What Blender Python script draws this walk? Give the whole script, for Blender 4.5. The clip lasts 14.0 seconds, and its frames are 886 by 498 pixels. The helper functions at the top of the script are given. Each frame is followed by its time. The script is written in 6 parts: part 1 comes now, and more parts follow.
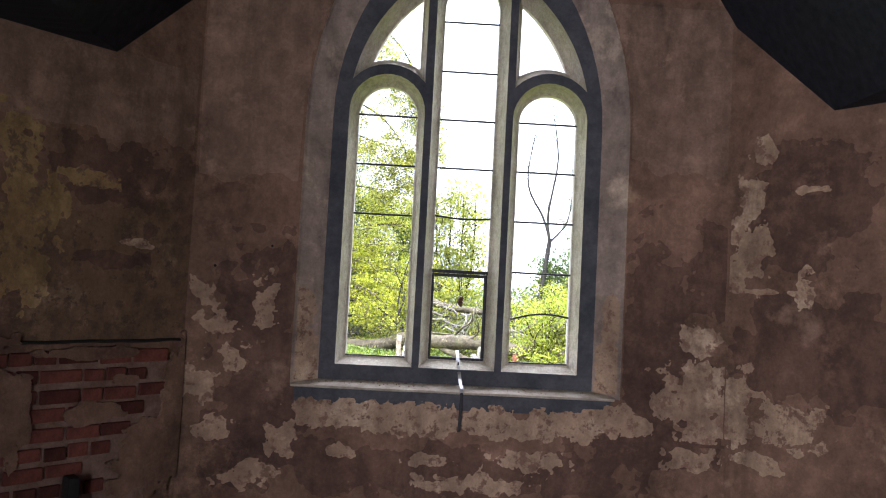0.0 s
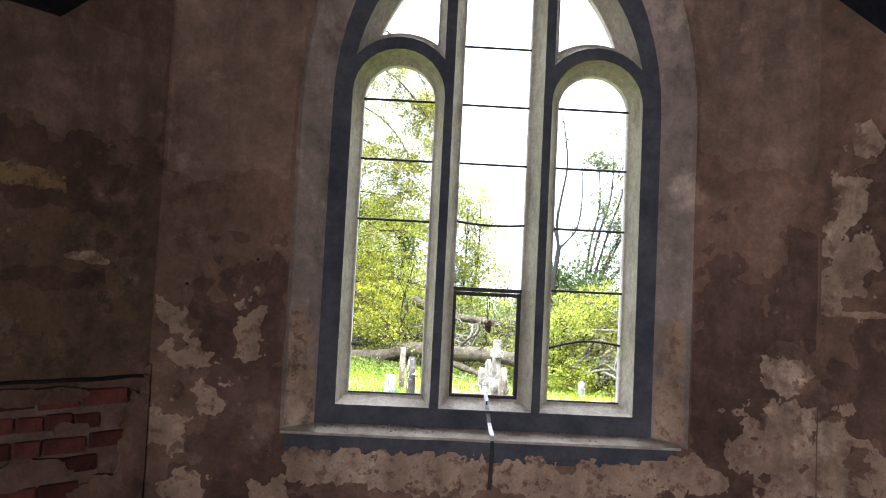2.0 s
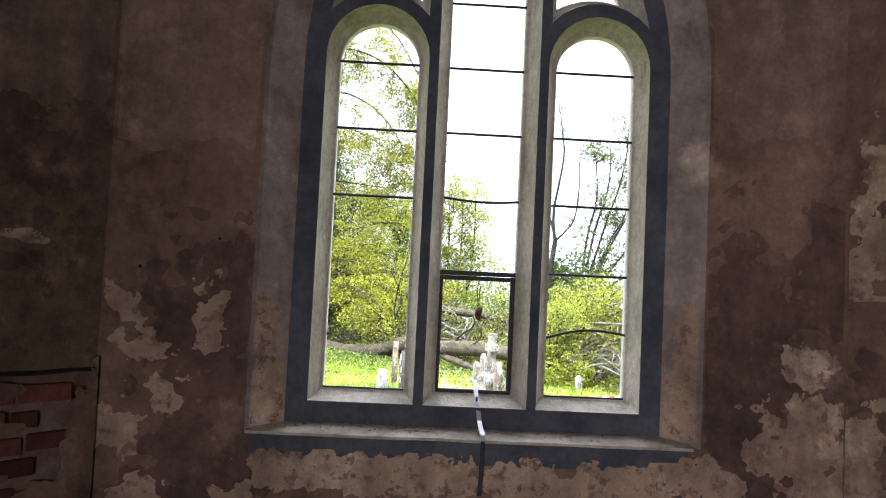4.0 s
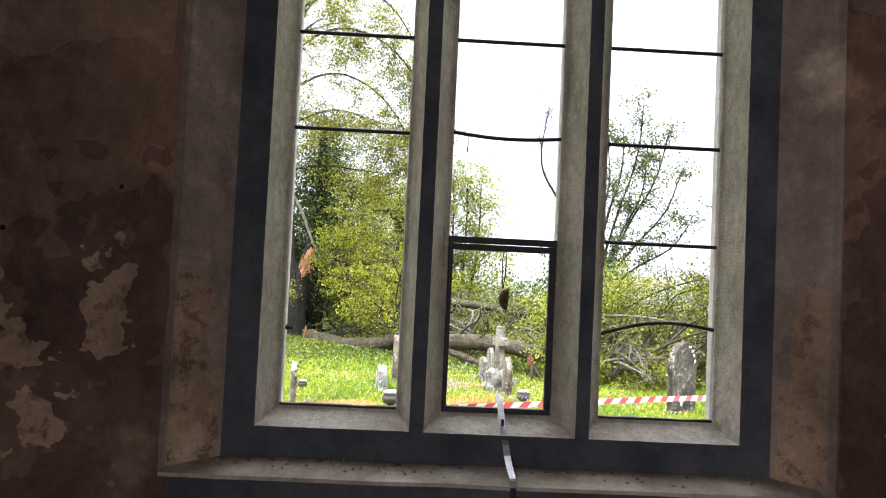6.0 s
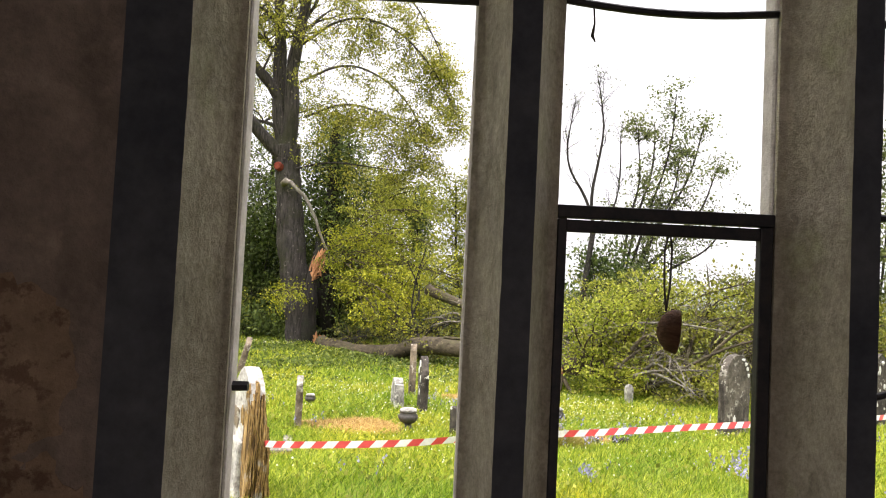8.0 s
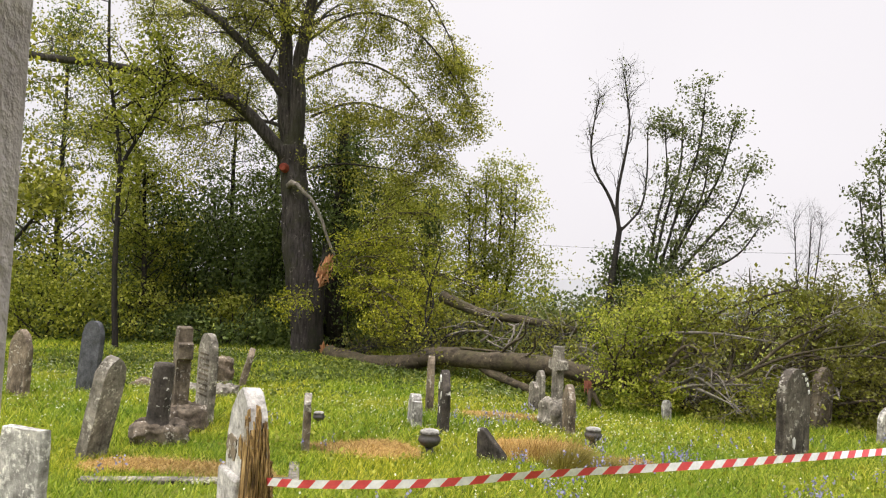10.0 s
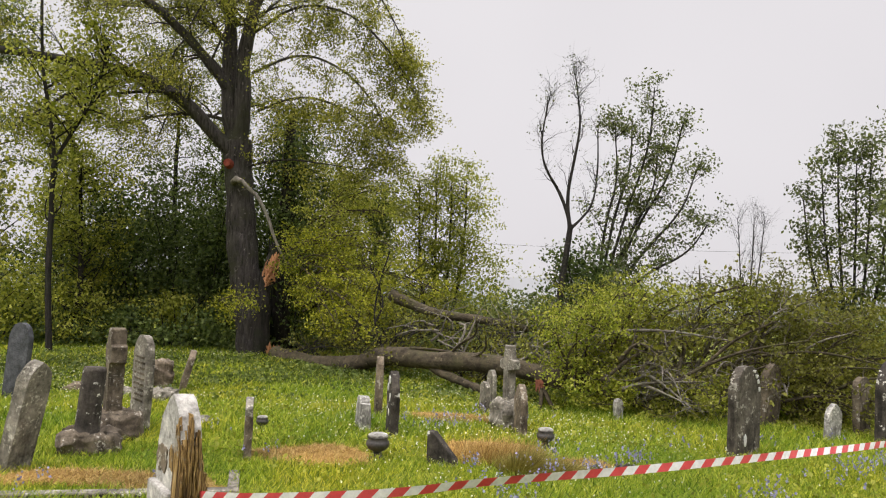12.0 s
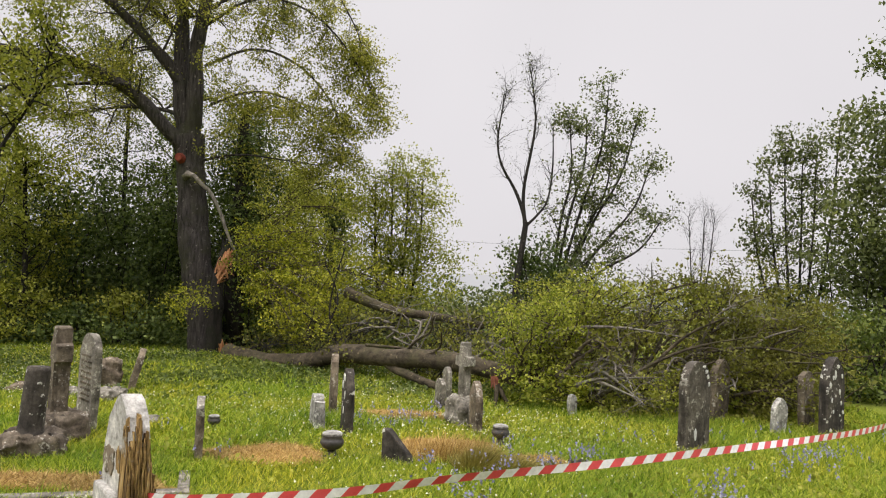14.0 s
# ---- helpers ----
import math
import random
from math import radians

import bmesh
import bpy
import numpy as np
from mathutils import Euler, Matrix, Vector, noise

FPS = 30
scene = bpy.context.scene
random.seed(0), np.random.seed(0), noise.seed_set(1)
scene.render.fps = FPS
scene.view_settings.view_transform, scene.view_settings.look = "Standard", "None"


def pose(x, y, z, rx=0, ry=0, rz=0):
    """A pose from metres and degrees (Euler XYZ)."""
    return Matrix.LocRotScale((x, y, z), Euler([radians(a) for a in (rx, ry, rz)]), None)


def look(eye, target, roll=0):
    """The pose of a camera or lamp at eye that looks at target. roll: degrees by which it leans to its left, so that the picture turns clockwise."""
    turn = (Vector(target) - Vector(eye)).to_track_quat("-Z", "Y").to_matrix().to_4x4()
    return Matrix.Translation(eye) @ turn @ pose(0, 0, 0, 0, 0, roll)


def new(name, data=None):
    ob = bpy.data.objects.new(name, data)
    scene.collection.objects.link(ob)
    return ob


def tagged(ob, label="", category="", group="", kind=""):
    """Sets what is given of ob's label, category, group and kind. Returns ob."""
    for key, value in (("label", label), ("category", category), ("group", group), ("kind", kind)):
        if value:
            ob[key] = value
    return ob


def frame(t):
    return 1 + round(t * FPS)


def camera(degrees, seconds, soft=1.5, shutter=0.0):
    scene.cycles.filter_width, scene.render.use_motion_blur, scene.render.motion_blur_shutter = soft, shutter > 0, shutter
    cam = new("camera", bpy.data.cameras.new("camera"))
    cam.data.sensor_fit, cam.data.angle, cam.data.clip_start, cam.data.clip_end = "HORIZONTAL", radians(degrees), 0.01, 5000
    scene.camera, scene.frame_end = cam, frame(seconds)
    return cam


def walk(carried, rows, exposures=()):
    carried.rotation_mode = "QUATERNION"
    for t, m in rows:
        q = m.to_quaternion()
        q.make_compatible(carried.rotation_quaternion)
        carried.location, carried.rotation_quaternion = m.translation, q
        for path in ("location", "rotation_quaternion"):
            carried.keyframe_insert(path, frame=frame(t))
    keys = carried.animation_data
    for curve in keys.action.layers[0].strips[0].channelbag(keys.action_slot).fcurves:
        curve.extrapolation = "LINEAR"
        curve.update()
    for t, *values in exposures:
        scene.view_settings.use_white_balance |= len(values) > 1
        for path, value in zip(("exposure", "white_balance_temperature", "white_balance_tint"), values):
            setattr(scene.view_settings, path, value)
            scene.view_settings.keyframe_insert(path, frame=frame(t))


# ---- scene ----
cam = camera(59.8, 14.0, 1.1)
METRES, EYE, TILT, LEAN, TURN = 5.0, 1.55, 0.0, 0.0, -1.6
ROWS = [
    (0.0, 0.0, 0.0, 0.0, -0.16, 3.01, -2.98),
    (0.5, -0.0001, 0.0519, 0.0044, 0.01, 3.17, -3.02),
    (1.0, -0.0093, 0.0953, 0.0043, 0.12, 3.3, -2.99),
    (1.5, -0.0203, 0.141, 0.0092, 0.08, 3.38, -2.94),
    (2.0, -0.0238, 0.1686, 0.0152, -0.12, 3.43, -2.84),
    (2.5, -0.0181, 0.1825, 0.0161, -0.43, 3.49, -2.78),
    (3.0, -0.013, 0.1949, 0.0123, -0.54, 3.43, -2.76),
    (5.5, -0.0163, 0.3945, -0.0021, -0.14, 2.58, -2.7),
    (6.0, -0.0155, 0.4586, -0.0055, -0.16, 2.54, -2.71),
    (6.5, -0.0168, 0.5204, -0.0044, -0.17, 2.53, -2.84),
    (7.0, -0.0303, 0.5832, -0.0011, -0.06, 2.55, -2.81),
    (7.5, -0.0363, 0.6413, -0.0033, 0.25, 2.61, -2.82),
    (8.0, -0.0432, 0.6996, -0.0027, 0.8, 2.7, -2.8),
    (8.5, -0.0595, 0.7609, -0.0028, 1.43, 2.82, -2.8),
    (11.0, -0.0965, 0.9625, -0.0131, 0.35, 3.42, -2.55),
    (11.5, -0.0927, 0.9675, -0.0122, -1.09, 3.41, -2.5),
    (12.0, -0.0888, 0.9726, -0.0112, -2.49, 3.37, -2.47),
    (12.5, -0.0887, 0.9762, -0.0111, -3.73, 3.37, -2.45),
    (13.0, -0.089, 0.9779, -0.0112, -4.66, 3.34, -2.44),
    (13.5, -0.0881, 0.9792, -0.0103, -5.3, 3.29, -2.46),
    (14.0, -0.0876, 0.9777, -0.0105, -5.76, 3.27, -2.45),
]
EXPOSURES = [(0.0, 2.5, 5500, 13), (3.0, 2.3, 5500, 13), (5.5, 1.76, 5650, 13), (6.5, 1.36, 6000, 13), (7.5, 1.06, 6450, 14), (8.5, 0.92, 6550, 14), (11.0, 0.06, 6550, 13), (14.0, 0.06, 6550, 13)]
walk(cam, [(t, pose(0, 0, EYE, TILT, LEAN, TURN) @ pose(METRES * x, METRES * y, METRES * z, 90 + pitch, roll, yaw)) for t, x, y, z, yaw, pitch, roll in ROWS], EXPOSURES)

# ---- sky, sun and large lights ----
GROUND = -0.3
SUN_ELEVATION, SUN_TURN = 52.0, 200.0


def build_world():
    world = bpy.data.worlds.new("overcast_sky")
    scene.world = world
    world.use_nodes = True
    n, l = world.node_tree.nodes, world.node_tree.links
    n.clear()
    out = n.new("ShaderNodeOutputWorld")
    back = n.new("ShaderNodeBackground")
    sky = n.new("ShaderNodeTexSky")
    sky.sky_type = 'NISHITA'
    sky.sun_disc = False
    sky.sun_elevation, sky.sun_rotation = radians(SUN_ELEVATION), radians(SUN_TURN)
    sky.dust_density, sky.air_density = 6.0, 1.0
    grey = n.new("ShaderNodeHueSaturation")
    grey.inputs["Saturation"].default_value = 0.1
    l.new(sky.outputs[0], grey.inputs["Color"])
    dim = n.new("ShaderNodeMix")
    dim.data_type, dim.blend_type = 'RGBA', 'MULTIPLY'
    dim.inputs[0].default_value = 1.0
    l.new(grey.outputs[0], dim.inputs[6])
    dim.inputs[7].default_value = (0.1, 0.1, 0.1, 1)
    # cloud layer
    tc = n.new("ShaderNodeTexCoord")
    cloud = n.new("ShaderNodeTexNoise")
    cloud.inputs["Scale"].default_value = 1.6
    cloud.inputs["Detail"].default_value = 3.0
    l.new(tc.outputs["Generated"], cloud.inputs["Vector"])
    ramp = n.new("ShaderNodeValToRGB")
    ramp.color_ramp.elements[0].position, ramp.color_ramp.elements[1].position = 0.3, 0.75
    ramp.color_ramp.elements[0].color = (0.67, 0.66, 0.68, 1)
    ramp.color_ramp.elements[1].color = (0.745, 0.735, 0.75, 1)
    l.new(cloud.outputs["Fac"], ramp.inputs[0])
    mix = n.new("ShaderNodeMix")
    mix.data_type = 'RGBA'
    mix.inputs[0].default_value = 0.88
    l.new(dim.outputs[2], mix.inputs[6])
    l.new(ramp.outputs[0], mix.inputs[7])
    # an overcast sky is about three times as bright overhead as at the horizon
    sep = n.new("ShaderNodeSeparateXYZ")
    l.new(tc.outputs["Generated"], sep.inputs[0])
    climb = n.new("ShaderNodeMapRange")
    climb.inputs["From Min"].default_value, climb.inputs["From Max"].default_value = 0.38, 1.0
    climb.inputs["To Min"].default_value, climb.inputs["To Max"].default_value = 1.12, 4.3
    l.new(sep.outputs["Z"], climb.inputs["Value"])
    l.new(climb.outputs[0], back.inputs["Strength"])
    l.new(mix.outputs[2], back.inputs["Color"])
    l.new(back.outputs[0], out.inputs["Surface"])


build_world()
sun = new("sun", bpy.data.lights.new("sun", 'SUN'))
sun.data.energy, sun.data.angle, sun.data.color = 2.3, radians(24), (1.0, 0.96, 0.88)
sun.matrix_world = look((-14, 4, 34), (0, 16, 0))

# added fill lamp in a made-up doorway behind the viewer, standing in for daylight
fill_lamp = new("added_back_fill", bpy.data.lights.new("added_back_fill", 'AREA'))
fill_lamp.data.shape, fill_lamp.data.size, fill_lamp.data.size_y = 'RECTANGLE', 1.1, 2.0
fill_lamp.data.energy, fill_lamp.data.color = 40.0, (1.0, 0.9, 0.84)
fill_lamp.matrix_world = look((-1.5, -4.3, 1.1), (4.6, 3.2, 1.9))
fill_lamp.data.spread = radians(110)


# ---- materials ----
class Mat:
    """A small builder for procedural node materials."""

    def __init__(self, name, rough=0.8, metal=0.0):
        self.m = bpy.data.materials.new(name)
        self.m.use_nodes = True
        self.n, self.l = self.m.node_tree.nodes, self.m.node_tree.links
        self.b = self.n["Principled BSDF"]
        self.b.inputs["Roughness"].default_value = rough
        self.b.inputs["Metallic"].default_value = metal
        self.b.inputs["Specular IOR Level"].default_value = 0.5 if rough < 0.5 or metal else 0.22
        self.tc = self.n.new("ShaderNodeTexCoord")
        self.vec = self.tc.outputs["Object"]

    def noise(self, scale, detail=4.0, rough=0.6, stretch=None, distort=0.0):
        t = self.n.new("ShaderNodeTexNoise")
        t.inputs["Scale"].default_value, t.inputs["Detail"].default_value = scale, detail
        t.inputs["Roughness"].default_value, t.inputs["Distortion"].default_value = rough, distort
        v = self.vec
        if stretch:
            mp = self.n.new("ShaderNodeMapping")
            mp.inputs["Scale"].default_value = stretch
            self.l.new(v, mp.inputs["Vector"])
            v = mp.outputs[0]
        self.l.new(v, t.inputs["Vector"])
        return t.outputs["Fac"]

    def ramp(self, fac, *stops):
        r = self.n.new("ShaderNodeValToRGB")
        while len(r.color_ramp.elements) < len(stops):
            r.color_ramp.elements.new(0.5)
        for e, (p, c) in zip(r.color_ramp.elements, stops):
            e.position = p
            e.color = (*c, 1) if len(c) == 3 else c
        self.l.new(fac, r.inputs[0])
        return r.outputs[0]

    def mix(self, fac, a, b, blend='MIX'):
        x = self.n.new("ShaderNodeMix")
        x.data_type, x.blend_type = 'RGBA', blend
        for v, i in ((fac, 0), (a, 6), (b, 7)):
            if isinstance(v, (int, float)):
                x.inputs[i].default_value = v
            elif isinstance(v, tuple):
                x.inputs[i].default_value = (*v, 1)
            else:
                self.l.new(v, x.inputs[i])
        return x.outputs[2]

    def random(self, island=False):
        if island:
            return self.n.new("ShaderNodeNewGeometry").outputs["Random Per Island"]
        return self.n.new("ShaderNodeObjectInfo").outputs["Random"]

    def color(self, c):
        if isinstance(c, tuple):
            self.b.inputs["Base Color"].default_value = (*c, 1)
        else:
            self.l.new(c, self.b.inputs["Base Color"])
        return self

    def bump(self, fac, strength=0.4, dist=0.01):
        b = self.n.new("ShaderNodeBump")
        b.inputs["Strength"].default_value, b.inputs["Distance"].default_value = strength, dist
        self.l.new(fac, b.inputs["Height"])
        self.l.new(b.outputs[0], self.b.inputs["Normal"])
        return self


def step(m, fac, lo, hi):
    return m.ramp(fac, (lo, (0, 0, 0)), (hi, (1, 1, 1)))


def plaster_material(name, base, dark, pale, pale_at=0.60, fleck=None):
    m = Mat(name, 0.92)
    big = m.noise(1.1, 5, 0.62, distort=0.4)
    c = m.mix(step(m, big, 0.36, 0.66), dark, base)
    streak = m.noise(1.6, 5, 0.65, stretch=(2.2, 2.2, 0.5), distort=0.3)
    c = m.mix(step(m, streak, 0.46, 0.66), c, tuple(0.42 * v for v in base))
    flake = m.noise(2.6, 9, 0.62, distort=0.12)
    loss = m.noise(8.5, 8, 0.68)
    c = m.mix(step(m, loss, 0.46, 0.66), c, tuple(0.7 * v for v in base))
    c = m.mix(step(m, m.noise(3.4, 9, 0.72), 0.56, 0.72), c, tuple(1.12 * v for v in base))
    c = m.mix(step(m, flake, pale_at + 0.01, pale_at + 0.13), c, pale)
    if fleck:
        c = m.mix(step(m, m.noise(13, 9, 0.72), 0.53, 0.58), c, fleck)
    grain = m.noise(60, 4, 0.7)
    c = m.mix(0.5, c, m.ramp(grain, (0.25, (0.55, 0.55, 0.55)), (0.8, (1.25, 1.25, 1.25))), 'MULTIPLY')
    smear = m.noise(6, 8, 0.7, distort=0.25)
    c = m.mix(0.68, c, m.ramp(smear, (0.3, (0.45, 0.42, 0.4)), (0.66, (1.35, 1.3, 1.26))), 'MULTIPLY')
    m.color(c)
    m.bump(m.mix(0.5, flake, m.noise(28, 6, 0.7)), 0.6, 0.02)
    return m.m


PLASTER = plaster_material("stained_lime_plaster", (0.25, 0.155, 0.108), (0.085, 0.048, 0.034), (0.36, 0.245, 0.17), 0.6)
PLASTER_PALE = plaster_material("pale_flaking_plaster", (0.44, 0.315, 0.22), (0.26, 0.175, 0.12), (0.56, 0.43, 0.31), 0.55, (0.19, 0.12, 0.085))
PLASTER_OCHRE = plaster_material("ochre_limewash", (0.34, 0.235, 0.11), (0.21, 0.135, 0.065), (0.42, 0.31, 0.17), 0.55, (0.14, 0.095, 0.06))
PLASTER_DARK = plaster_material("brown_damp_plaster", (0.165, 0.098, 0.072), (0.06, 0.036, 0.028), (0.25, 0.165, 0.12), 0.6)
PLASTER_STONY = plaster_material("eroded_earthy_render", (0.22, 0.145, 0.09), (0.1, 0.062, 0.04), (0.3, 0.22, 0.145), 0.58, (0.1, 0.064, 0.045))
# ochre plaster made paler, with light from the window put into the colour
PLASTER_REVEAL = plaster_material("window_lit_ochre_plaster", (0.36, 0.285, 0.24), (0.2, 0.155, 0.13), (0.5, 0.4, 0.31), 0.56)
PLASTER_UPPER = plaster_material("smooth_upper_plaster", (0.275, 0.18, 0.132), (0.155, 0.098, 0.072), (0.36, 0.25, 0.185), 0.62)


def limestone():
    m = Mat("weathered_limestone", 0.92)
    c = m.mix(step(m, m.noise(2.2, 6, 0.6), 0.35, 0.68), (0.33, 0.29, 0.225), (0.53, 0.475, 0.385))
    c = m.mix(step(m, m.noise(9, 7, 0.7, stretch=(1, 1, 0.45)), 0.54, 0.74), c, (0.24, 0.22, 0.17))
    c = m.mix(step(m, m.noise(5, 6, 0.65), 0.58, 0.72), c, (0.4, 0.39, 0.25))
    pit = m.noise(110, 5, 0.8)
    lump = m.noise(36, 6, 0.72, stretch=(1, 1, 0.7))
    c = m.mix(0.5, c, m.ramp(pit, (0.3, (0.4, 0.39, 0.38)), (0.62, (1.14, 1.14, 1.12))), 'MULTIPLY')
    c = m.mix(0.5, c, m.ramp(lump, (0.34, (0.5, 0.48, 0.45)), (0.6, (1.15, 1.15, 1.13))), 'MULTIPLY')
    m.color(c)
    m.bump(m.mix(0.35, lump, pit), 1.0, 0.016)
    return m.m


LIMESTONE = limestone()


def simple(name, a, b, scale=8.0, rough=0.8, metal=0.0, bump=0.4, dist=0.006, island=0.0, stretch=None, obj=0.0):
    m = Mat(name, rough, metal)
    f = m.noise(scale, 6, 0.65, stretch=stretch)
    c = m.mix(step(m, f, 0.32, 0.68), a, b)
    g = m.noise(scale * 7, 4, 0.7, stretch=stretch)
    c = m.mix(0.45, c, m.ramp(g, (0.25, (0.5, 0.5, 0.5)), (0.75, (1.2, 1.2, 1.2))), 'MULTIPLY')
    for on, isl in ((island, True), (obj, False)):
        if on:
            r = m.ramp(m.random(isl), (0.0, (1 - on,) * 3), (1.0, (1 + on,) * 3))
            c = m.mix(1.0, c, r, 'MULTIPLY')
    m.color(c)
    if bump:
        m.bump(m.mix(0.5, f, g), bump, dist)
    return m.m


BRICK = simple("soft_red_brick", (0.055, 0.018, 0.014), (0.13, 0.042, 0.03), 9, 0.9, obj=0.5, bump=0.7)
MORTAR = simple("lime_mortar", (0.12, 0.07, 0.052), (0.22, 0.15, 0.115), 12, 0.95, bump=0.8)
TIMBER = simple("blackened_roof_boards", (0.008, 0.009, 0.013), (0.022, 0.023, 0.03), 5, 0.85, stretch=(0.6, 4, 4))
CHAR_AND_SHADE = simple("black_timber_and_hole_shade", (0.006, 0.006, 0.006), (0.02, 0.018, 0.016), 9, 0.8)
FLOOR = simple("dusty_flagstone", (0.1, 0.09, 0.08), (0.2, 0.18, 0.16), 2, 0.9)
IRON = simple("rusted_dark_iron", (0.012, 0.013, 0.018), (0.04, 0.033, 0.032), 30, 0.6, 0.6, 0.3, 0.002)
STEEL = simple("dull_zinc_strap", (0.3, 0.29, 0.28), (0.5, 0.49, 0.47), 25, 0.5, 0.7, 0.2, 0.001)
DARK_FACE = simple("dark_stone_face", (0.04, 0.043, 0.053), (0.09, 0.09, 0.098), 6, 0.9)
SILL = simple("worn_stone_sill", (0.26, 0.215, 0.16), (0.5, 0.44, 0.35), 9, 0.9, bump=0.9, dist=0.004)
PUTTY = simple("pale_glazing_mortar", (0.45, 0.4, 0.37), (0.68, 0.63, 0.6), 18, 0.9, bump=0.9)
SHELL = simple("brown_fibrous_shell", (0.045, 0.022, 0.012), (0.13, 0.065, 0.035), 40, 0.95, bump=0.9, stretch=(1, 1, 3))
CORD = simple("dark_cord", (0.03, 0.025, 0.02), (0.07, 0.06, 0.05), 50, 0.95)


def leaf_material(name, a, b, c3, through_light=0.45, tints=((0.3, (0.62, 0.66, 0.6)), (0.7, (1.2, 1.18, 1.1)))):
    m = Mat(name, 0.55)
    r = m.random(True)
    col = m.ramp(r, (0.0, a), (0.55, b), (1.0, c3))
    patch = m.noise(0.55, 3, 0.5)
    col = m.mix(1.0, col, m.ramp(patch, *tints), 'MULTIPLY')
    m.color(col)
    tr = m.n.new("ShaderNodeBsdfTranslucent")
    m.l.new(m.mix(1.0, col, (1.25, 1.3, 0.8), 'MULTIPLY'), tr.inputs["Color"])
    mx = m.n.new("ShaderNodeMixShader")
    mx.inputs[0].default_value = through_light
    m.l.new(m.b.outputs[0], mx.inputs[1])
    m.l.new(tr.outputs[0], mx.inputs[2])
    m.l.new(mx.outputs[0], m.n["Material Output"].inputs["Surface"])
    return m.m


LEAF_BEECH = leaf_material("young_beech_leaf", (0.095, 0.102, 0.017), (0.225, 0.225, 0.034), (0.44, 0.415, 0.09))
LEAF_YELLOW = leaf_material("yellow_green_leaf", (0.14, 0.16, 0.014), (0.28, 0.29, 0.025), (0.48, 0.46, 0.06))
LEAF_LIME = leaf_material("lime_green_leaf", (0.15, 0.19, 0.02), (0.3, 0.33, 0.04), (0.5, 0.49, 0.1))
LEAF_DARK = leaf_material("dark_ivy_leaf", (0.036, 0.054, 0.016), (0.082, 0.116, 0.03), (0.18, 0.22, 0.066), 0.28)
# dimmer green: the shade under the trees is put into this leaf colour
LEAF_SHADE = leaf_material("shade_tinted_leaf", (0.055, 0.08, 0.018), (0.11, 0.145, 0.032), (0.21, 0.245, 0.065), 0.32)
LEAF_MID = leaf_material("spring_green_leaf", (0.13, 0.15, 0.02), (0.262, 0.278, 0.04), (0.45, 0.44, 0.1))
LEAF_GREY = leaf_material("grey_green_leaf", (0.055, 0.068, 0.025), (0.105, 0.125, 0.045), (0.2, 0.22, 0.09), 0.35)
LEAF_OLIVE = leaf_material("olive_leaf", (0.09, 0.085, 0.02), (0.16, 0.16, 0.03), (0.25, 0.25, 0.06))
GRASS = leaf_material("grass_blade", (0.06, 0.098, 0.008), (0.225, 0.3, 0.02), (0.52, 0.5, 0.08), 0.4, ((0.3, (0.62, 0.78, 0.7)), (0.5, (1.0, 1.03, 1.0)), (0.72, (1.3, 1.1, 0.9))))
TUSSOCK = leaf_material("faded_tussock_grass", (0.1, 0.085, 0.02), (0.24, 0.19, 0.05), (0.4, 0.34, 0.11), 0.3)
STRAW = leaf_material("dry_cut_grass", (0.17, 0.095, 0.03), (0.43, 0.265, 0.09), (0.64, 0.47, 0.21), 0.2)
PETAL_WHITE = leaf_material("white_petal", (0.6, 0.62, 0.5), (0.75, 0.75, 0.66), (0.8, 0.8, 0.75), 0.3)
PETAL_BLUE = leaf_material("bluebell_petal", (0.17, 0.16, 0.36), (0.26, 0.25, 0.48), (0.42, 0.41, 0.62), 0.3)


def bark_material(name, a, b, moss, grain=(2.5, 2.5, 0.5)):
    m = Mat(name, 0.9)
    f = m.noise(5, 7, 0.7, stretch=grain)
    c = m.mix(step(m, f, 0.35, 0.65), a, b)
    c = m.mix(step(m, m.noise(1.3, 5, 0.65), 0.5, 0.66), c, moss)
    c = m.mix(step(m, m.noise(9, 6, 0.7), 0.6, 0.68), c, tuple(2.0 * v for v in b))
    m.color(c)
    m.bump(m.mix(0.5, f, m.noise(22, 5, 0.7)), 1.0, 0.06)
    return m.m


BARK = bark_material("damp_grey_bark", (0.01, 0.009, 0.009), (0.078, 0.067, 0.062), (0.04, 0.04, 0.024), (3.2, 3.2, 0.4))
BARK_DARK = bark_material("wet_dark_bark", (0.01, 0.009, 0.008), (0.038, 0.032, 0.028), (0.022, 0.025, 0.014))
BARK_FALLEN = bark_material("fallen_trunk_bark", (0.024, 0.019, 0.012), (0.1, 0.08, 0.052), (0.07, 0.066, 0.03), (1.2, 1.2, 2.2))
BARK_PALE = bark_material("pale_stripped_branch", (0.1, 0.088, 0.072), (0.27, 0.24, 0.205), (0.15, 0.145, 0.1))
HEARTWOOD = simple("torn_orange_heartwood", (0.3, 0.11, 0.045), (0.6, 0.33, 0.17), 12, 0.85, stretch=(3, 3, 0.6), bump=0.9)
HEART_RED = simple("red_brown_cut_wood", (0.16, 0.05, 0.032), (0.3, 0.12, 0.075), 12, 0.85)


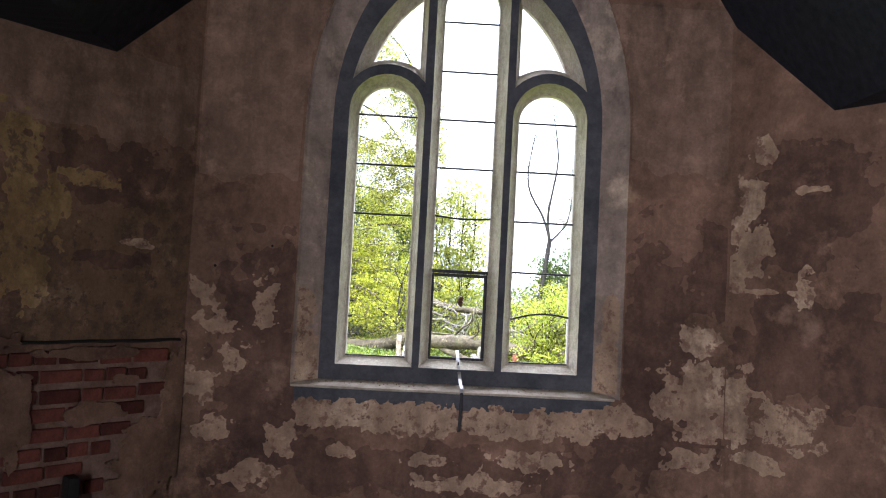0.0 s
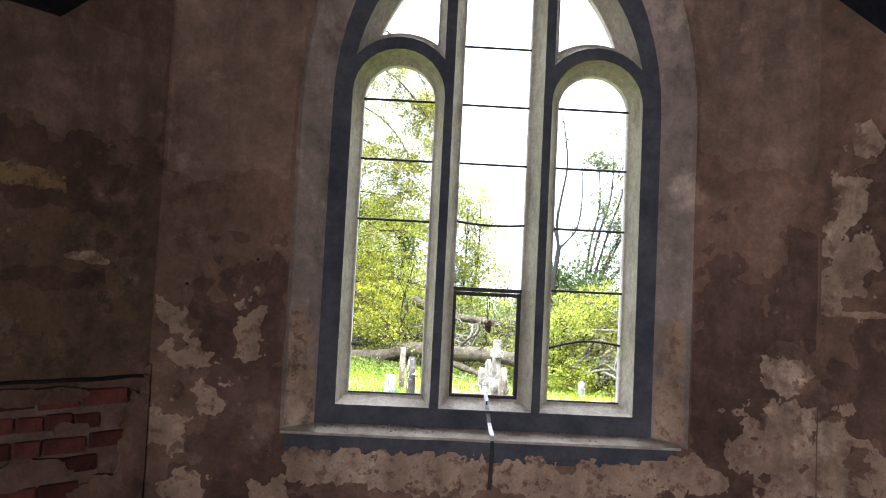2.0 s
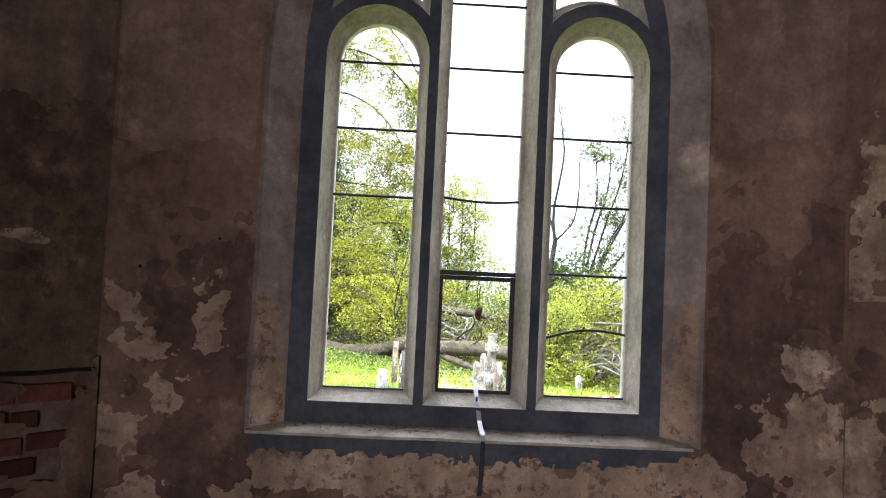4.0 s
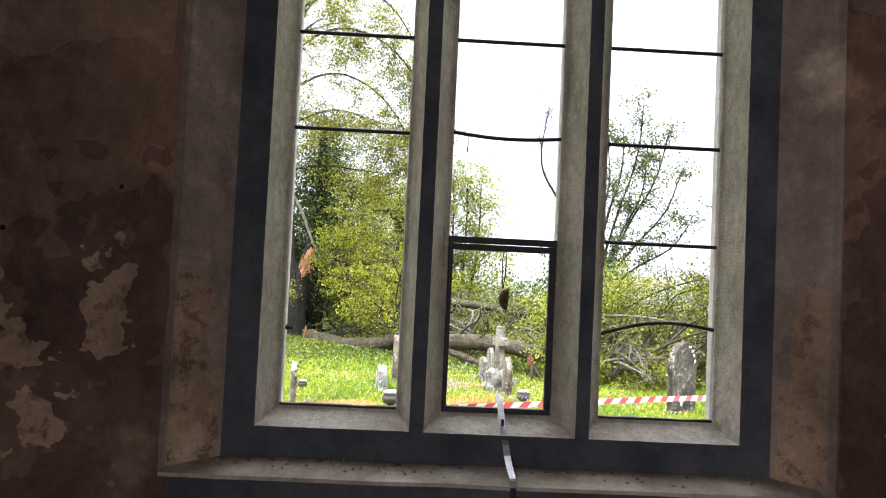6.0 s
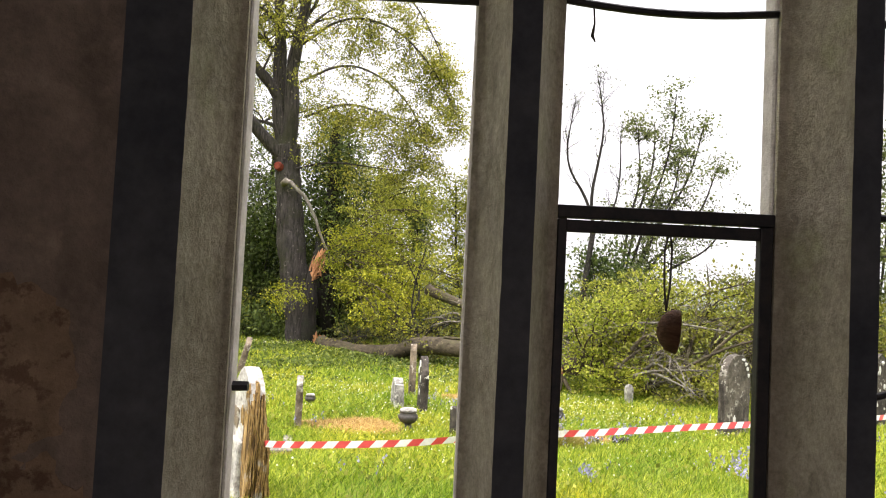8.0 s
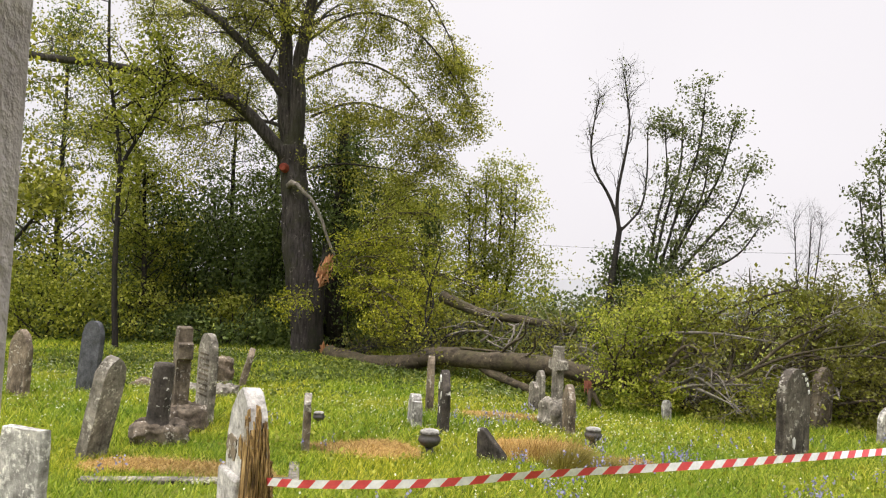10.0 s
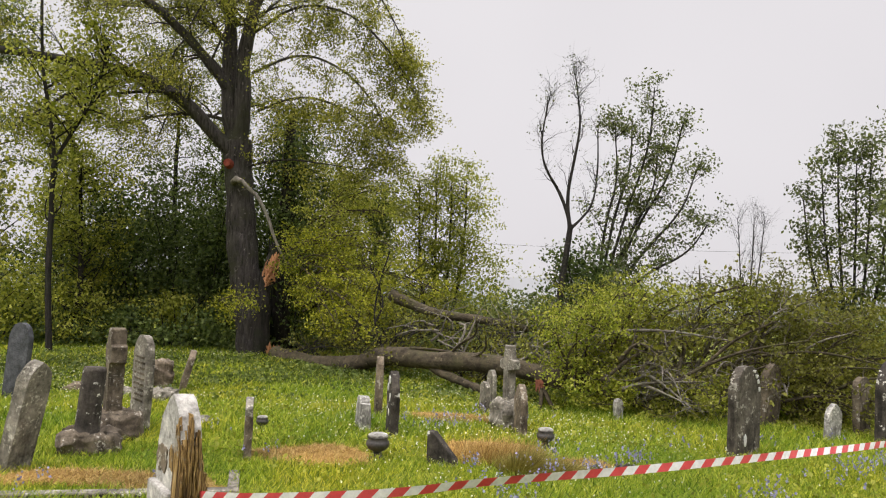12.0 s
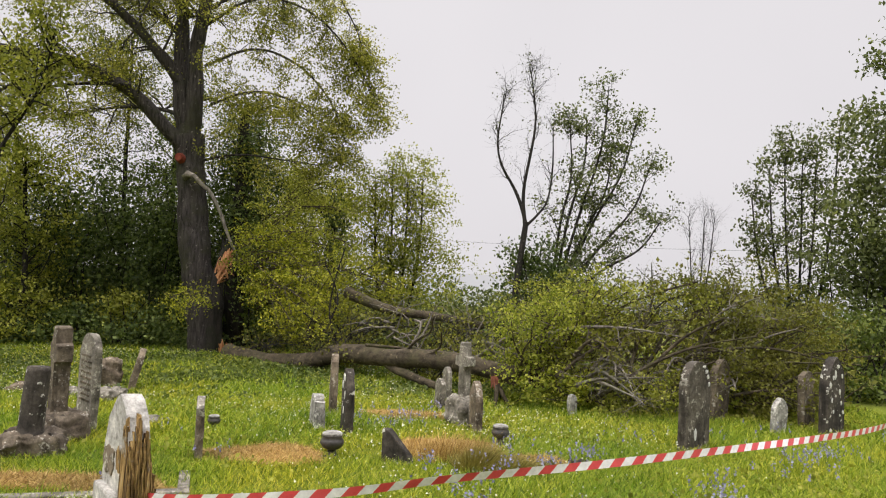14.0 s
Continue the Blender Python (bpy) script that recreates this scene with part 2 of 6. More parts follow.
def stone_material(name, a, b, lichen, amount, streak=0.35, rough=0.85, spot=30):
    m = Mat(name, rough)
    c = m.mix(step(m, m.noise(4, 6, 0.65), 0.33, 0.68), a, b)
    c = m.mix(step(m, m.noise(3.2, 5, 0.6, stretch=(3, 3, 0.4)), 0.55, 0.75), c, tuple(v * streak for v in a))
    spots = m.mix(1.0, m.noise(spot, 5, 0.62), m.ramp(m.noise(5, 4, 0.6), (0.35, (0.62, 0.62, 0.62)), (0.7, (1.12, 1.12, 1.12))), 'MULTIPLY')
    c = m.mix(step(m, spots, 0.915 - amount, 0.97 - amount), c, lichen)
    c = m.mix(0.95, c, m.ramp(m.noise(9, 8, 0.75), (0.34, (0.3, 0.28, 0.25)), (0.5, (0.85, 0.83, 0.79)), (0.66, (1.5, 1.46, 1.38))), 'MULTIPLY')
    g = m.noise(70, 4, 0.7)
    c = m.mix(0.5, c, m.ramp(g, (0.25, (0.55, 0.55, 0.55)), (0.75, (1.2, 1.2, 1.2))), 'MULTIPLY')
    m.color(c)
    m.bump(m.mix(0.4, m.noise(13, 7, 0.75), g), 1.0, 0.02)
    return m.m


STONE_DARK = stone_material("dark_slate_with_lichen", (0.035, 0.031, 0.027), (0.095, 0.083, 0.07), (0.6, 0.6, 0.56), 0.38, spot=16)
STONE_SLATE = stone_material("smooth_blue_slate", (0.06, 0.065, 0.075), (0.1, 0.105, 0.12), (0.2, 0.21, 0.2), 0.3, 0.6, 0.6)
STONE_GREY = stone_material("mottled_grey_stone", (0.15, 0.138, 0.115), (0.29, 0.272, 0.235), (0.46, 0.445, 0.385), 0.42)
STONE_PALE = stone_material("pale_grey_headstone", (0.28, 0.275, 0.26), (0.48, 0.475, 0.45), (0.66, 0.66, 0.62), 0.45, 0.6)
STONE_BROWN = stone_material("brown_sandstone", (0.12, 0.095, 0.068), (0.25, 0.205, 0.155), (0.44, 0.42, 0.36), 0.4)
STONE_RIBBED = stone_material("streaked_grey_brown_stone", (0.06, 0.052, 0.043), (0.15, 0.135, 0.112), (0.34, 0.33, 0.29), 0.4, 0.3, spot=22)
LICHEN = simple("white_crusty_lichen", (0.5, 0.5, 0.46), (0.68, 0.68, 0.63), 40, 0.95, bump=0.8)


def split_edge():
    m = Mat("rusty_split_slate_edge", 0.9)
    grain = m.noise(6, 6, 0.7, stretch=(9, 9, 0.45))
    c = m.ramp(grain, (0.32, (0.02, 0.013, 0.008)), (0.45, (0.12, 0.07, 0.026)), (0.58, (0.42, 0.27, 0.1)), (0.75, (0.56, 0.45, 0.27)))
    c = m.mix(step(m, m.noise(7, 6, 0.65), 0.56, 0.66), c, (0.32, 0.3, 0.26))
    m.color(c)
    m.bump(grain, 1.0, 0.02)
    return m.m


STONE_EDGE = split_edge()
STONE_ROCK = stone_material("rough_brown_grey_rock", (0.085, 0.068, 0.05), (0.2, 0.168, 0.128), (0.4, 0.38, 0.34), 0.4)
STONE_WHITE = stone_material("chalky_white_stone", (0.42, 0.41, 0.395), (0.6, 0.59, 0.57), (0.42, 0.38, 0.31), 0.3, 0.75)
STUB_RED = simple("dark_red_sawn_wood", (0.12, 0.022, 0.016), (0.25, 0.06, 0.035), 12, 0.85)
VASE = simple("tarnished_grave_vase", (0.03, 0.028, 0.026), (0.11, 0.1, 0.09), 14, 0.55, 0.3)
TAPE_RED = simple("red_barrier_tape", (0.62, 0.05, 0.06), (0.7, 0.09, 0.1), 4, 0.4, bump=0)
TAPE_WHITE = simple("white_barrier_tape", (0.75, 0.74, 0.75), (0.85, 0.84, 0.85), 4, 0.4, bump=0)


def ground_material():
    m = Mat("meadow_turf", 0.95)
    a = m.noise(0.35, 6, 0.6)
    c = m.mix(step(m, a, 0.35, 0.65), (0.14, 0.18, 0.018), (0.24, 0.28, 0.03))
    c = m.mix(step(m, m.noise(1.6, 6, 0.65), 0.55, 0.75), c, (0.2, 0.17, 0.06))
    g = m.noise(35, 5, 0.75)
    c = m.mix(0.7, c, m.ramp(g, (0.28, (0.35, 0.38, 0.3)), (0.7, (1.3, 1.3, 1.2))), 'MULTIPLY')
    m.color(c)
    m.bump(g, 0.9, 0.05)
    return m.m


TURF = ground_material()


# the far backdrop emits a pale grey, so distance haze sits in its colour
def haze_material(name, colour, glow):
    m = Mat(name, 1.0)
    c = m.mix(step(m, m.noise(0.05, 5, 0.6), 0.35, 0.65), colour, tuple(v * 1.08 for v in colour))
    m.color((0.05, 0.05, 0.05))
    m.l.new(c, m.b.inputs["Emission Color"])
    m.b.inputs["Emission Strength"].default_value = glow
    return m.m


HAZE = haze_material("haze_glow_hills", (0.5, 0.5, 0.52), 1.0)
HAZE_NEAR = haze_material("haze_glow_woods", (0.33, 0.35, 0.33), 1.0)


# ---- mesh helpers ----
def link_mesh(name, verts, faces, material, parent=None, label="", smooth=False):
    me = bpy.data.meshes.new(name)
    me.from_pydata([tuple(v) for v in verts], [], faces)
    for mt in (material if isinstance(material, (list, tuple)) else [material]):
        me.materials.append(mt)
    me.update()
    if smooth:
        me.polygons.foreach_set("use_smooth", [True] * len(me.polygons))
    ob = new(name, me)
    if parent:
        ob.parent = parent
    if label:
        ob["label"] = label
    return ob


def part(name, bm, material, parent=None, label="", smooth=False):
    bmesh.ops.recalc_face_normals(bm, faces=bm.faces)
    me = bpy.data.meshes.new(name)
    bm.to_mesh(me)
    bm.free()
    for mt in (material if isinstance(material, (list, tuple)) else [material]):
        me.materials.append(mt)
    if smooth:
        me.polygons.foreach_set("use_smooth", [True] * len(me.polygons))
    ob = new(name, me)
    if parent:
        ob.parent = parent
    if label:
        ob["label"] = label
    return ob


def thing(name, label, category, group="", kind="", at=(0, 0, 0), rz=0.0, rx=0.0, ry=0.0):
    ob = new(name)
    ob.empty_display_size = 0.1
    ob.matrix_basis = pose(*at, rx, ry, rz)
    return tagged(ob, label, category, group, kind)


def quads(name, v, material, parent=None, label="", corners=4):
    """A mesh of loose quads (or triangles) from an array of n x corners x 3 places."""
    v = np.asarray(v, dtype=np.float32)
    n = len(v)
    me = bpy.data.meshes.new(name)
    me.vertices.add(n * corners)
    me.vertices.foreach_set("co", v.reshape(-1))
    me.loops.add(n * corners)
    me.loops.foreach_set("vertex_index", np.arange(n * corners, dtype=np.int32))
    me.polygons.add(n)
    me.polygons.foreach_set("loop_start", np.arange(n, dtype=np.int32) * corners)
    me.polygons.foreach_set("loop_total", np.full(n, corners, dtype=np.int32))
    me.materials.append(material)
    me.update(calc_edges=True)
    ob = new(name, me)
    if parent:
        ob.parent = parent
    if label:
        ob["label"] = label
    return ob


def box_bm(x0, x1, y0, y1, z0, z1, bevel=0.0, bm=None):
    bm = bm or bmesh.new()
    vs = [bm.verts.new(p) for p in ((x0, y0, z0), (x1, y0, z0), (x1, y1, z0), (x0, y1, z0), (x0, y0, z1), (x1, y0, z1), (x1, y1, z1), (x0, y1, z1))]
    fs = [bm.faces.new([vs[i] for i in f]) for f in ((3, 2, 1, 0), (4, 5, 6, 7), (0, 1, 5, 4), (1, 2, 6, 5), (2, 3, 7, 6), (3, 0, 4, 7))]
    if bevel:
        es = list({e for f in fs for e in f.edges})
        bmesh.ops.bevel(bm, geom=es, offset=bevel, segments=2, profile=0.5, affect='EDGES')
    return bm


def roughen(bm, amount, scale):
    for v in bm.verts:
        v.co += noise.noise_vector(v.co * scale) * amount
    return bm


def tube(points, radii, sides=8, verts=None, faces=None, caps=True):
    """Adds a tapered tube along points to the lists verts and faces."""
    verts = [] if verts is None else verts
    faces = [] if faces is None else faces
    pts = [Vector(p) for p in points]
    side = None
    base = len(verts)
    for i, p in enumerate(pts):
        d = (pts[min(i + 1, len(pts) - 1)] - pts[max(i - 1, 0)]).normalized()
        if side is None:
            side = d.orthogonal().normalized()
        side = (side - d * side.dot(d)).normalized()
        up = d.cross(side)
        for k in range(sides):
            a = 2 * math.pi * k / sides
            verts.append(p + (side * math.cos(a) + up * math.sin(a)) * radii[i])
    for i in range(len(pts) - 1):
        for k in range(sides):
            a, b = base + i * sides + k, base + i * sides + (k + 1) % sides
            faces.append((a, b, b + sides, a + sides))
    if caps:
        faces.append(tuple(base + k for k in reversed(range(sides))))
        faces.append(tuple(base + (len(pts) - 1) * sides + k for k in range(sides)))
    return verts, faces


def lathe(profile, sides=20):
    bm = bmesh.new()
    rings = []
    for r, z in profile:
        rings.append([bm.verts.new((r * math.cos(2 * math.pi * k / sides), r * math.sin(2 * math.pi * k / sides), z)) for k in range(sides)])
    for a, b in zip(rings, rings[1:]):
        for k in range(sides):
            bm.faces.new((a[k], a[(k + 1) % sides], b[(k + 1) % sides], b[k]))
    bm.faces.new(list(reversed(rings[0])))
    bm.faces.new(rings[-1])
    return bm


def pierced(bm, outline, holes, y, flip=False):
    """A flat face in the plane y = const with an outline and holes, as lists of (x, z)."""
    edges = []
    for loop in [outline, *holes]:
        vs = [bm.verts.new((x, y, z)) for x, z in loop]
        edges += [bm.edges.new((vs[i], vs[(i + 1) % len(vs)])) for i in range(len(vs))]
    bmesh.ops.triangle_fill(bm, edges=edges, use_beauty=True)


def collar(bm, loops):
    """Joins loops of equal length, each (y, [(x, z)...]), into a closed band."""
    rings = [[bm.verts.new((x, y, z)) for x, z in lp] for y, lp in loops]
    for a, b in zip(rings, rings[1:]):
        n = len(a)
        for k in range(n):
            bm.faces.new((a[k], a[(k + 1) % n], b[(k + 1) % n], b[k]))


# ---- the chapel: canted east end, roof, floor ----
FACE, STONE, GLASS, OUT = 4.475, 4.575, 4.71, 4.80
MID = 0.242


def pointed(half, z0, spring, c, n=14):
    """The outline of a pointed arch about MID: bottom left, bottom right, up and over."""
    r = half + c
    top = math.acos(c / r)
    right = [(MID - c + r * math.cos(a), spring + r * math.sin(a)) for a in np.linspace(0, top, n)]
    left = [(2 * MID - x, z) for x, z in reversed(right)]
    return [(MID - half, z0), (MID + half, z0), *right, *left[1:]]


def east_wall():
    bm = bmesh.new()
    inner, mid_loop = pointed(0.955, 0.962, 2.5, 1.2), pointed(0.806, 0.985, 2.55, 0.75)
    outline = [(-1.33, -0.3), (1.81, -0.3), (1.81, 3.25), (1.5, 3.75), (MID, 5.7), (-1.05, 3.75), (-1.33, 3.25)]
    pierced(bm, outline, [inner], FACE)
    collar(bm, [(FACE, inner), (FACE + 0.02, [(MID + (x - MID) * 0.985, z) for x, z in inner]), (STONE + 0.002, mid_loop), (OUT - 0.01, mid_loop)])
    pierced(bm, outline, [mid_loop], OUT - 0.01)
    collar(bm, [(FACE, outline), (OUT - 0.01, outline)])
    # splayed reveal faces get the plaster with window light painted in
    for fc in bm.faces:
        ys = [w.co.y for w in fc.verts]
        if max(ys) - min(ys) > 0.01 and max(ys) < STONE + 0.01:
            fc.material_index = 1
    bmesh.ops.remove_doubles(bm, verts=bm.verts, dist=0.0005)
    return tagged(part("wall_east", bm, [PLASTER, PLASTER_REVEAL]), "stained flaking plaster end wall around a pointed window", "wall", kind="structure")


wall_east = east_wall()


def canted_wall(name, x0, sx, label):
    """A wall 50 degrees off the end wall, then the side wall behind the viewer."""
    d = Vector((0.644 * sx, -0.765, 0))
    nrm = Vector((0.765 * sx, 0.644, 0))
    a = Vector((x0, FACE, 0))
    b = a + d * 1.25
    knee = a + d * 0.53
    runs = [([a, knee, b], [3.26, 2.76, 2.74], nrm), ([b, Vector((b.x, -4.2, 0))], [2.74, 2.74], Vector((sx, 0, 0)))]
    v, f = [], []
    for places, tops, n in runs:
        base, m = len(v), len(places)
        for o in (0.0, 0.3):
            for q, top in zip(places, tops):
                v += [q + n * o + Vector((0, 0, GROUND)), q + n * o + Vector((0, 0, top))]
        for i in range(m - 1):
            p0, p1 = base + 2 * i, base + 2 * (i + m)
            f += [(p0, p0 + 2, p0 + 3, p0 + 1), (p1, p1 + 1, p1 + 3, p1 + 2), (p0 + 1, p0 + 3, p1 + 3, p1 + 1), (p0, p1, p1 + 2, p0 + 2)]
        e0, e1 = base, base + 2 * (m - 1)
        f += [(e0, e0 + 1, e0 + 1 + 2 * m, e0 + 2 * m), (e1, e1 + 2 * m, e1 + 1 + 2 * m, e1 + 1)]
    return tagged(link_mesh(name, v, f, PLASTER), label, "wall", kind="structure"), a, d, nrm


wall_north, N_AT, N_DIR, N_OUT = canted_wall("wall_north", -1.33, -1, "brown stained plaster wall with exposed red brick")
wall_south, S_AT, S_DIR, S_OUT = canted_wall("wall_south", 1.81, 1, "dark damp plaster side wall")

bm = bmesh.new()
gable = [(-2.43, GROUND), (2.91, GROUND), (2.91, 2.72), (2.18, 2.7), (MID, 5.72), (-1.665, 2.78), (-2.43, 2.76)]
# this doorway is made up and out of view, cut for the fill lamp
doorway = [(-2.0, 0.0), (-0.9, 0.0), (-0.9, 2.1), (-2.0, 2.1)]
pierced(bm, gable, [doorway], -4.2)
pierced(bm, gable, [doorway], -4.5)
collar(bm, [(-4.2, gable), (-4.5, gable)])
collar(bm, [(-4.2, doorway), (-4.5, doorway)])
bmesh.ops.remove_doubles(bm, verts=bm.verts, dist=0.0005)
tagged(part("wall_west", bm, PLASTER), "plain plaster wall with an added, unseen doorway", "wall", kind="structure")
plan = [(-2.135, -4.5), (2.615, -4.5), (2.615, 3.52), (1.81, 4.475), (-1.33, 4.475), (-2.135, 3.52)]
tagged(link_mesh("floor", [(x, y, z) for z in (-0.28, 0.0) for x, y in plan], [tuple(range(5, -1, -1)), tuple(range(6, 12))] + [(i, (i + 1) % 6, 6 + (i + 1) % 6, 6 + i) for i in range(6)], FLOOR), "dusty stone chapel floor", "floor", kind="structure")



def roof():
    """Steep boarded roof on a flat soffit at the eaves."""
    bm = bmesh.new()
    k = 1.55
    prof = [(-2.6, 2.72), (-1.665, 2.715), (MID, 2.715 + k * (MID + 1.665)), (2.18, 2.62), (3.1, 2.66)]
    out = [(x, z + 0.14) for x, z in prof]
    ring = prof + out[::-1]
    a = [bm.verts.new((x, 4.79, z)) for x, z in ring]
    b = [bm.verts.new((x, -4.6, z)) for x, z in ring]
    n = len(ring)
    for i in range(n):
        bm.faces.new((a[i], a[(i + 1) % n], b[(i + 1) % n], b[i]))
    bm.faces.new(a)
    bm.faces.new(b)
    return tagged(part("ceiling", bm, TIMBER), "blackened steep boarded roof", "ceiling", kind="structure")


roof()


# ---- window tracery ----
def light_loop(x0, x1, z0, spring, n=16, k=46):
    """A round-headed light: sill, jamb, arch and jamb, finely divided."""
    r, c = (x1 - x0) / 2, (x0 + x1) / 2
    base = [(x0 + (x1 - x0) * i / 12, z0) for i in range(12)]
    right = [(x1, z0 + (spring - z0) * i / k) for i in range(k)]
    head = [(c + r * math.cos(a), spring + r * math.sin(a)) for a in np.linspace(0, math.pi, n)]
    return base + right + head + [(x0, z0 + (spring - z0) * i / k) for i in range(k - 1, 0, -1)]


def spandrel_loop(side, radius, xm, rb, n=9):
    """The upper side light between the main arch, the mullion and the head of the light below."""
    cx, cz = MID + 0.297, 2.6
    hx, hz = -0.2465, 2.6
    lo, hi = 0.0, 1.2
    ang = math.pi
    for _ in range(50):
        m = (lo + hi) / 2
        x, z = cx - radius * math.cos(m), cz + radius * math.sin(m)
        if math.hypot(x - hx, z - hz) < rb:
            lo = m
        else:
            hi = m
    a0 = lo
    p = (cx - radius * math.cos(a0), cz + radius * math.sin(a0))
    t0 = math.atan2(p[1] - hz, p[0] - hx)
    t1 = math.acos(min(1.0, (xm - hx) / rb))
    a1 = math.acos((cx - xm) / radius)
    pts = [(hx + rb * math.cos(t), hz + rb * math.sin(t)) for t in np.linspace(t0, t1, n)]
    pts += [(cx - radius * math.cos(a), cz + radius * math.sin(a)) for a in np.linspace(a1, a0, n + 4)][:-1]
    if side > 0:
        pts = [(2 * MID - x, z) for x, z in reversed(pts)]
    return pts


window = thing("window_1", "three-light pointed stone window without glass", "window", kind="structure")


def tracery():
    front = [light_loop(-0.474, -0.023, 1.083, 2.6), light_loop(0.020, 0.467, 1.083, 3.3), light_loop(0.508, 0.958, 1.083, 2.6),
             spandrel_loop(-1, 1.02, -0.03, 0.285), spandrel_loop(1, 1.02, -0.03, 0.285)]
    glass = [light_loop(-0.427, -0.066, 1.126, 2.6), light_loop(0.072, 0.414, 1.126, 3.3), light_loop(0.562, 0.922, 1.126, 2.6),
             spandrel_loop(-1, 0.957, -0.066, 0.345), spandrel_loop(1, 0.957, -0.066, 0.345)]
    rim = [[(c[0] + (x - c[0]) * 0.985, z) for x, z in lp] for lp in glass for c in [np.mean(lp, axis=0)]]
    outer = pointed(0.84, 0.95, 2.55, 0.75)
    bm = bmesh.new()
    pierced(bm, outer, front, STONE)
    for a, b, r in zip(front, glass, rim):
        # hollow chamfer, glazing groove and outer nib
        deep = GLASS - 0.012 - STONE
        hollow = []
        for k in (0.0, 0.05, 0.2, 0.38, 0.56, 0.72, 0.86, 0.95, 1.0):
            w = 0.7 * (1 - math.sqrt(1 - k * k)) + 0.3 * k
            hollow.append((STONE + deep * k, [(p[0] + (q[0] - p[0]) * w, p[1] + (q[1] - p[1]) * w) for p, q in zip(a, b)]))
        collar(bm, hollow + [(GLASS - 0.004, b)])
        collar(bm, [(GLASS + 0.004, b), (GLASS + 0.008, r), (GLASS + 0.042, r), (OUT, a)])
        groove = [(2 * q[0] - w[0], 2 * q[1] - w[1]) for q, w in zip(b, r)]
        collar(bm, [(GLASS - 0.004, b), (GLASS - 0.004, groove), (GLASS + 0.004, groove), (GLASS + 0.004, b)])
    pierced(bm, outer, front, OUT)
    collar(bm, [(STONE, outer), (OUT, outer)])
    bmesh.ops.remove_doubles(bm, verts=bm.verts, dist=0.0004)
    # flat front faces take a darker stone than the chamfers
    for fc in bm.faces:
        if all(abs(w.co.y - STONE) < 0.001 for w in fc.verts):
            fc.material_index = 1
        elif all(GLASS - 0.005 < w.co.y < GLASS + 0.043 for w in fc.verts):
            fc.material_index = 2
    # arrises worn and pitted
    for w in bm.verts:
        if STONE - 0.001 < w.co.y < GLASS - 0.006 and abs(w.co.x - MID) < 0.78:
            k = 1.0 if w.co.y < STONE + 0.02 else 0.6
            off = noise.noise_vector(w.co * 34) * 0.0005 + noise.noise_vector(w.co * 80) * 0.001
            w.co.x += off.x * k
            w.co.z += off.z * k
            if w.co.y > STONE + 0.03:
                w.co.y += off.y
    part("stone_tracery", bm, [LIMESTONE, DARK_FACE, PUTTY], window, "weathered limestone mullions and arched heads")


tracery()


def bar(x0, x1, z, bend=0.0, sag=0.0):
    n = 10
    pts = [(x0 + (x1 - x0) * i / n, GLASS + 0.0, z + bend * math.sin(math.pi * i / n) + sag * (i / n)) for i in range(n + 1)]
    v, f = tube(pts, [0.0062] * (n + 1), 6)
    link_mesh("saddle_bar", v, f, IRON, window, "thin rusted iron bar", True)


for z in (2.6, 2.295, 1.99):
    bar(-0.435, -0.06, z)
for z in (3.21, 2.898, 2.596, 2.296):
    bar(0.064, 0.42, z)
bar(0.064, 0.42, 2.002, -0.012, -0.006)
for z in (2.602, 2.297, 1.988, 1.676):
    bar(0.556, 0.93, z)
bar(0.556, 0.93, 1.385, 0.03, 0.028)
v, f = tube([(-0.44, GLASS + 0.02, 1.362), (-0.40, GLASS + 0.02, 1.363)], [0.009, 0.008], 6)
link_mesh("bar_stub", v, f, IRON, window, "broken iron bar end")


for x0, x1 in ((-0.426, -0.067), (0.563, 0.921)):
    bm = bmesh.new()
    n = 14
    ring = []
    for i in range(n + 1):
        x = x0 + (x1 - x0) * i / n
        h = 0.007 + 0.004 * noise.noise((x * 14, 2, 0))
        ring.append([bm.verts.new(w) for w in ((x, GLASS - 0.012, 1.1255), (x, GLASS + 0.006, 1.1255), (x, GLASS + 0.006, 1.126 + h), (x, GLASS - 0.012, 1.126 + h))])
    for a, b in zip(ring, ring[1:]):
        for k in range(4):
            bm.faces.new((a[k], a[(k + 1) % 4], b[(k + 1) % 4], b[k]))
    bm.faces.new(ring[0])
    bm.faces.new(ring[-1][::-1])
    part("lead_strip", bm, IRON, window, "torn dark lead strip")


def casement():
    ob = part("casement", box_bm(0.072, 0.414, GLASS - 0.012, GLASS + 0.012, 1.652, 1.672, 0.002), IRON, window, "black iron opening frame")
    part("casement_rail", box_bm(0.074, 0.412, GLASS - 0.006, GLASS + 0.006, 1.630, 1.6495, 0.002), IRON, ob)
    part("casement_rail", box_bm(0.074, 0.412, GLASS - 0.01, GLASS + 0.01, 1.127, 1.143, 0.002), IRON, ob)
    part("casement_stile", box_bm(0.0735, 0.088, GLASS - 0.01, GLASS + 0.01,  1.144, 1.651, 0.002), IRON, ob)
    part("casement_stile", box_bm(0.392, 0.4125, GLASS - 0.01, GLASS + 0.01,  1.144, 1.651, 0.002), IRON, ob)


casement()


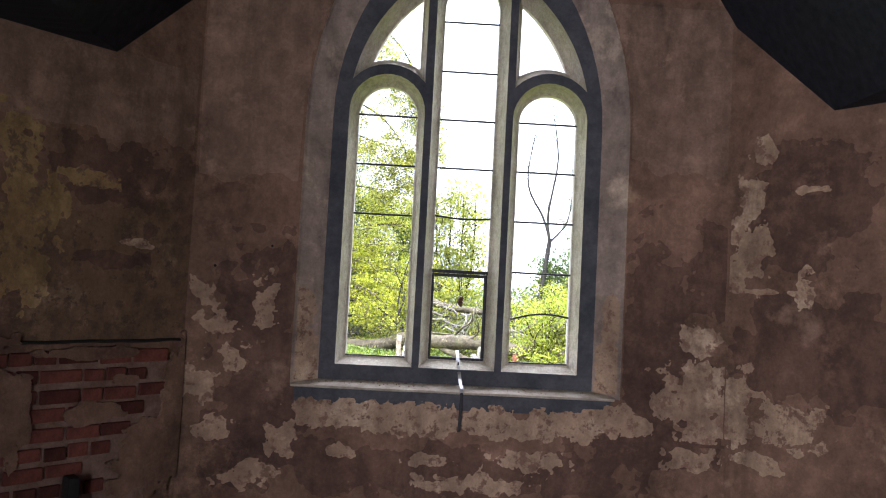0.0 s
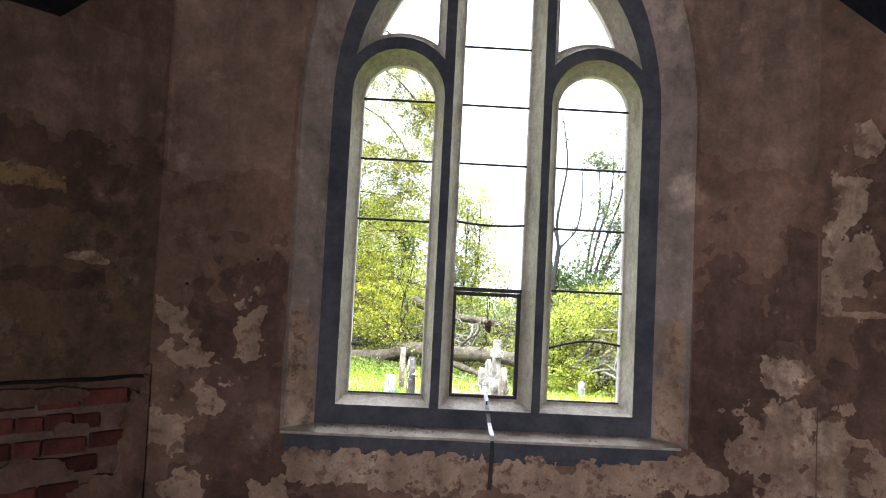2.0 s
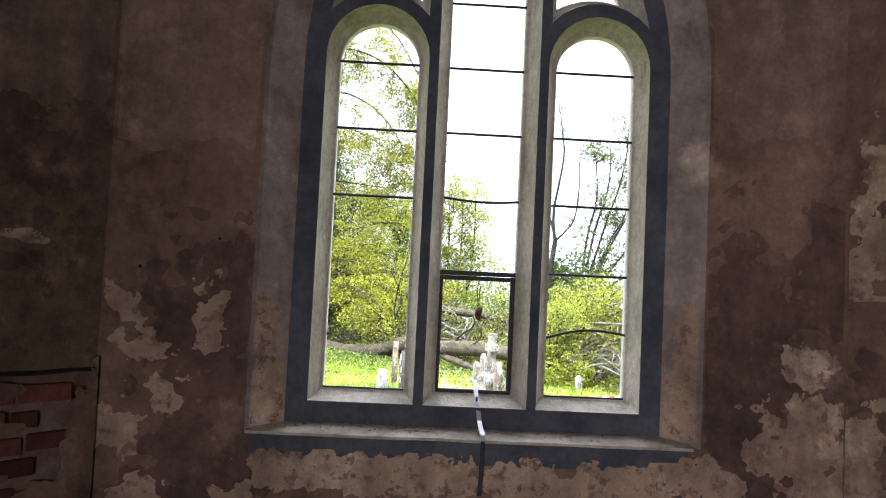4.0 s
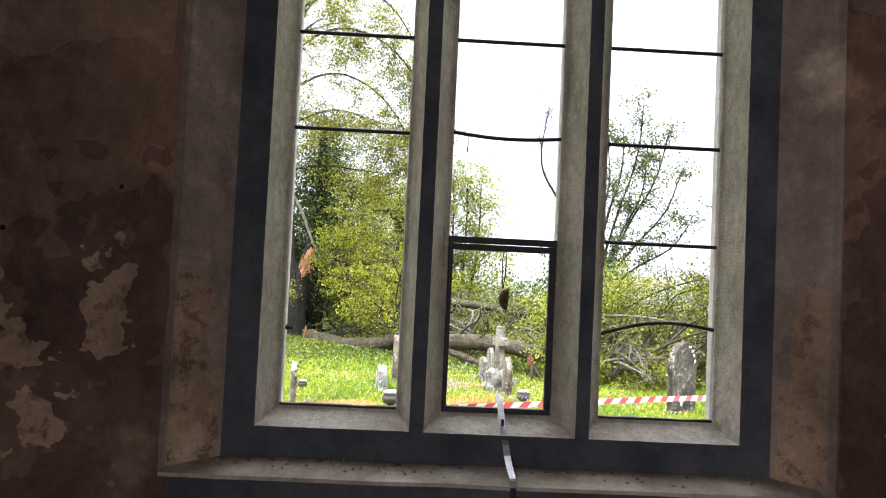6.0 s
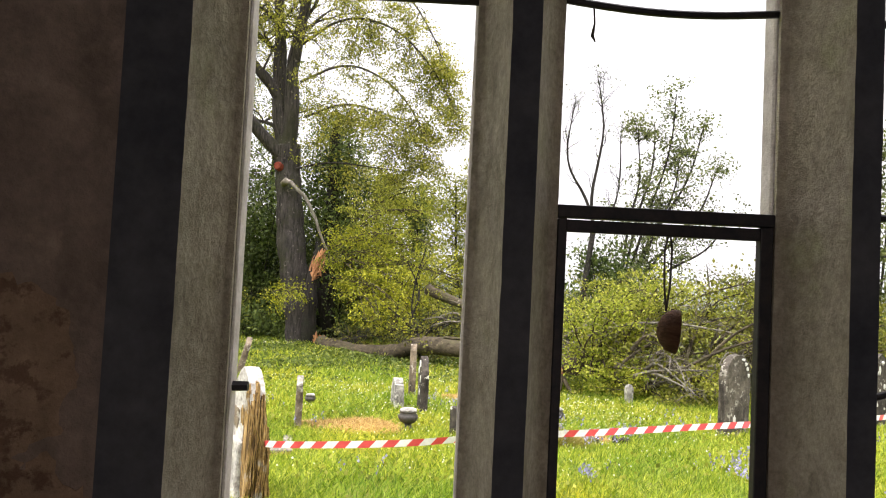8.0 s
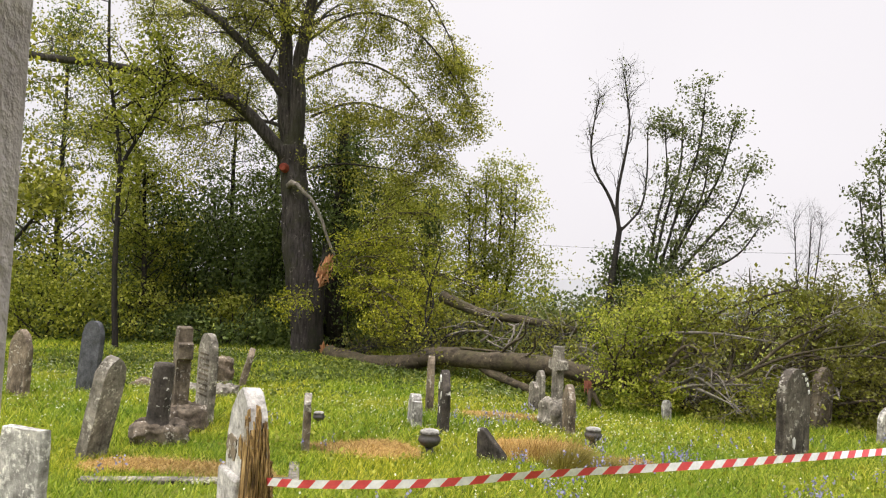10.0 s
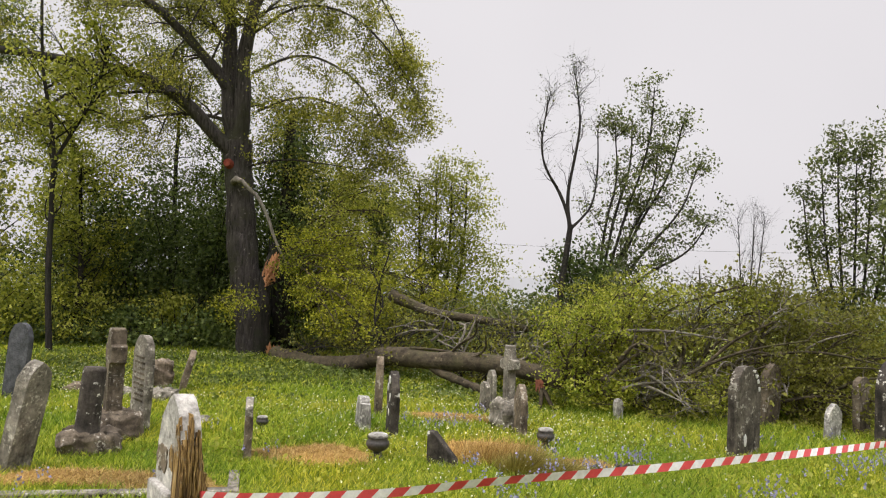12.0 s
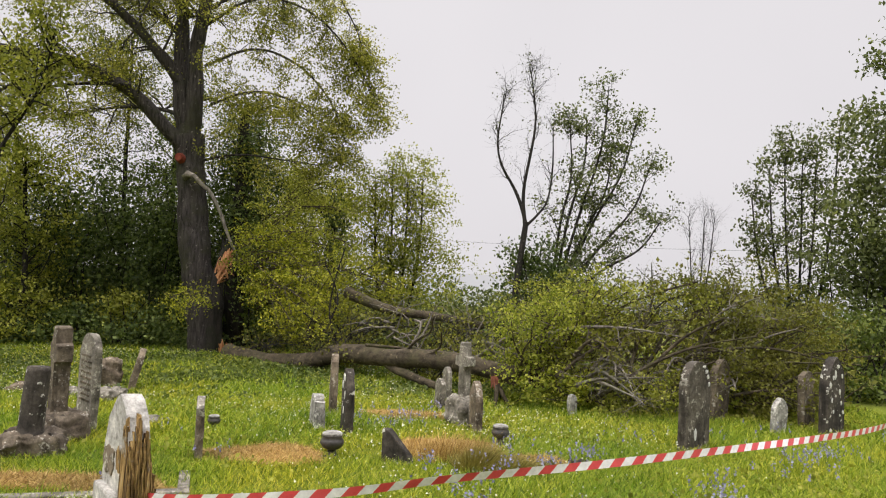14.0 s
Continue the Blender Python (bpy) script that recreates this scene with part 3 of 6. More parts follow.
def ribbon(name, pts, width, thick, material, parent=None, label=""):
    """A flat strap along points, its width along x."""
    v, f = [], []
    for p in pts:
        for dx, dy in ((-width / 2, -thick / 2), (width / 2, -thick / 2), (width / 2, thick / 2), (-width / 2, thick / 2)):
            v.append((p[0] + dx, p[1] + dy, p[2] + dy))
    for i in range(len(pts) - 1):
        for k in range(4):
            a, b = i * 4 + k, i * 4 + (k + 1) % 4
            f.append((a, b, b + 4, a + 4))
    f += [(3, 2, 1, 0), tuple(len(v) - 4 + k for k in range(4))]
    return link_mesh(name, v, f, material, parent, label)


stay = thing("window_stay", "bent zinc strap stay hanging over the sill", "window stay")
ribbon("strap", [(0.248, 4.70, 1.185), (0.252, 4.675, 1.165), (0.256, 4.60, 1.098), (0.262, 4.566, 1.06), (0.266, 4.555, 1.03), (0.27, 4.50, 1.0), (0.274, 4.462, 0.985), (0.274, 4.45, 0.96)], 0.019, 0.004, STEEL, stay)
ribbon("strap_end", [(0.274, 4.449, 0.962), (0.272, 4.447, 0.86), (0.268, 4.446, 0.745)], 0.017, 0.004, IRON, stay, "dark hanging strap end")
part("strap_slot", box_bm(0.251, 0.259, 4.607, 4.613, 1.10, 1.125), IRON, stay)


def sill():
    bm = bmesh.new()
    x0, x1 = MID - 0.95, MID + 0.92
    prof = [(4.46, 0.966), (4.574, 0.992), (4.574, 0.962), (4.478, 0.95), (4.46, 0.955)]
    n = 24
    rows = []
    for i in range(n + 1):
        x = x0 + (x1 - x0) * i / n
        rows.append([bm.verts.new((x, y + (0.008 * noise.noise((x * 5, 0, 0)) if y < 4.5 else 0), z + 0.003 * noise.noise((x * 6, y * 9, 1)))) for y, z in prof])
    for a, b in zip(rows, rows[1:]):
        for k in range(5):
            bm.faces.new((a[k], a[(k + 1) % 5], b[(k + 1) % 5], b[k]))
    bm.faces.new(rows[0])
    bm.faces.new(rows[-1][::-1])
    part("window_sill", bm, SILL, window, "thin worn pale stone sill")


sill()


def sill_debris():
    """Crumbs of fallen plaster and mortar along the sill."""
    rnd = random.Random(17)
    v, f = [], []
    for i in range(120):
        x = MID + rnd.uniform(-0.86, 0.84) if i % 3 else MID + rnd.uniform(-0.86, -0.2)
        y = 4.49 + 0.08 * rnd.random() ** 0.6
        c = Vector((x, y, 0.966 + 0.228 * (y - 4.46) + 0.002))
        r = rnd.uniform(0.0025, 0.0075)
        k = len(v)
        for d in ((1, 0, 0), (0, 1, 0), (-1, 0, 0), (0, -1, 0), (0, 0, 0.9), (0, 0, -0.6)):
            v.append(c + Vector([q * r * rnd.uniform(0.6, 1.3) for q in d]))
        f += [(k + a, k + (a + 1) % 4, k + 4) for a in range(4)] + [(k + (a + 1) % 4, k + a, k + 5) for a in range(4)]
    tagged(link_mesh("sill_debris", v, f, PLASTER_PALE), "crumbs of fallen plaster along the window sill", "debris", kind="stuff")


sill_debris()


def feeder():
    ob = thing("bird_feeder", "half coconut shell hanging on a looped cord", "bird feeder", at=(0.25, GLASS, 1.483))
    n, s = 9, 18
    v, f = [], []
    for r in (0.031, 0.027):
        for i in range(n + 1):
            a = math.pi / 2 * i / n
            for k in range(s):
                b = 2 * math.pi * k / s
                w = r * (1 + 0.05 * noise.noise((i * 0.9, math.cos(b) * 2, math.sin(b) * 2)))
                v.append((0.018 - w * math.sin(a) * 0.98, w * math.cos(a) * math.cos(b), w * 1.12 * math.cos(a) * math.sin(b)))
    m = (n + 1) * s
    for i in range(n):
        for k in range(s):
            a, b = i * s + k, i * s + (k + 1) % s
            f.append((a, b, b + s, a + s))
            f.append((m + a, m + a + s, m + b + s, m + b))
    for k in range(s):
        f.append((k, m + k, m + (k + 1) % s, (k + 1) % s))
    sh = link_mesh("shell", v, f, SHELL, ob, "", True)
    sh.matrix_basis = pose(0, 0, 0, 0, 4, -6)
    for dx in (-0.004, 0.005):
        v, f = tube([(0.0, 0, 0.03), (dx, 0, 0.07), (dx * 1.3, 0, 0.125), (0.003, 0.004, 0.16)], [0.0018] * 4, 5)
        link_mesh("cord", v, f, CORD, ob)


feeder()
cordlet = thing("hanging_thread", "short knotted thread hanging from a window bar", "thread")
v, f = tube([(0.118, GLASS, 1.992), (0.12, GLASS, 1.965), (0.117, GLASS, 1.945), (0.122, GLASS, 1.935)], [0.0015, 0.0015, 0.003, 0.001], 5)
link_mesh("thread", v, f, CORD, cordlet)


# ---- loose plaster and brickwork on the walls ----
def patch(name, at, right, up, outn, w, h, seed, material, label, thick=0.008, rag=0.32):
    """An irregular flake of plaster standing proud of a wall."""
    rnd = random.Random(seed)
    n = 90
    bm = bmesh.new()
    ring = []
    for i in range(n):
        a = 2 * math.pi * i / n
        r = 1.0 - rag * 0.5 + rag * noise.noise((math.cos(a) * 1.7 + seed * 3.1, math.sin(a) * 1.7, seed)) + rag * 0.35 * noise.noise((math.cos(a) * 4.5 * max(1, w / h * 0.4) + seed, math.sin(a) * 4.5, seed * 2)) + rag * 0.18 * noise.noise((math.cos(a) * 16 * max(1, w / h * 0.4), math.sin(a) * 16, seed))
        ca, sa = math.cos(a), math.sin(a)
        k = 5.0 if max(w, h) > 0.45 else 2.5
        q = (abs(ca) ** k + abs(sa) ** k) ** (1 / k)
        ring.append((w / 2 * r * ca / q, h / 2 * r * sa / q))
    lo = [bm.verts.new(at + right * x + up * z + outn * 0.001) for x, z in ring]
    hi = [bm.verts.new(at + right * x * 0.975 + up * z * 0.965 + outn * thick) for x, z in ring]
    c = bm.verts.new(at + outn * thick)
    for i in range(n):
        j = (i + 1) % n
        bm.faces.new((lo[i], lo[j], hi[j], hi[i]))
        bm.faces.new((hi[i], hi[j], c))
    return part(name, bm, material, wall_east if right.x > 0.9 else (wall_north if right.y > 0 else wall_south), label)


R, U, TOWARDS = Vector((1, 0, 0)), Vector((0, 0, 1)), Vector((0, -1, 0))
NR, SR = -N_DIR, S_DIR


def flakes(at, right, outn, spots, seed, material, label, parent, thick=0.004, rag=0.55, cell=0.014, scale=5.0, free=None, name="plaster_flake"):
    """A skin of plaster with a broken outline and holes. spots: (along, height, half width, half height)."""
    lo_s, hi_s = min(q[0] - q[2] for q in spots) - 0.1, max(q[0] + q[2] for q in spots) + 0.1
    lo_z, hi_z = min(q[1] - q[3] for q in spots) - 0.1, max(q[1] + q[3] for q in spots) + 0.1
    ns, nz = int((hi_s - lo_s) / cell) + 2, int((hi_z - lo_z) / cell) + 2

    def field(a, z):
        if free and not free(a, z):
            return -1.0
        best = max(1.0 - (abs((a - c) / w) ** 3 + abs((z - d) / h) ** 3) ** (1 / 3) for c, d, w, h in spots)
        if best < -1.0:
            return -1.0
        k = scale
        n = noise.noise((a * k, z * k, seed)) + 0.55 * noise.noise((a * k * 2.3, z * k * 2.3, seed + 7)) + 0.32 * noise.noise((a * k * 5.5, z * k * 5.5, seed + 3)) + 0.2 * noise.noise((a * k * 13, z * k * 13, seed + 5))
        return max(-1.0, best) + rag * n

    val = [[field(lo_s + i * cell, lo_z + j * cell) for i in range(ns)] for j in range(nz)]
    verts, faces, index = [], [], {}

    def vert(key, a, z, o):
        if (key, o) not in index:
            index[(key, o)] = len(verts)
            verts.append(at + right * a + U * z + outn * o)
        return index[(key, o)]

    for j in range(nz - 1):
        for i in range(ns - 1):
            corners = ((i, j), (i + 1, j), (i + 1, j + 1), (i, j + 1))
            vals = [val[q[1]][q[0]] for q in corners]
            if max(vals) <= 0:
                continue
            ring, cuts = [], []
            for k in range(4):
                p, q, a, b = corners[k], corners[(k + 1) % 4], vals[k], vals[(k + 1) % 4]
                if a > 0:
                    ring.append((p, lo_s + p[0] * cell, lo_z + p[1] * cell))
                if (a > 0) != (b > 0):
                    t = min(0.97, max(0.03, a / (a - b)))
                    c = ((min(p, q), max(p, q)), lo_s + (p[0] + (q[0] - p[0]) * t) * cell, lo_z + (p[1] + (q[1] - p[1]) * t) * cell)
                    ring.append(c)
                    cuts.append((len(ring) - 1, a > 0))
            top = [vert(*c, thick) for c in ring]
            faces.append(tuple(top))
            for n, leaving in cuts:
                if leaving:
                    c, d = ring[n], ring[(n + 1) % len(ring)]
                    faces.append((vert(*c, thick), vert(*c, 0.0005), vert(*d, 0.0005), vert(*d, thick)))
    return link_mesh(name, verts, faces, material, parent, label)


def clear_of_window(x, z):
    """Outside the splayed opening of the end wall, and under the roof."""
    if z > 3.3 or x < -1.325 or x > 1.805:
        return False
    if z < 0.955:
        return True
    d = abs(x - MID)
    return d > 0.958 if z < 2.5 else (d + 1.2) ** 2 + (z - 2.5) ** 2 > 2.158 ** 2


E_AT = Vector((0, FACE, 0))
PALE, DAMP = "pale broken lime plaster", "dark damp stained plaster"
# end wall: slightly paler plaster above, damp render below, pale flakes over both
flakes(E_AT, R, TOWARDS, [(-1.05, 2.75, 0.5, 0.62), (MID, 3.2, 1.9, 0.4), (1.5, 2.85, 0.5, 0.55)], 3, PLASTER_UPPER, "smooth, slightly paler upper plaster", wall_east, 0.003, 0.35, 0.03, 2.2, clear_of_window)
flakes(E_AT, R, TOWARDS, [(-0.9, 1.35, 0.24, 0.42), (-0.85, 0.75, 0.3, 0.3)], 11, PLASTER_DARK, DAMP, wall_east, 0.0025, 0.8, 0.014, 6, clear_of_window)
flakes(E_AT, R, TOWARDS, [(1.38, 1.35, 0.2, 0.5), (1.35, 0.72, 0.45, 0.16), (0.25, 0.5, 1.1, 0.14), (1.72, 1.75, 0.14, 0.3)], 12, PLASTER_DARK, DAMP, wall_east, 0.0032, 0.75, 0.014, 5, clear_of_window)
flakes(E_AT, R, TOWARDS, [(-0.32, 0.805, 0.38, 0.085), (0.1, 0.8, 0.3, 0.09), (0.45, 0.79, 0.3, 0.085), (0.82, 0.795, 0.3, 0.085), (1.12, 0.88, 0.13, 0.07)], 13, PLASTER_PALE, PALE, wall_east, 0.008, 0.62, 0.008, 9, lambda x, z: z < 0.905 or (x > 1.1 and z < 0.95))
flakes(E_AT, R, TOWARDS, [(-1.25, 1.47, 0.075, 0.06), (-1.13, 1.29, 0.11, 0.06), (-1.24, 0.95, 0.07, 0.12), (-0.88, 1.42, 0.06, 0.14), (-1.05, 1.1, 0.06, 0.08)], 14, PLASTER_PALE, PALE, wall_east, 0.0036, 0.95, 0.008, 11, clear_of_window)
flakes(E_AT, R, TOWARDS, [(-0.76, 0.66, 0.07, 0.1), (-1.14, 0.7, 0.1, 0.06), (-0.42, 0.6, 0.1, 0.03), (0.1, 0.57, 0.16, 0.03), (0.7, 0.59, 0.2, 0.05), (0.35, 0.45, 0.3, 0.05), (-0.9, 0.45, 0.14, 0.07)], 15, PLASTER_PALE, PALE, wall_east, 0.0042, 0.95, 0.009, 11)
flakes(E_AT, R, TOWARDS, [(1.66, 1.32, 0.1, 0.1), (1.66, 1.0, 0.18, 0.22), (1.48, 0.95, 0.1, 0.09), (1.7, 0.84, 0.14, 0.1), (1.6, 0.64, 0.16, 0.06), (1.3, 0.82, 0.1, 0.05)], 16, PLASTER_PALE, PALE, wall_east, 0.0048, 0.85, 0.008, 10, clear_of_window)
flakes(E_AT, R, TOWARDS, [(1.5, 0.722, 0.42, 0.01), (1.1, 0.712, 0.2, 0.008)], 17, PLASTER_DARK, "dark crack along the plaster", wall_east, 0.0075, 0.3, 0.007, 9)
# splayed reveals, pale and flaking near the sill
for sx, xa, xb in ((-1, MID - 0.945, MID - 0.812), (1, MID + 0.945, MID + 0.812)):
    run = Vector((xb - xa, 0.078, 0)).normalized()
    side = Vector((-run.y, run.x, 0)) * (1 if run.x < 0 else -1)
    flakes(Vector((xa, FACE + 0.022, 0)), run, side, [(0.07, 1.15, 0.08, 0.17), (0.05, 1.4, 0.06, 0.14), (0.08, 1.02, 0.1, 0.05)], 21 + sx, PLASTER_PALE, PALE, wall_east, 0.004, 0.5, 0.008, 9, lambda a, z: 0.004 < a < 0.145 and z > 0.985)
# stone course where the plaster has gone, darkened for the shadow under the sill
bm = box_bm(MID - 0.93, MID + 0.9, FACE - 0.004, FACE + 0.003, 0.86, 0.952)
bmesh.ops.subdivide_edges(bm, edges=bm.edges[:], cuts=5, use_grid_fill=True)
part("bare_course", roughen(bm, 0.003, 12), DARK_FACE, wall_east, "bare stone under the sill with the gap's shadow in its colour")
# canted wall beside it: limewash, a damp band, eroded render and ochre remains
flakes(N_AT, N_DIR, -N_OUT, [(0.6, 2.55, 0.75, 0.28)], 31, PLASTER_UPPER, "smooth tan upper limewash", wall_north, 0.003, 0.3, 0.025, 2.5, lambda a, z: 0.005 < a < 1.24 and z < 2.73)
flakes(N_AT, N_DIR, -N_OUT, [(0.45, 1.55, 0.5, 0.38)], 32, PLASTER_STONY, "eroded earthy render", wall_north, 0.002, 0.4, 0.016, 4, lambda a, z: 0.01 < a < 1.2 and z > 1.19)
flakes(N_AT, N_DIR, -N_OUT, [(0.55, 2.15, 0.36, 0.09), (0.32, 2.08, 0.14, 0.1), (0.5, 1.95, 0.3, 0.05), (0.45, 1.62, 0.2, 0.04), (0.25, 1.78, 0.04, 0.03)], 33, PLASTER_DARK, DAMP, wall_north, 0.004, 0.85, 0.01, 9, lambda a, z: a > 0.01)
flakes(N_AT, N_DIR, -N_OUT, [(0.8, 1.87, 0.09, 0.14), (0.86, 1.55, 0.06, 0.22), (0.62, 2.02, 0.14, 0.04), (0.98, 2.1, 0.1, 0.18), (0.95, 1.7, 0.08, 0.3)], 34, PLASTER_OCHRE, "ochre remains of limewash", wall_north, 0.0054, 0.85, 0.01, 10)
flakes(N_AT, N_DIR, -N_OUT, [(0.35, 1.72, 0.09, 0.02), (0.28, 1.7, 0.06, 0.015)], 35, PLASTER_PALE, PALE, wall_north, 0.007, 0.5, 0.008, 10, lambda a, z: a > 0.005)
# the facing canted wall: a broken ledge of pale plaster over a damp field
flakes(S_AT, SR, -S_OUT, [(0.5, 1.3, 0.5, 0.28), (0.45, 2.1, 0.3, 0.35)], 41, PLASTER_DARK, DAMP, wall_south, 0.0025, 0.5, 0.016, 4, lambda a, z: a > 0.008)
flakes(S_AT, SR, -S_OUT, [(0.2, 2.44, 0.06, 0.08), (0.14, 2.18, 0.07, 0.13), (0.11, 1.86, 0.12, 0.17), (0.2, 1.63, 0.2, 0.014), (0.05, 1.7, 0.06, 0.06), (0.45, 1.64, 0.04, 0.1), (0.48, 2.2, 0.1, 0.02)], 42, PLASTER_PALE, PALE, wall_south, 0.004, 0.8, 0.008, 11, lambda a, z: a > 0.006)
flakes(S_AT, SR, -S_OUT, [(0.36, 0.9, 0.18, 0.12), (0.06, 0.95, 0.08, 0.25), (0.2, 0.68, 0.14, 0.05)], 43, PLASTER_PALE, PALE, wall_south, 0.0046, 0.8, 0.008, 10, lambda a, z: a > 0.006)
# empty fixing holes as near-black plugs, the shade inside put into their colour
for x, z, r in ((1.72, 1.18, 0.014), (1.7, 0.8, 0.016), (-0.86, 1.75, 0.007), (-1.18, 1.62, 0.008)):
    v, f = tube([(x, FACE + 0.01, z), (x, FACE - 0.003, z)], [r, r], 12)
    link_mesh("fixing_hole", v, f, CHAR_AND_SHADE, wall_east, "small dark plug standing for a shaded fixing hole")


def brick_mesh():
    bm = box_bm(-0.1075, 0.1075, -0.02, 0.02, -0.034, 0.034, 0.006)
    roughen(bm, 0.004, 30)
    bmesh.ops.recalc_face_normals(bm, faces=bm.faces)
    me = bpy.data.meshes.new("brick")
    bm.to_mesh(me)
    bm.free()
    me.materials.append(BRICK)
    return me


def brickwork():
    """Bonded brick showing where the plaster has fallen below a timber lintel."""
    me = brick_mesh()
    rnd = random.Random(5)
    turn = math.atan2(NR.y, NR.x)
    patch("mortar_bed", N_AT + N_DIR * 0.56 + U * 0.73, NR, U, -N_OUT, 1.04, 0.84, 81, MORTAR, "lime mortar bed", 0.004, 0.06)
    for row in range(8):
        z = 1.105 - row * 0.094
        s = 0.1 + (0.115 if row % 2 else 0.0) + rnd.uniform(-0.02, 0.02)
        while s < 1.08:
            wide = rnd.random() > 0.45
            length = 0.19 * rnd.uniform(0.85, 1.1) if wide else 0.1
            if not (row > 3 and s < 0.14 + 0.07 * (row - 3)) and rnd.random() > 0.05:
                ob = new("brick", me)
                p = N_AT + N_DIR * (s + length / 2) + U * (z + rnd.uniform(-0.006, 0.006)) - N_OUT * rnd.uniform(-0.008, 0.003)
                ob.matrix_basis = Matrix.Translation(p) @ Euler((rnd.uniform(-0.03, 0.03), rnd.uniform(-0.02, 0.02), turn)).to_matrix().to_4x4() @ Matrix.Diagonal((length / 0.215, 1, rnd.uniform(0.9, 1.05), 1))
                ob.parent = wall_north
            s += length + rnd.uniform(0.012, 0.022)
    flakes(N_AT, N_DIR, -N_OUT, [(0.02, 0.85, 0.09, 0.34), (0.15, 0.55, 0.2, 0.2), (0.6, 1.13, 0.3, 0.03), (0.95, 0.9, 0.12, 0.25), (0.5, 0.82, 0.14, 0.05), (0.35, 0.98, 0.08, 0.03)], 91, PLASTER, "plaster smeared over the brick", wall_north, 0.026, 0.6, 0.011, 6, lambda a, z: a > 0.006)
    # plaster edge above with the dark crack below it
    v, f = tube([N_AT + N_DIR * s - N_OUT * 0.006 + U * (1.188 + 0.006 * noise.noise((s * 6, 0, 0))) for s in np.linspace(0.01, 1.0, 14)], [0.009 + 0.004 * noise.noise((i * 1.3, 4, 0)) for i in range(14)], 6)
    link_mesh("lintel_edge", v, f, CHAR_AND_SHADE, wall_north, "dark edge of a broken lintel")


brickwork()
prop = thing("timber_stump", "short blackened timber propped against the wall", "timber", at=tuple(N_AT + N_DIR * 0.62 - N_OUT * 0.05), rz=-50)
part("post", roughen(box_bm(-0.055, 0.055, -0.03, 0.03, 0.0, 0.52, 0.008), 0.006, 9), CHAR_AND_SHADE, prop)


# ---- churchyard ground ----
def height(x, y):
    rise = 0.0
    return GROUND + rise + 0.035 * noise.noise((x * 0.35, y * 0.35, 3)) + 0.02 * noise.noise((x * 1.1, y * 1.1, 8))


def ground():
    """One sheet, fine near the chapel and coarse towards the horizon."""
    def axis(lo, hi, step_in, far):
        mid = list(np.arange(lo, hi + 0.01, step_in))
        out_hi = [hi + 3, hi + 8, hi + 20, hi + 50, far]
        out_lo = [-far, lo - 50, lo - 20, lo - 8, lo - 3]
        return out_lo + mid + out_hi
    xs, ys = axis(-14, 16, 0.3, 900.0), axis(5.0, 30, 0.3, 900.0)
    v = []
    for y in ys:
        for x in xs:
            near = -14 <= x <= 16 and 5 <= y <= 30
            inside = -3.2 < x < 3.6 and y < 4.9
            v.append((x, y, (height(x, y) if near else GROUND) - (0.02 if y < 6 else 0)))
    n = len(xs)
    f = [(j * n + i, j * n + i + 1, (j + 1) * n + i + 1, (j + 1) * n + i) for j in range(len(ys) - 1) for i in range(n - 1)]
    return tagged(link_mesh("ground", v, f, TURF, None, "", True), "rough churchyard grass reaching into mist", "ground", kind="structure")


ground()


def backdrop():
    rnd = random.Random(2)
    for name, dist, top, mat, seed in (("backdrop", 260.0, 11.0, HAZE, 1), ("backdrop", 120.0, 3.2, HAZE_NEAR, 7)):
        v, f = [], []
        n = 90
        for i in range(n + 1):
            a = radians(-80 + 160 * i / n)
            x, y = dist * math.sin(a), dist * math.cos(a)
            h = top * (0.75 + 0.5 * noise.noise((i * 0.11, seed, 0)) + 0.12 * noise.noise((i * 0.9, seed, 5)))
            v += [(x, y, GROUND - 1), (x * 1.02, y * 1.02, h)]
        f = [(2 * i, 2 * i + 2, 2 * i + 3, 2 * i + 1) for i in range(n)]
        tagged(link_mesh(name, v, f, mat), "distant hills behind the churchyard, their haze put in as a pale glow", "hills", kind="structure")


backdrop()


# ---- trees ----
def leaf_quads(centres, size, rng, droop=0.35, aspect=0.62):
    """Pointed leaves: four corners each, turned at random."""
    c = np.asarray(centres, dtype=np.float32)
    n = len(c)
    a = rng.normal(size=(n, 3))
    a[:, 2] -= droop
    a /= np.linalg.norm(a, axis=1)[:, None]
    b = np.cross(a, rng.normal(size=(n, 3)))
    b /= np.linalg.norm(b, axis=1)[:, None] + 1e-6
    nrm = np.cross(a, b)
    s = (size * rng.uniform(0.6, 1.35, n))[:, None]
    a, b = a * s, b * s * aspect * 0.5
    fold = nrm * s * 0.12
    return np.stack([c - a * 0.5, c + b + fold, c + a * 0.5, c - b + fold], axis=1)


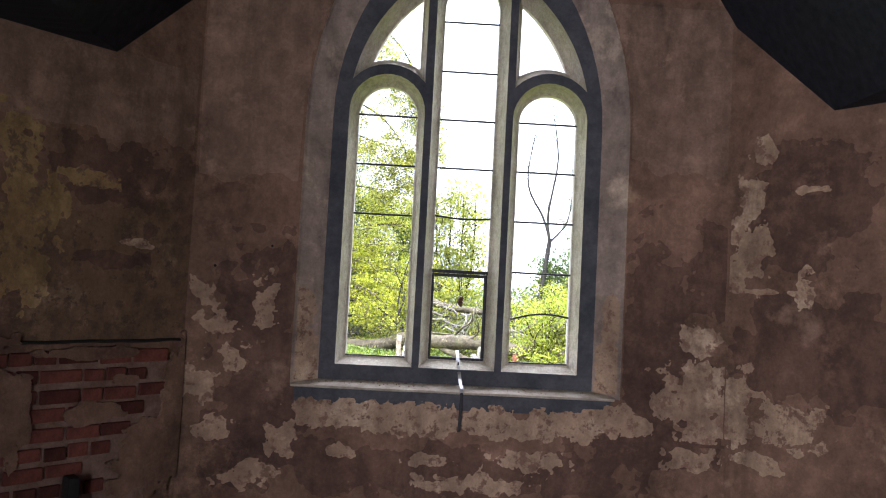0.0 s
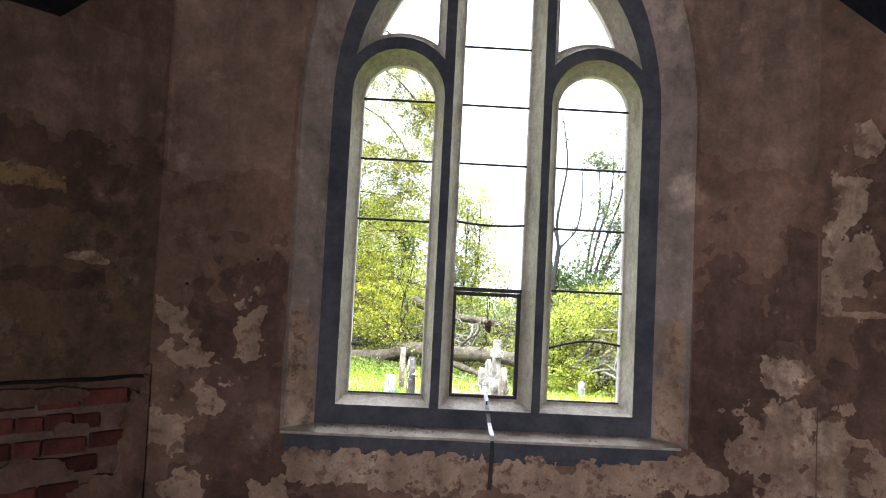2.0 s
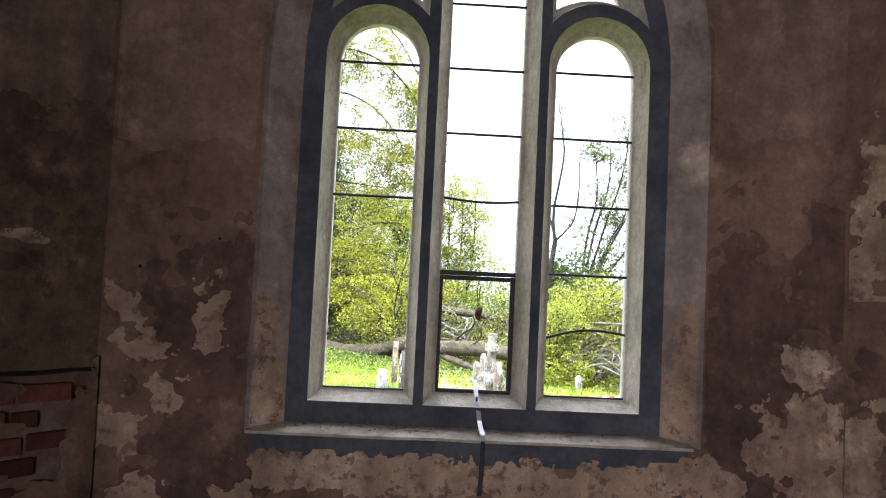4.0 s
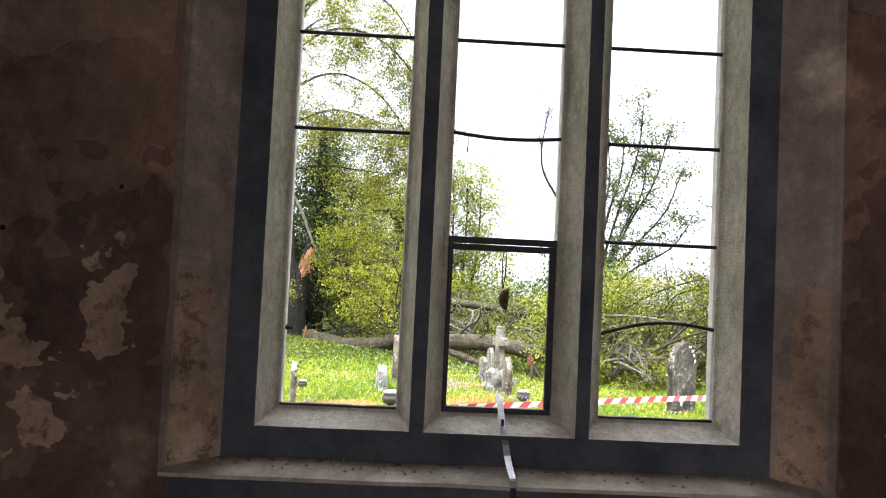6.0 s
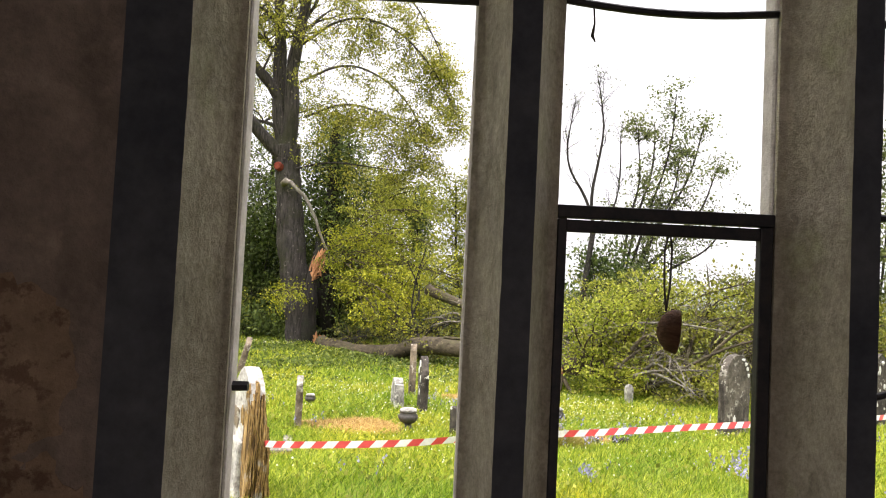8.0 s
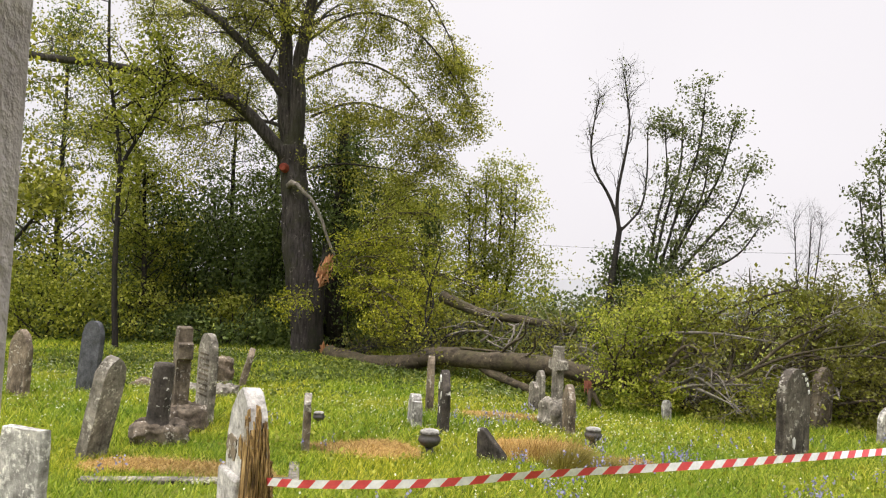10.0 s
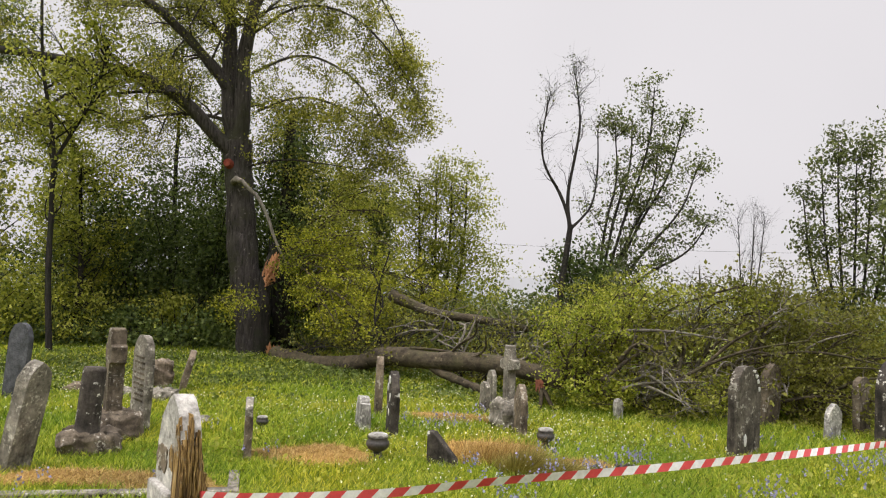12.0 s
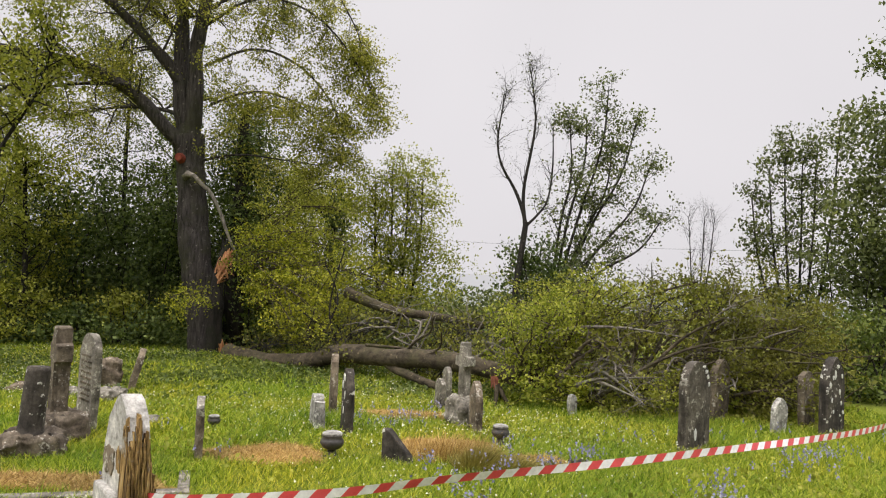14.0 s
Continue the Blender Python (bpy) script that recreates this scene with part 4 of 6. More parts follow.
class Growth:
    """Collects branch tubes and leaf places while a tree grows."""

    def __init__(self, seed):
        self.rng = np.random.default_rng(seed)
        self.rnd = random.Random(seed)
        self.v, self.f, self.leaves = [], [], []

    def path(self, pts, r0, r1, sides=8, smooth=3):
        """A main limb along given places, refined and made uneven."""
        p = [Vector(q) for q in pts]
        for _ in range(smooth):
            q = [p[0]]
            for a, b in zip(p, p[1:]):
                q += [a * 0.75 + b * 0.25, a * 0.25 + b * 0.75]
            q.append(p[-1])
            p = q if len(q) < 60 else p
        n = len(p)
        p = [w + noise.noise_vector(w * 0.9) * (0.25 * r0) for w in p]
        radii = [(r0 + (r1 - r0) * (i / (n - 1)) ** 0.8) * (1 + 0.16 * noise.noise(p[i] * 1.7) + 0.08 * noise.noise(p[i] * 5)) for i in range(n)]
        tube(p, radii, sides, self.v, self.f)
        return p

    def sprig(self, start, way, length, radius, bend, sides, segs=6):
        p, d = [Vector(start)], Vector(way).normalized()
        for i in range(segs):
            d = (d + Vector((self.rnd.gauss(0, 0.22), self.rnd.gauss(0, 0.22), self.rnd.gauss(0, 0.18) + bend))).normalized()
            p.append(p[-1] + d * (length / segs))
        tube(p, [radius * (1 - 0.85 * i / segs) for i in range(segs + 1)], sides, self.v, self.f, caps=False)
        return p

    def clothe(self, main, count, length, radius, from_=0.3, spread=1.0, bend=0.0, twigs=6, twig=0.5, per=10, puff=0.18, leafy=1.0, up=0.3, twig_bend=-0.02):
        """Side branches along a main limb, twigs along those, leaves about the twigs."""
        n = len(main)
        for _ in range(count):
            t = from_ + (1 - from_) * self.rnd.random()
            i = min(n - 2, int(t * (n - 1)))
            along = (main[i + 1] - main[i]).normalized()
            side = Vector((self.rnd.gauss(0, 1), self.rnd.gauss(0, 1), self.rnd.gauss(0, 0.5))).normalized()
            way = along * 0.45 + side * spread + Vector((0, 0, up))
            ln = length * self.rnd.uniform(0.5, 1.15) * (1.15 - 0.5 * t)
            br = self.sprig(main[i], way, ln, radius * (1.2 - 0.6 * t), bend, 5, 7)
            for _ in range(twigs):
                j = self.rnd.randrange(2, len(br))
                w2 = (br[j] - br[j - 1]).normalized() * 0.6 + Vector((self.rnd.gauss(0, 0.7), self.rnd.gauss(0, 0.7), self.rnd.gauss(0, 0.5)))
                tw = self.sprig(br[j], w2, twig * self.rnd.uniform(0.5, 1.3), radius * 0.22, twig_bend, 3, 4)
                if self.rnd.random() < leafy and per:
                    q = np.array([tw[k] for k in (1, 2, 3, 4)])
                    pick = self.rng.integers(0, 4, per)
                    self.leaves.append(q[pick] + self.rng.normal(0, puff, (per, 3)) * (1.15, 1.15, 0.5))

    def cloud(self, centre, radii, clumps, per, clump=0.3):
        """Leaves in uneven clumps through an ellipsoid, thicker to the outside."""
        c = self.rng.normal(size=(clumps, 3))
        c /= np.linalg.norm(c, axis=1)[:, None]
        c *= (self.rng.uniform(0.25, 1.0, clumps) ** 0.5)[:, None] * (1 + 0.22 * np.sin(c[:, :1] * 5 + c[:, 2:] * 7))
        c = np.array(centre) + c * np.array(radii)
        pts = np.repeat(c, per, axis=0) + self.rng.normal(0, clump, (clumps * per, 3)) * (1, 1, 0.65)
        self.leaves.append(pts[pts[:, 2] > GROUND + 0.03])

    def finish(self, name, label, category, bark, leaf, size, at, crown="crown", droop=0.35, trunk="trunk"):
        ob = thing(name, label, category, at=at)
        inv = Vector(at)
        if self.v:
            wood = link_mesh(trunk, [w - inv for w in self.v], self.f, bark, ob, "", True)
            if trunk == "branch_tangle":
                wood["kind"] = "stuff"
        if self.leaves:
            pts = np.concatenate(self.leaves) - np.array(at)
            quads(crown, leaf_quads(pts, size, self.rng, droop), leaf, ob)
        return ob


def big_tree():
    g = Growth(11)
    trunk = g.path([(-3.85, 25.9, -0.5), (-3.88, 25.9, 0.3), (-4.05, 25.9, 1.4), (-4.28, 25.9, 2.6), (-4.45, 25.9, 4.0), (-4.58, 25.9, 5.4)], 0.45, 0.37, 18)
    stem_a = g.path([(-4.6, 25.9, 4.9), (-4.8, 25.9, 6.2), (-4.92, 26.0, 7.6), (-5.05, 26.1, 9.3), (-5.3, 26.3, 12), (-5.6, 26.5, 15.5)], 0.3, 0.07, 12)
    stem_b = g.path([(-4.5, 25.8, 5.0), (-4.42, 25.7, 6.5), (-4.46, 25.7, 7.8), (-4.2, 25.6, 9.4), (-3.7, 25.4, 12), (-3.2, 25.2, 16)], 0.29, 0.07, 12)
    arm = g.path([(-4.6, 25.8, 5.0), (-5.2, 25.7, 5.55), (-5.9, 25.6, 6.3), (-6.7, 25.5, 6.8), (-7.6, 25.3, 7.05), (-9.2, 25.0, 7.1), (-12.0, 24.5, 7.3), (-15, 24.2, 7.7)], 0.22, 0.07, 10)
    arm2 = g.path([(-4.85, 25.9, 6.8), (-5.2, 25.8, 7.25), (-6.0, 25.6, 8.15), (-7.1, 25.3, 9.0), (-9.0, 25.0, 9.8), (-11.5, 24.8, 10.5)], 0.19, 0.05, 8)
    arm3 = g.path([(-4.3, 25.7, 8.3), (-3.0, 25.2, 9.1), (-1.6, 24.6, 8.7), (-0.5, 24.2, 7.6), (0.25, 24.0, 6.3)], 0.05, 0.012, 6)
    arm4 = g.path([(-4.2, 25.7, 9.6), (-2.6, 25.0, 10.4), (-1.2, 24.4, 9.6), (-0.35, 24.2, 8.2), (-0.05, 24.2, 7.4)], 0.05, 0.012, 6)
    fork = g.path([(-7.4, 25.3, 7.0), (-8.2, 25.0, 6.6), (-9.0, 24.8, 5.9), (-9.8, 24.6, 5.2)], 0.07, 0.02, 6)
    g.clothe(fork, 14, 1.4, 0.02, 0.2, 1.0, 0.0, twigs=9, twig=0.7, per=26, puff=0.11)
    low = g.path([(-6.0, 25.4, 6.5), (-6.6, 25.3, 6.5), (-8.0, 25.2, 6.3), (-9.4, 25.0, 5.6)], 0.06, 0.02, 6)
    right = g.path([(-4.2, 25.7, 4.7), (-3.2, 25.3, 4.9), (-2.0, 25.0, 4.75), (-0.9, 24.7, 4.6)], 0.035, 0.01, 5)
    twig = dict(twigs=10, twig=0.8, per=30, puff=0.11)
    back_a = g.path([(-4.9, 26.0, 8.0), (-6.0, 27.2, 9.2), (-7.6, 28.2, 9.8), (-9.6, 29.0, 10.0)], 0.1, 0.02, 6)
    back_b = g.path([(-4.6, 26.1, 5.8), (-5.6, 27.4, 6.4), (-7.2, 28.4, 6.6), (-9.2, 29.2, 6.2)], 0.09, 0.02, 6)
    fore = g.path([(-4.7, 25.8, 8.6), (-5.4, 24.6, 9.2), (-6.6, 23.6, 9.2), (-8.2, 22.8, 8.6)], 0.08, 0.02, 6)
    g.clothe(stem_a, 34, 3.0, 0.05, 0.5, 1.0, 0.0, **twig)
    g.clothe(stem_b, 28, 2.6, 0.05, 0.48, 1.0, 0.0, **twig)
    g.clothe(arm, 26, 1.9, 0.035, 0.25, 1.0, 0.03, **twig)
    g.clothe(arm2, 28, 2.0, 0.035, 0.25, 1.0, 0.0, **twig)
    for a in (back_a, back_b, fore):
        g.clothe(a, 30, 1.9, 0.03, 0.1, 1.0, 0.0, **twig)
    for a in (arm3, arm4):
        g.clothe(a, 40, 1.25, 0.014, 0.2, 0.7, -0.22, twigs=10, twig=0.6, per=25, puff=0.08, up=-0.15, twig_bend=-0.16)
    hang = [g.path([(-4.2, 25.6, 7.2), (-2.9, 25.0, 7.7), (-1.7, 24.6, 7.2), (-0.8, 24.3, 6.2), (-0.4, 24.2, 5.1)], 0.05, 0.012, 5),
            g.path([(-4.0, 25.6, 6.2), (-2.9, 25.2, 6.6), (-1.8, 24.9, 6.3), (-0.9, 24.7, 5.6)], 0.045, 0.012, 5)]
    for a in hang:
        g.clothe(a, 32, 1.0, 0.012, 0.15, 0.8, -0.18, twigs=9, twig=0.55, per=24, puff=0.085, up=-0.1, twig_bend=-0.14)
    g.clothe(low, 12, 1.4, 0.02, 0.1, 1.0, 0.0, **twig)
    g.clothe(right, 16, 1.0, 0.012, 0.15, 1.0, -0.02, **twig)
    ob = g.finish("beech_tree", "tall grey beech with torn trunk and new leaves", "tree", BARK, LEAF_BEECH, 0.063, (-3.75, 25.9, GROUND))
    base = Vector((-3.75, 25.9, GROUND))
    # torn wood where the fallen stem broke away
    rnd = random.Random(3)
    v, f = [], []
    for i in range(120):
        k = rnd.uniform(0, 1)
        wide = 0.03 + 0.06 * math.sin(math.pi * k)
        p = Vector((-3.5 + 0.2 * k + rnd.gauss(0.0, wide), 25.22 + rnd.uniform(-0.1, 0.08), 1.5 + 0.72 * k + rnd.gauss(0, 0.05)))
        q = p + Vector((rnd.gauss(0.06, 0.05), rnd.uniform(-0.06, 0.03), rnd.gauss(0.12, 0.12)))
        r = rnd.uniform(0.012, 0.034)
        tube([p - base, p.lerp(q, 0.6) - base, q - base], [r, r * 0.8, 0.006], 4, v, f)
    link_mesh("torn_wood", v, f, HEARTWOOD, ob, "torn orange heartwood")
    v, f = [], []
    for i in range(9):
        p = Vector((-3.2 + rnd.uniform(-0.12, 0.12), 24.9, -0.25 + rnd.uniform(0, 0.12)))
        tube([p - base, p + Vector((rnd.uniform(-0.1, 0.1), -0.1, rnd.uniform(0.1, 0.3))) - base], [0.06, 0.01], 5, v, f)
    link_mesh("splintered_wood", v, f, HEARTWOOD, ob, "pale splintered wood")
    v, f = tube([(-4.66 + 3.75, -0.25, 5.0), (-4.7 + 3.75, -0.36, 5.03), (-4.72 + 3.75, -0.44, 5.03)], [0.13, 0.125, 0.1], 11)
    link_mesh("cut_stub", v, f, STUB_RED, ob, "red-brown sawn branch stub", False)
    v, f = tube([Vector(p) - base for p in ((-4.5, 25.4, 4.2), (-4.4, 25.25, 4.27), (-4.24, 25.2, 4.22), (-4.04, 25.2, 4.02), (-3.84, 25.2, 3.86), (-3.68, 25.2, 3.6), (-3.5, 25.2, 3.25), (-3.38, 25.2, 2.9), (-3.2, 25.2, 2.5), (-3.0, 25.2, 2.15))], [0.1, 0.095, 0.06, 0.055, 0.05, 0.05, 0.045, 0.042, 0.035, 0.015], 7)
    link_mesh("broken_branch", v, f, BARK_PALE, ob, "pale hanging broken branch", True)
    # the snapped half of the trunk, standing dark beside the living one
    snag = Growth(13)
    snag.path([(-3.55, 25.45, -0.5), (-3.58, 25.42, 0.5), (-3.55, 25.42, 1.4), (-3.45, 25.45, 2.0), (-3.38, 25.5, 2.5)], 0.27, 0.1, 12)
    for i in range(14):
        w = Vector((-3.42 + rnd.gauss(0, 0.07), 25.45 + rnd.gauss(0, 0.05), 2.1))
        tube([w, w + Vector((rnd.gauss(0, 0.03), 0, rnd.uniform(0.3, 0.75)))], [0.035, 0.005], 4, snag.v, snag.f)
    link_mesh("snapped_stem", [w - base for w in snag.v], snag.f, BARK_DARK, ob, "dark snapped stem", True)
    # second ivy-clad stem just behind
    v, f = tube([Vector(p) - base for p in ((-3.2, 26.6, -0.4), (-3.3, 26.7, 1.5), (-3.25, 26.8, 4.0), (-3.3, 26.9, 5.9), (-3.2, 26.9, 6.6))], [0.3, 0.26, 0.2, 0.15, 0.09], 10)
    link_mesh("broken_stem", v, f, BARK_DARK, ob, "dark ivy-grown broken stem", True)


big_tree()


def fallen_tree():
    g = Growth(21)
    log = g.path([(-3.0, 24.5, -0.2), (-2.75, 24.15, -0.22), (-2.25, 23.5, -0.28), (-1.55, 22.7, -0.28), (-0.93, 22.0, -0.12), (-0.44, 21.3, 0.14), (0.46, 20.2, 0.23), (1.25, 19.2, 0.26), (1.84, 18.4, 0.27), (2.55, 17.4, 0.19)], 0.25, 0.15, 14)
    side = g.path([(0.55, 20.1, 0.16), (0.7, 19.9, 0.05), (1.05, 19.2, -0.08), (1.48, 18.4, -0.17), (1.6, 18.2, -0.26)], 0.1, 0.07, 8)
    upper = g.path([(-0.2, 22.2, 1.4), (0.1, 21.9, 1.28), (0.9, 21.4, 1.04), (1.6, 21.2, 1.0), (2.6, 20.6, 0.86)], 0.15, 0.07, 10)
    for pts in ([(0.9, 19.6, 0.32), (1.1, 19.2, 0.62), (1.35, 18.9, 0.78), (1.3, 18.7, 1.05)], [(1.2, 19.1, 0.3), (1.5, 18.7, 0.5), (1.46, 18.5, 0.8)], [(0.2, 20.4, 0.4), (0.9, 19.8, 0.42), (1.3, 19.4, 0.36)]):
        g.path(pts, 0.035, 0.012, 6)
    for pts in ([(2.28, 17.66, 0.12), (2.36, 17.5, -0.08), (2.5, 17.35, -0.34)], [(2.3, 17.62, 0.05), (2.28, 17.45, -0.12), (2.22, 17.3, -0.34)]):
        g.path(pts, 0.05, 0.025, 6)
    limbs = []
    for i in range(30):
        x = g.rnd.uniform(3.0, 7.2)
        y = g.rnd.uniform(16.6, 19.6)
        d = Vector((g.rnd.uniform(0.2, 1.3), g.rnd.uniform(-0.8, 0.4), g.rnd.uniform(-0.1, 0.7)))
        p0 = Vector((x, y, g.rnd.uniform(-0.2, 0.7)))
        limbs.append(g.path([p0, p0 + d * 0.5 + Vector((0, 0, 0.22)), p0 + d * 1.1 + Vector((0, 0, 0.3)), p0 + d * 1.8 + Vector((0, 0, 0.12))], 0.045, 0.012, 6, 2))
    for m in limbs:
        g.clothe(m, 5, 0.8, 0.016, 0.15, 1.0, 0.0, twigs=4, twig=0.35, per=7, puff=0.13, leafy=0.55)
    ob = g.finish("fallen_tree", "fallen beech trunk with broken limbs and wilting leaves", "fallen tree", BARK_FALLEN, LEAF_OLIVE, 0.085, (-3.5, 25.2, GROUND))
    base = Vector((-3.5, 25.2, GROUND))
    v, f = [], []
    rnd = random.Random(8)
    for i in range(16):
        p = Vector((2.28 + rnd.uniform(-0.05, 0.05), 17.62 + rnd.uniform(-0.04, 0.04), 0.16 + rnd.uniform(-0.06, 0.03)))
        tube([p - base, p + Vector((rnd.uniform(-0.04, 0.07), -0.04, -rnd.uniform(0.08, 0.2))) - base], [0.03, 0.008], 5, v, f)
    link_mesh("torn_wood", v, f, HEART_RED, ob, "red torn branch wood")
    v, f = [], []
    for i in range(54):
        p = Vector((rnd.uniform(0.6, 3.6), rnd.uniform(20.2, 21.6), rnd.uniform(0.1, 0.95)))
        d = Vector((rnd.uniform(-1, 1), rnd.uniform(-0.6, 0.3), rnd.uniform(-0.15, 0.9))).normalized()
        pts = [p - base]
        for k in range(6):
            d = (d + Vector((rnd.gauss(0, 0.3), rnd.gauss(0, 0.2), rnd.gauss(-0.08, 0.25)))).normalized()
            pts.append(pts[-1] + d * rnd.uniform(0.1, 0.22))
        r = rnd.uniform(0.01, 0.03)
        tube(pts, [r * (1 - 0.12 * k) for k in range(7)], 5, v, f)
    tagged(link_mesh("branch_tangle", v, f, BARK_PALE, ob, "pale snapped branches", True), kind="stuff")


fallen_tree()


def shrub(name, label, spots, seed, leaf, size, bark=BARK_DARK, stems=10, droop=0.35, category="bush"):
    """A shrub from clumped leaf masses, with thin stems inside. spots: (centre, radii, clumps, per, clump)."""
    g = Growth(seed)
    for centre, radii, clumps, per, clump in spots:
        g.cloud(centre, radii, clumps, per, clump)
        for _ in range(stems):
            x = centre[0] + g.rnd.uniform(-0.5, 0.5) * radii[0]
            y = centre[1] + g.rnd.uniform(-0.5, 0.5) * radii[1]
            top = Vector((centre[0] + g.rnd.uniform(-1, 1) * radii[0], centre[1] + g.rnd.uniform(-1, 1) * radii[1], centre[2] + radii[2] * g.rnd.uniform(0.2, 1.05)))
            g.path([(x, y, GROUND - 0.05), Vector((x, y, GROUND)).lerp(top, 0.5) + Vector((0, 0, 0.2)), top], 0.03, 0.006, 5, 2)
    c = spots[0][0]
    return g.finish(name, label, category, bark, leaf, size, (c[0], c[1], GROUND), "foliage", droop, "branch_tangle")


def boughs(name, label, arcs, seed, leaf, size, bark=BARK_FALLEN, side=7, twigs=6, per=20, leafy=0.5, puff=0.085, category="bush", thick=0.03):
    """Arching leafy boughs. arcs: (start, end, lift) of each bundle, count, scatter."""
    g = Growth(seed)
    for start, end, lift_, count, scatter in arcs:
        for _ in range(count):
            j = lambda k: Vector((g.rnd.gauss(0, k), g.rnd.gauss(0, k * 0.8), g.rnd.gauss(0, k * 0.35)))
            a, b = Vector(start) + j(scatter * 0.5), Vector(end) + j(scatter)
            a.z, b.z = max(a.z, GROUND - 0.03), max(b.z, GROUND + 0.05)
            m = a.lerp(b, 0.45) + Vector((0, 0, lift_ * g.rnd.uniform(0.5, 1.3))) + j(scatter * 0.4)
            path = g.path([a, m, b], thick * g.rnd.uniform(0.5, 1.2), 0.006, 5, 3)
            g.clothe(path, side, 0.75, 0.012, 0.12, 1.0, -0.02, twigs=twigs, twig=0.34, per=per, puff=puff, leafy=leafy, up=0.12)
    c = arcs[0][0]
    return g.finish(name, label, category, bark, leaf, size, (c[0], c[1], GROUND), "foliage", 0.3, "branch_tangle")


# low leafy limbs under the beech
boughs("low_foliage", "yellow-green leaves on drooping beech boughs", [((-2.7, 24.8, 2.0), (-1.0, 22.8, 1.5), 0.5, 7, 0.45), ((-2.5, 24.6, 1.5), (-0.5, 22.4, 0.7), 0.5, 8, 0.5), ((-2.4, 24.2, 1.1), (-1.3, 22.6, 0.75), 0.4, 5, 0.4), ((-3.7, 24.9, 1.25), (-4.2, 23.4, 1.1), 0.1, 2, 0.2), ((-1.1, 22.9, 0.3), (-0.3, 22.4, 2.2), 0.2, 4, 0.4), ((-2.2, 24.4, 1.9), (0.2, 22.6, 1.5), 0.4, 6, 0.5), ((-2.6, 24.8, 2.4), (-1.2, 23.4, 2.7), 0.3, 5, 0.4)], 31, LEAF_YELLOW, 0.064, puff=0.1, per=20, leafy=0.42)
boughs("leafy_boughs", "fresh green leaves on thin spreading boughs", [((-2.2, 24.9, 3.1), (-0.6, 24.0, 3.4), 0.4, 5, 0.4), ((-2.1, 24.8, 2.5), (-0.4, 23.8, 2.6), 0.4, 5, 0.4), ((-1.9, 25.0, 3.8), (-0.8, 24.4, 4.2), 0.3, 3, 0.35)], 30, LEAF_MID, 0.064, puff=0.1, per=20, leafy=0.5, thick=0.022, category="tree")
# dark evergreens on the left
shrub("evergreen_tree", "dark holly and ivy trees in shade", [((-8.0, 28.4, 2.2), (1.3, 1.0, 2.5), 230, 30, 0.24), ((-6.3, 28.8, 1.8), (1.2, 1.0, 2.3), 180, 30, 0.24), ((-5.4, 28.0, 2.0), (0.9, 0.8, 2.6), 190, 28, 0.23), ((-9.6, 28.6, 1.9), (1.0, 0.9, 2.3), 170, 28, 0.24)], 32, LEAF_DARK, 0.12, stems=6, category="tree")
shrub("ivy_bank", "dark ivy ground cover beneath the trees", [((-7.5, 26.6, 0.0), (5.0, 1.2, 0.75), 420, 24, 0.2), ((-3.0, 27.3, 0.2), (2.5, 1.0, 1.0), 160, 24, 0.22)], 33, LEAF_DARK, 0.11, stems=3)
# dark fill behind the wood, its shade carried by the leaf colour
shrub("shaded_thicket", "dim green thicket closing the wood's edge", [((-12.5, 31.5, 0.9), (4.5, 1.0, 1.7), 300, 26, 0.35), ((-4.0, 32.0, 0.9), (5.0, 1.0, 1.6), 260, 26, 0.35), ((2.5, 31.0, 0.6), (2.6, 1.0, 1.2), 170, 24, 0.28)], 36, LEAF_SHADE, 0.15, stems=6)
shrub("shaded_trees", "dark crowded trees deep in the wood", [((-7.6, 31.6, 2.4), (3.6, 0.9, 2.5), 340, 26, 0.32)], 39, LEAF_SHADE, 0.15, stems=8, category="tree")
shrub("young_hedge", "fresh green hedge behind the graves", [((-11.5, 26.0, 0.8), (2.6, 1.0, 1.2), 240, 24, 0.25), ((-6.2, 27.0, 0.7), (0.9, 0.6, 0.5), 60, 22, 0.18)], 34, LEAF_MID, 0.11)
shrub("ivy_clad_trunk", "dark ivy growing up the broken stem", [((-3.1, 26.7, 3.2), (0.5, 0.45, 3.0), 190, 26, 0.2), ((-2.75, 27.6, 2.6), (0.75, 0.6, 2.6), 170, 26, 0.22), ((-3.7, 28.2, 3.6), (0.9, 0.7, 3.0), 240, 26, 0.24)], 35, LEAF_DARK, 0.1, stems=4)


shrub("ivy_column", "dark ivy-smothered stem in front of a green tree", [((-0.55, 25.8, 3.2), (0.28, 0.25, 1.0), 70, 20, 0.12)], 37, LEAF_DARK, 0.08, stems=3)


def sapling():
    """Thin dark stems rising behind the fallen log."""
    g = Growth(38)
    for pts in ([(-0.3, 21.7, -0.35), (-0.42, 21.7, 0.5), (-0.6, 21.7, 0.9), (-0.52, 21.7, 1.6), (-0.3, 21.7, 2.4)], [(-0.45, 21.7, 0.4), (-0.9, 21.7, 0.8), (-1.2, 21.7, 1.0)], [(-0.55, 21.7, 0.8), (-0.35, 21.7, 1.3), (-0.7, 21.8, 2.0)]):
        g.clothe(g.path(pts, 0.035, 0.012, 6), 10, 0.5, 0.008, 0.3, 0.8, 0.0, twigs=5, twig=0.3, per=6, puff=0.06, leafy=0.6)
    g.finish("sapling", "thin dark sapling behind the fallen log", "tree", BARK_DARK, LEAF_YELLOW, 0.06, (-0.3, 21.7, GROUND))


sapling()


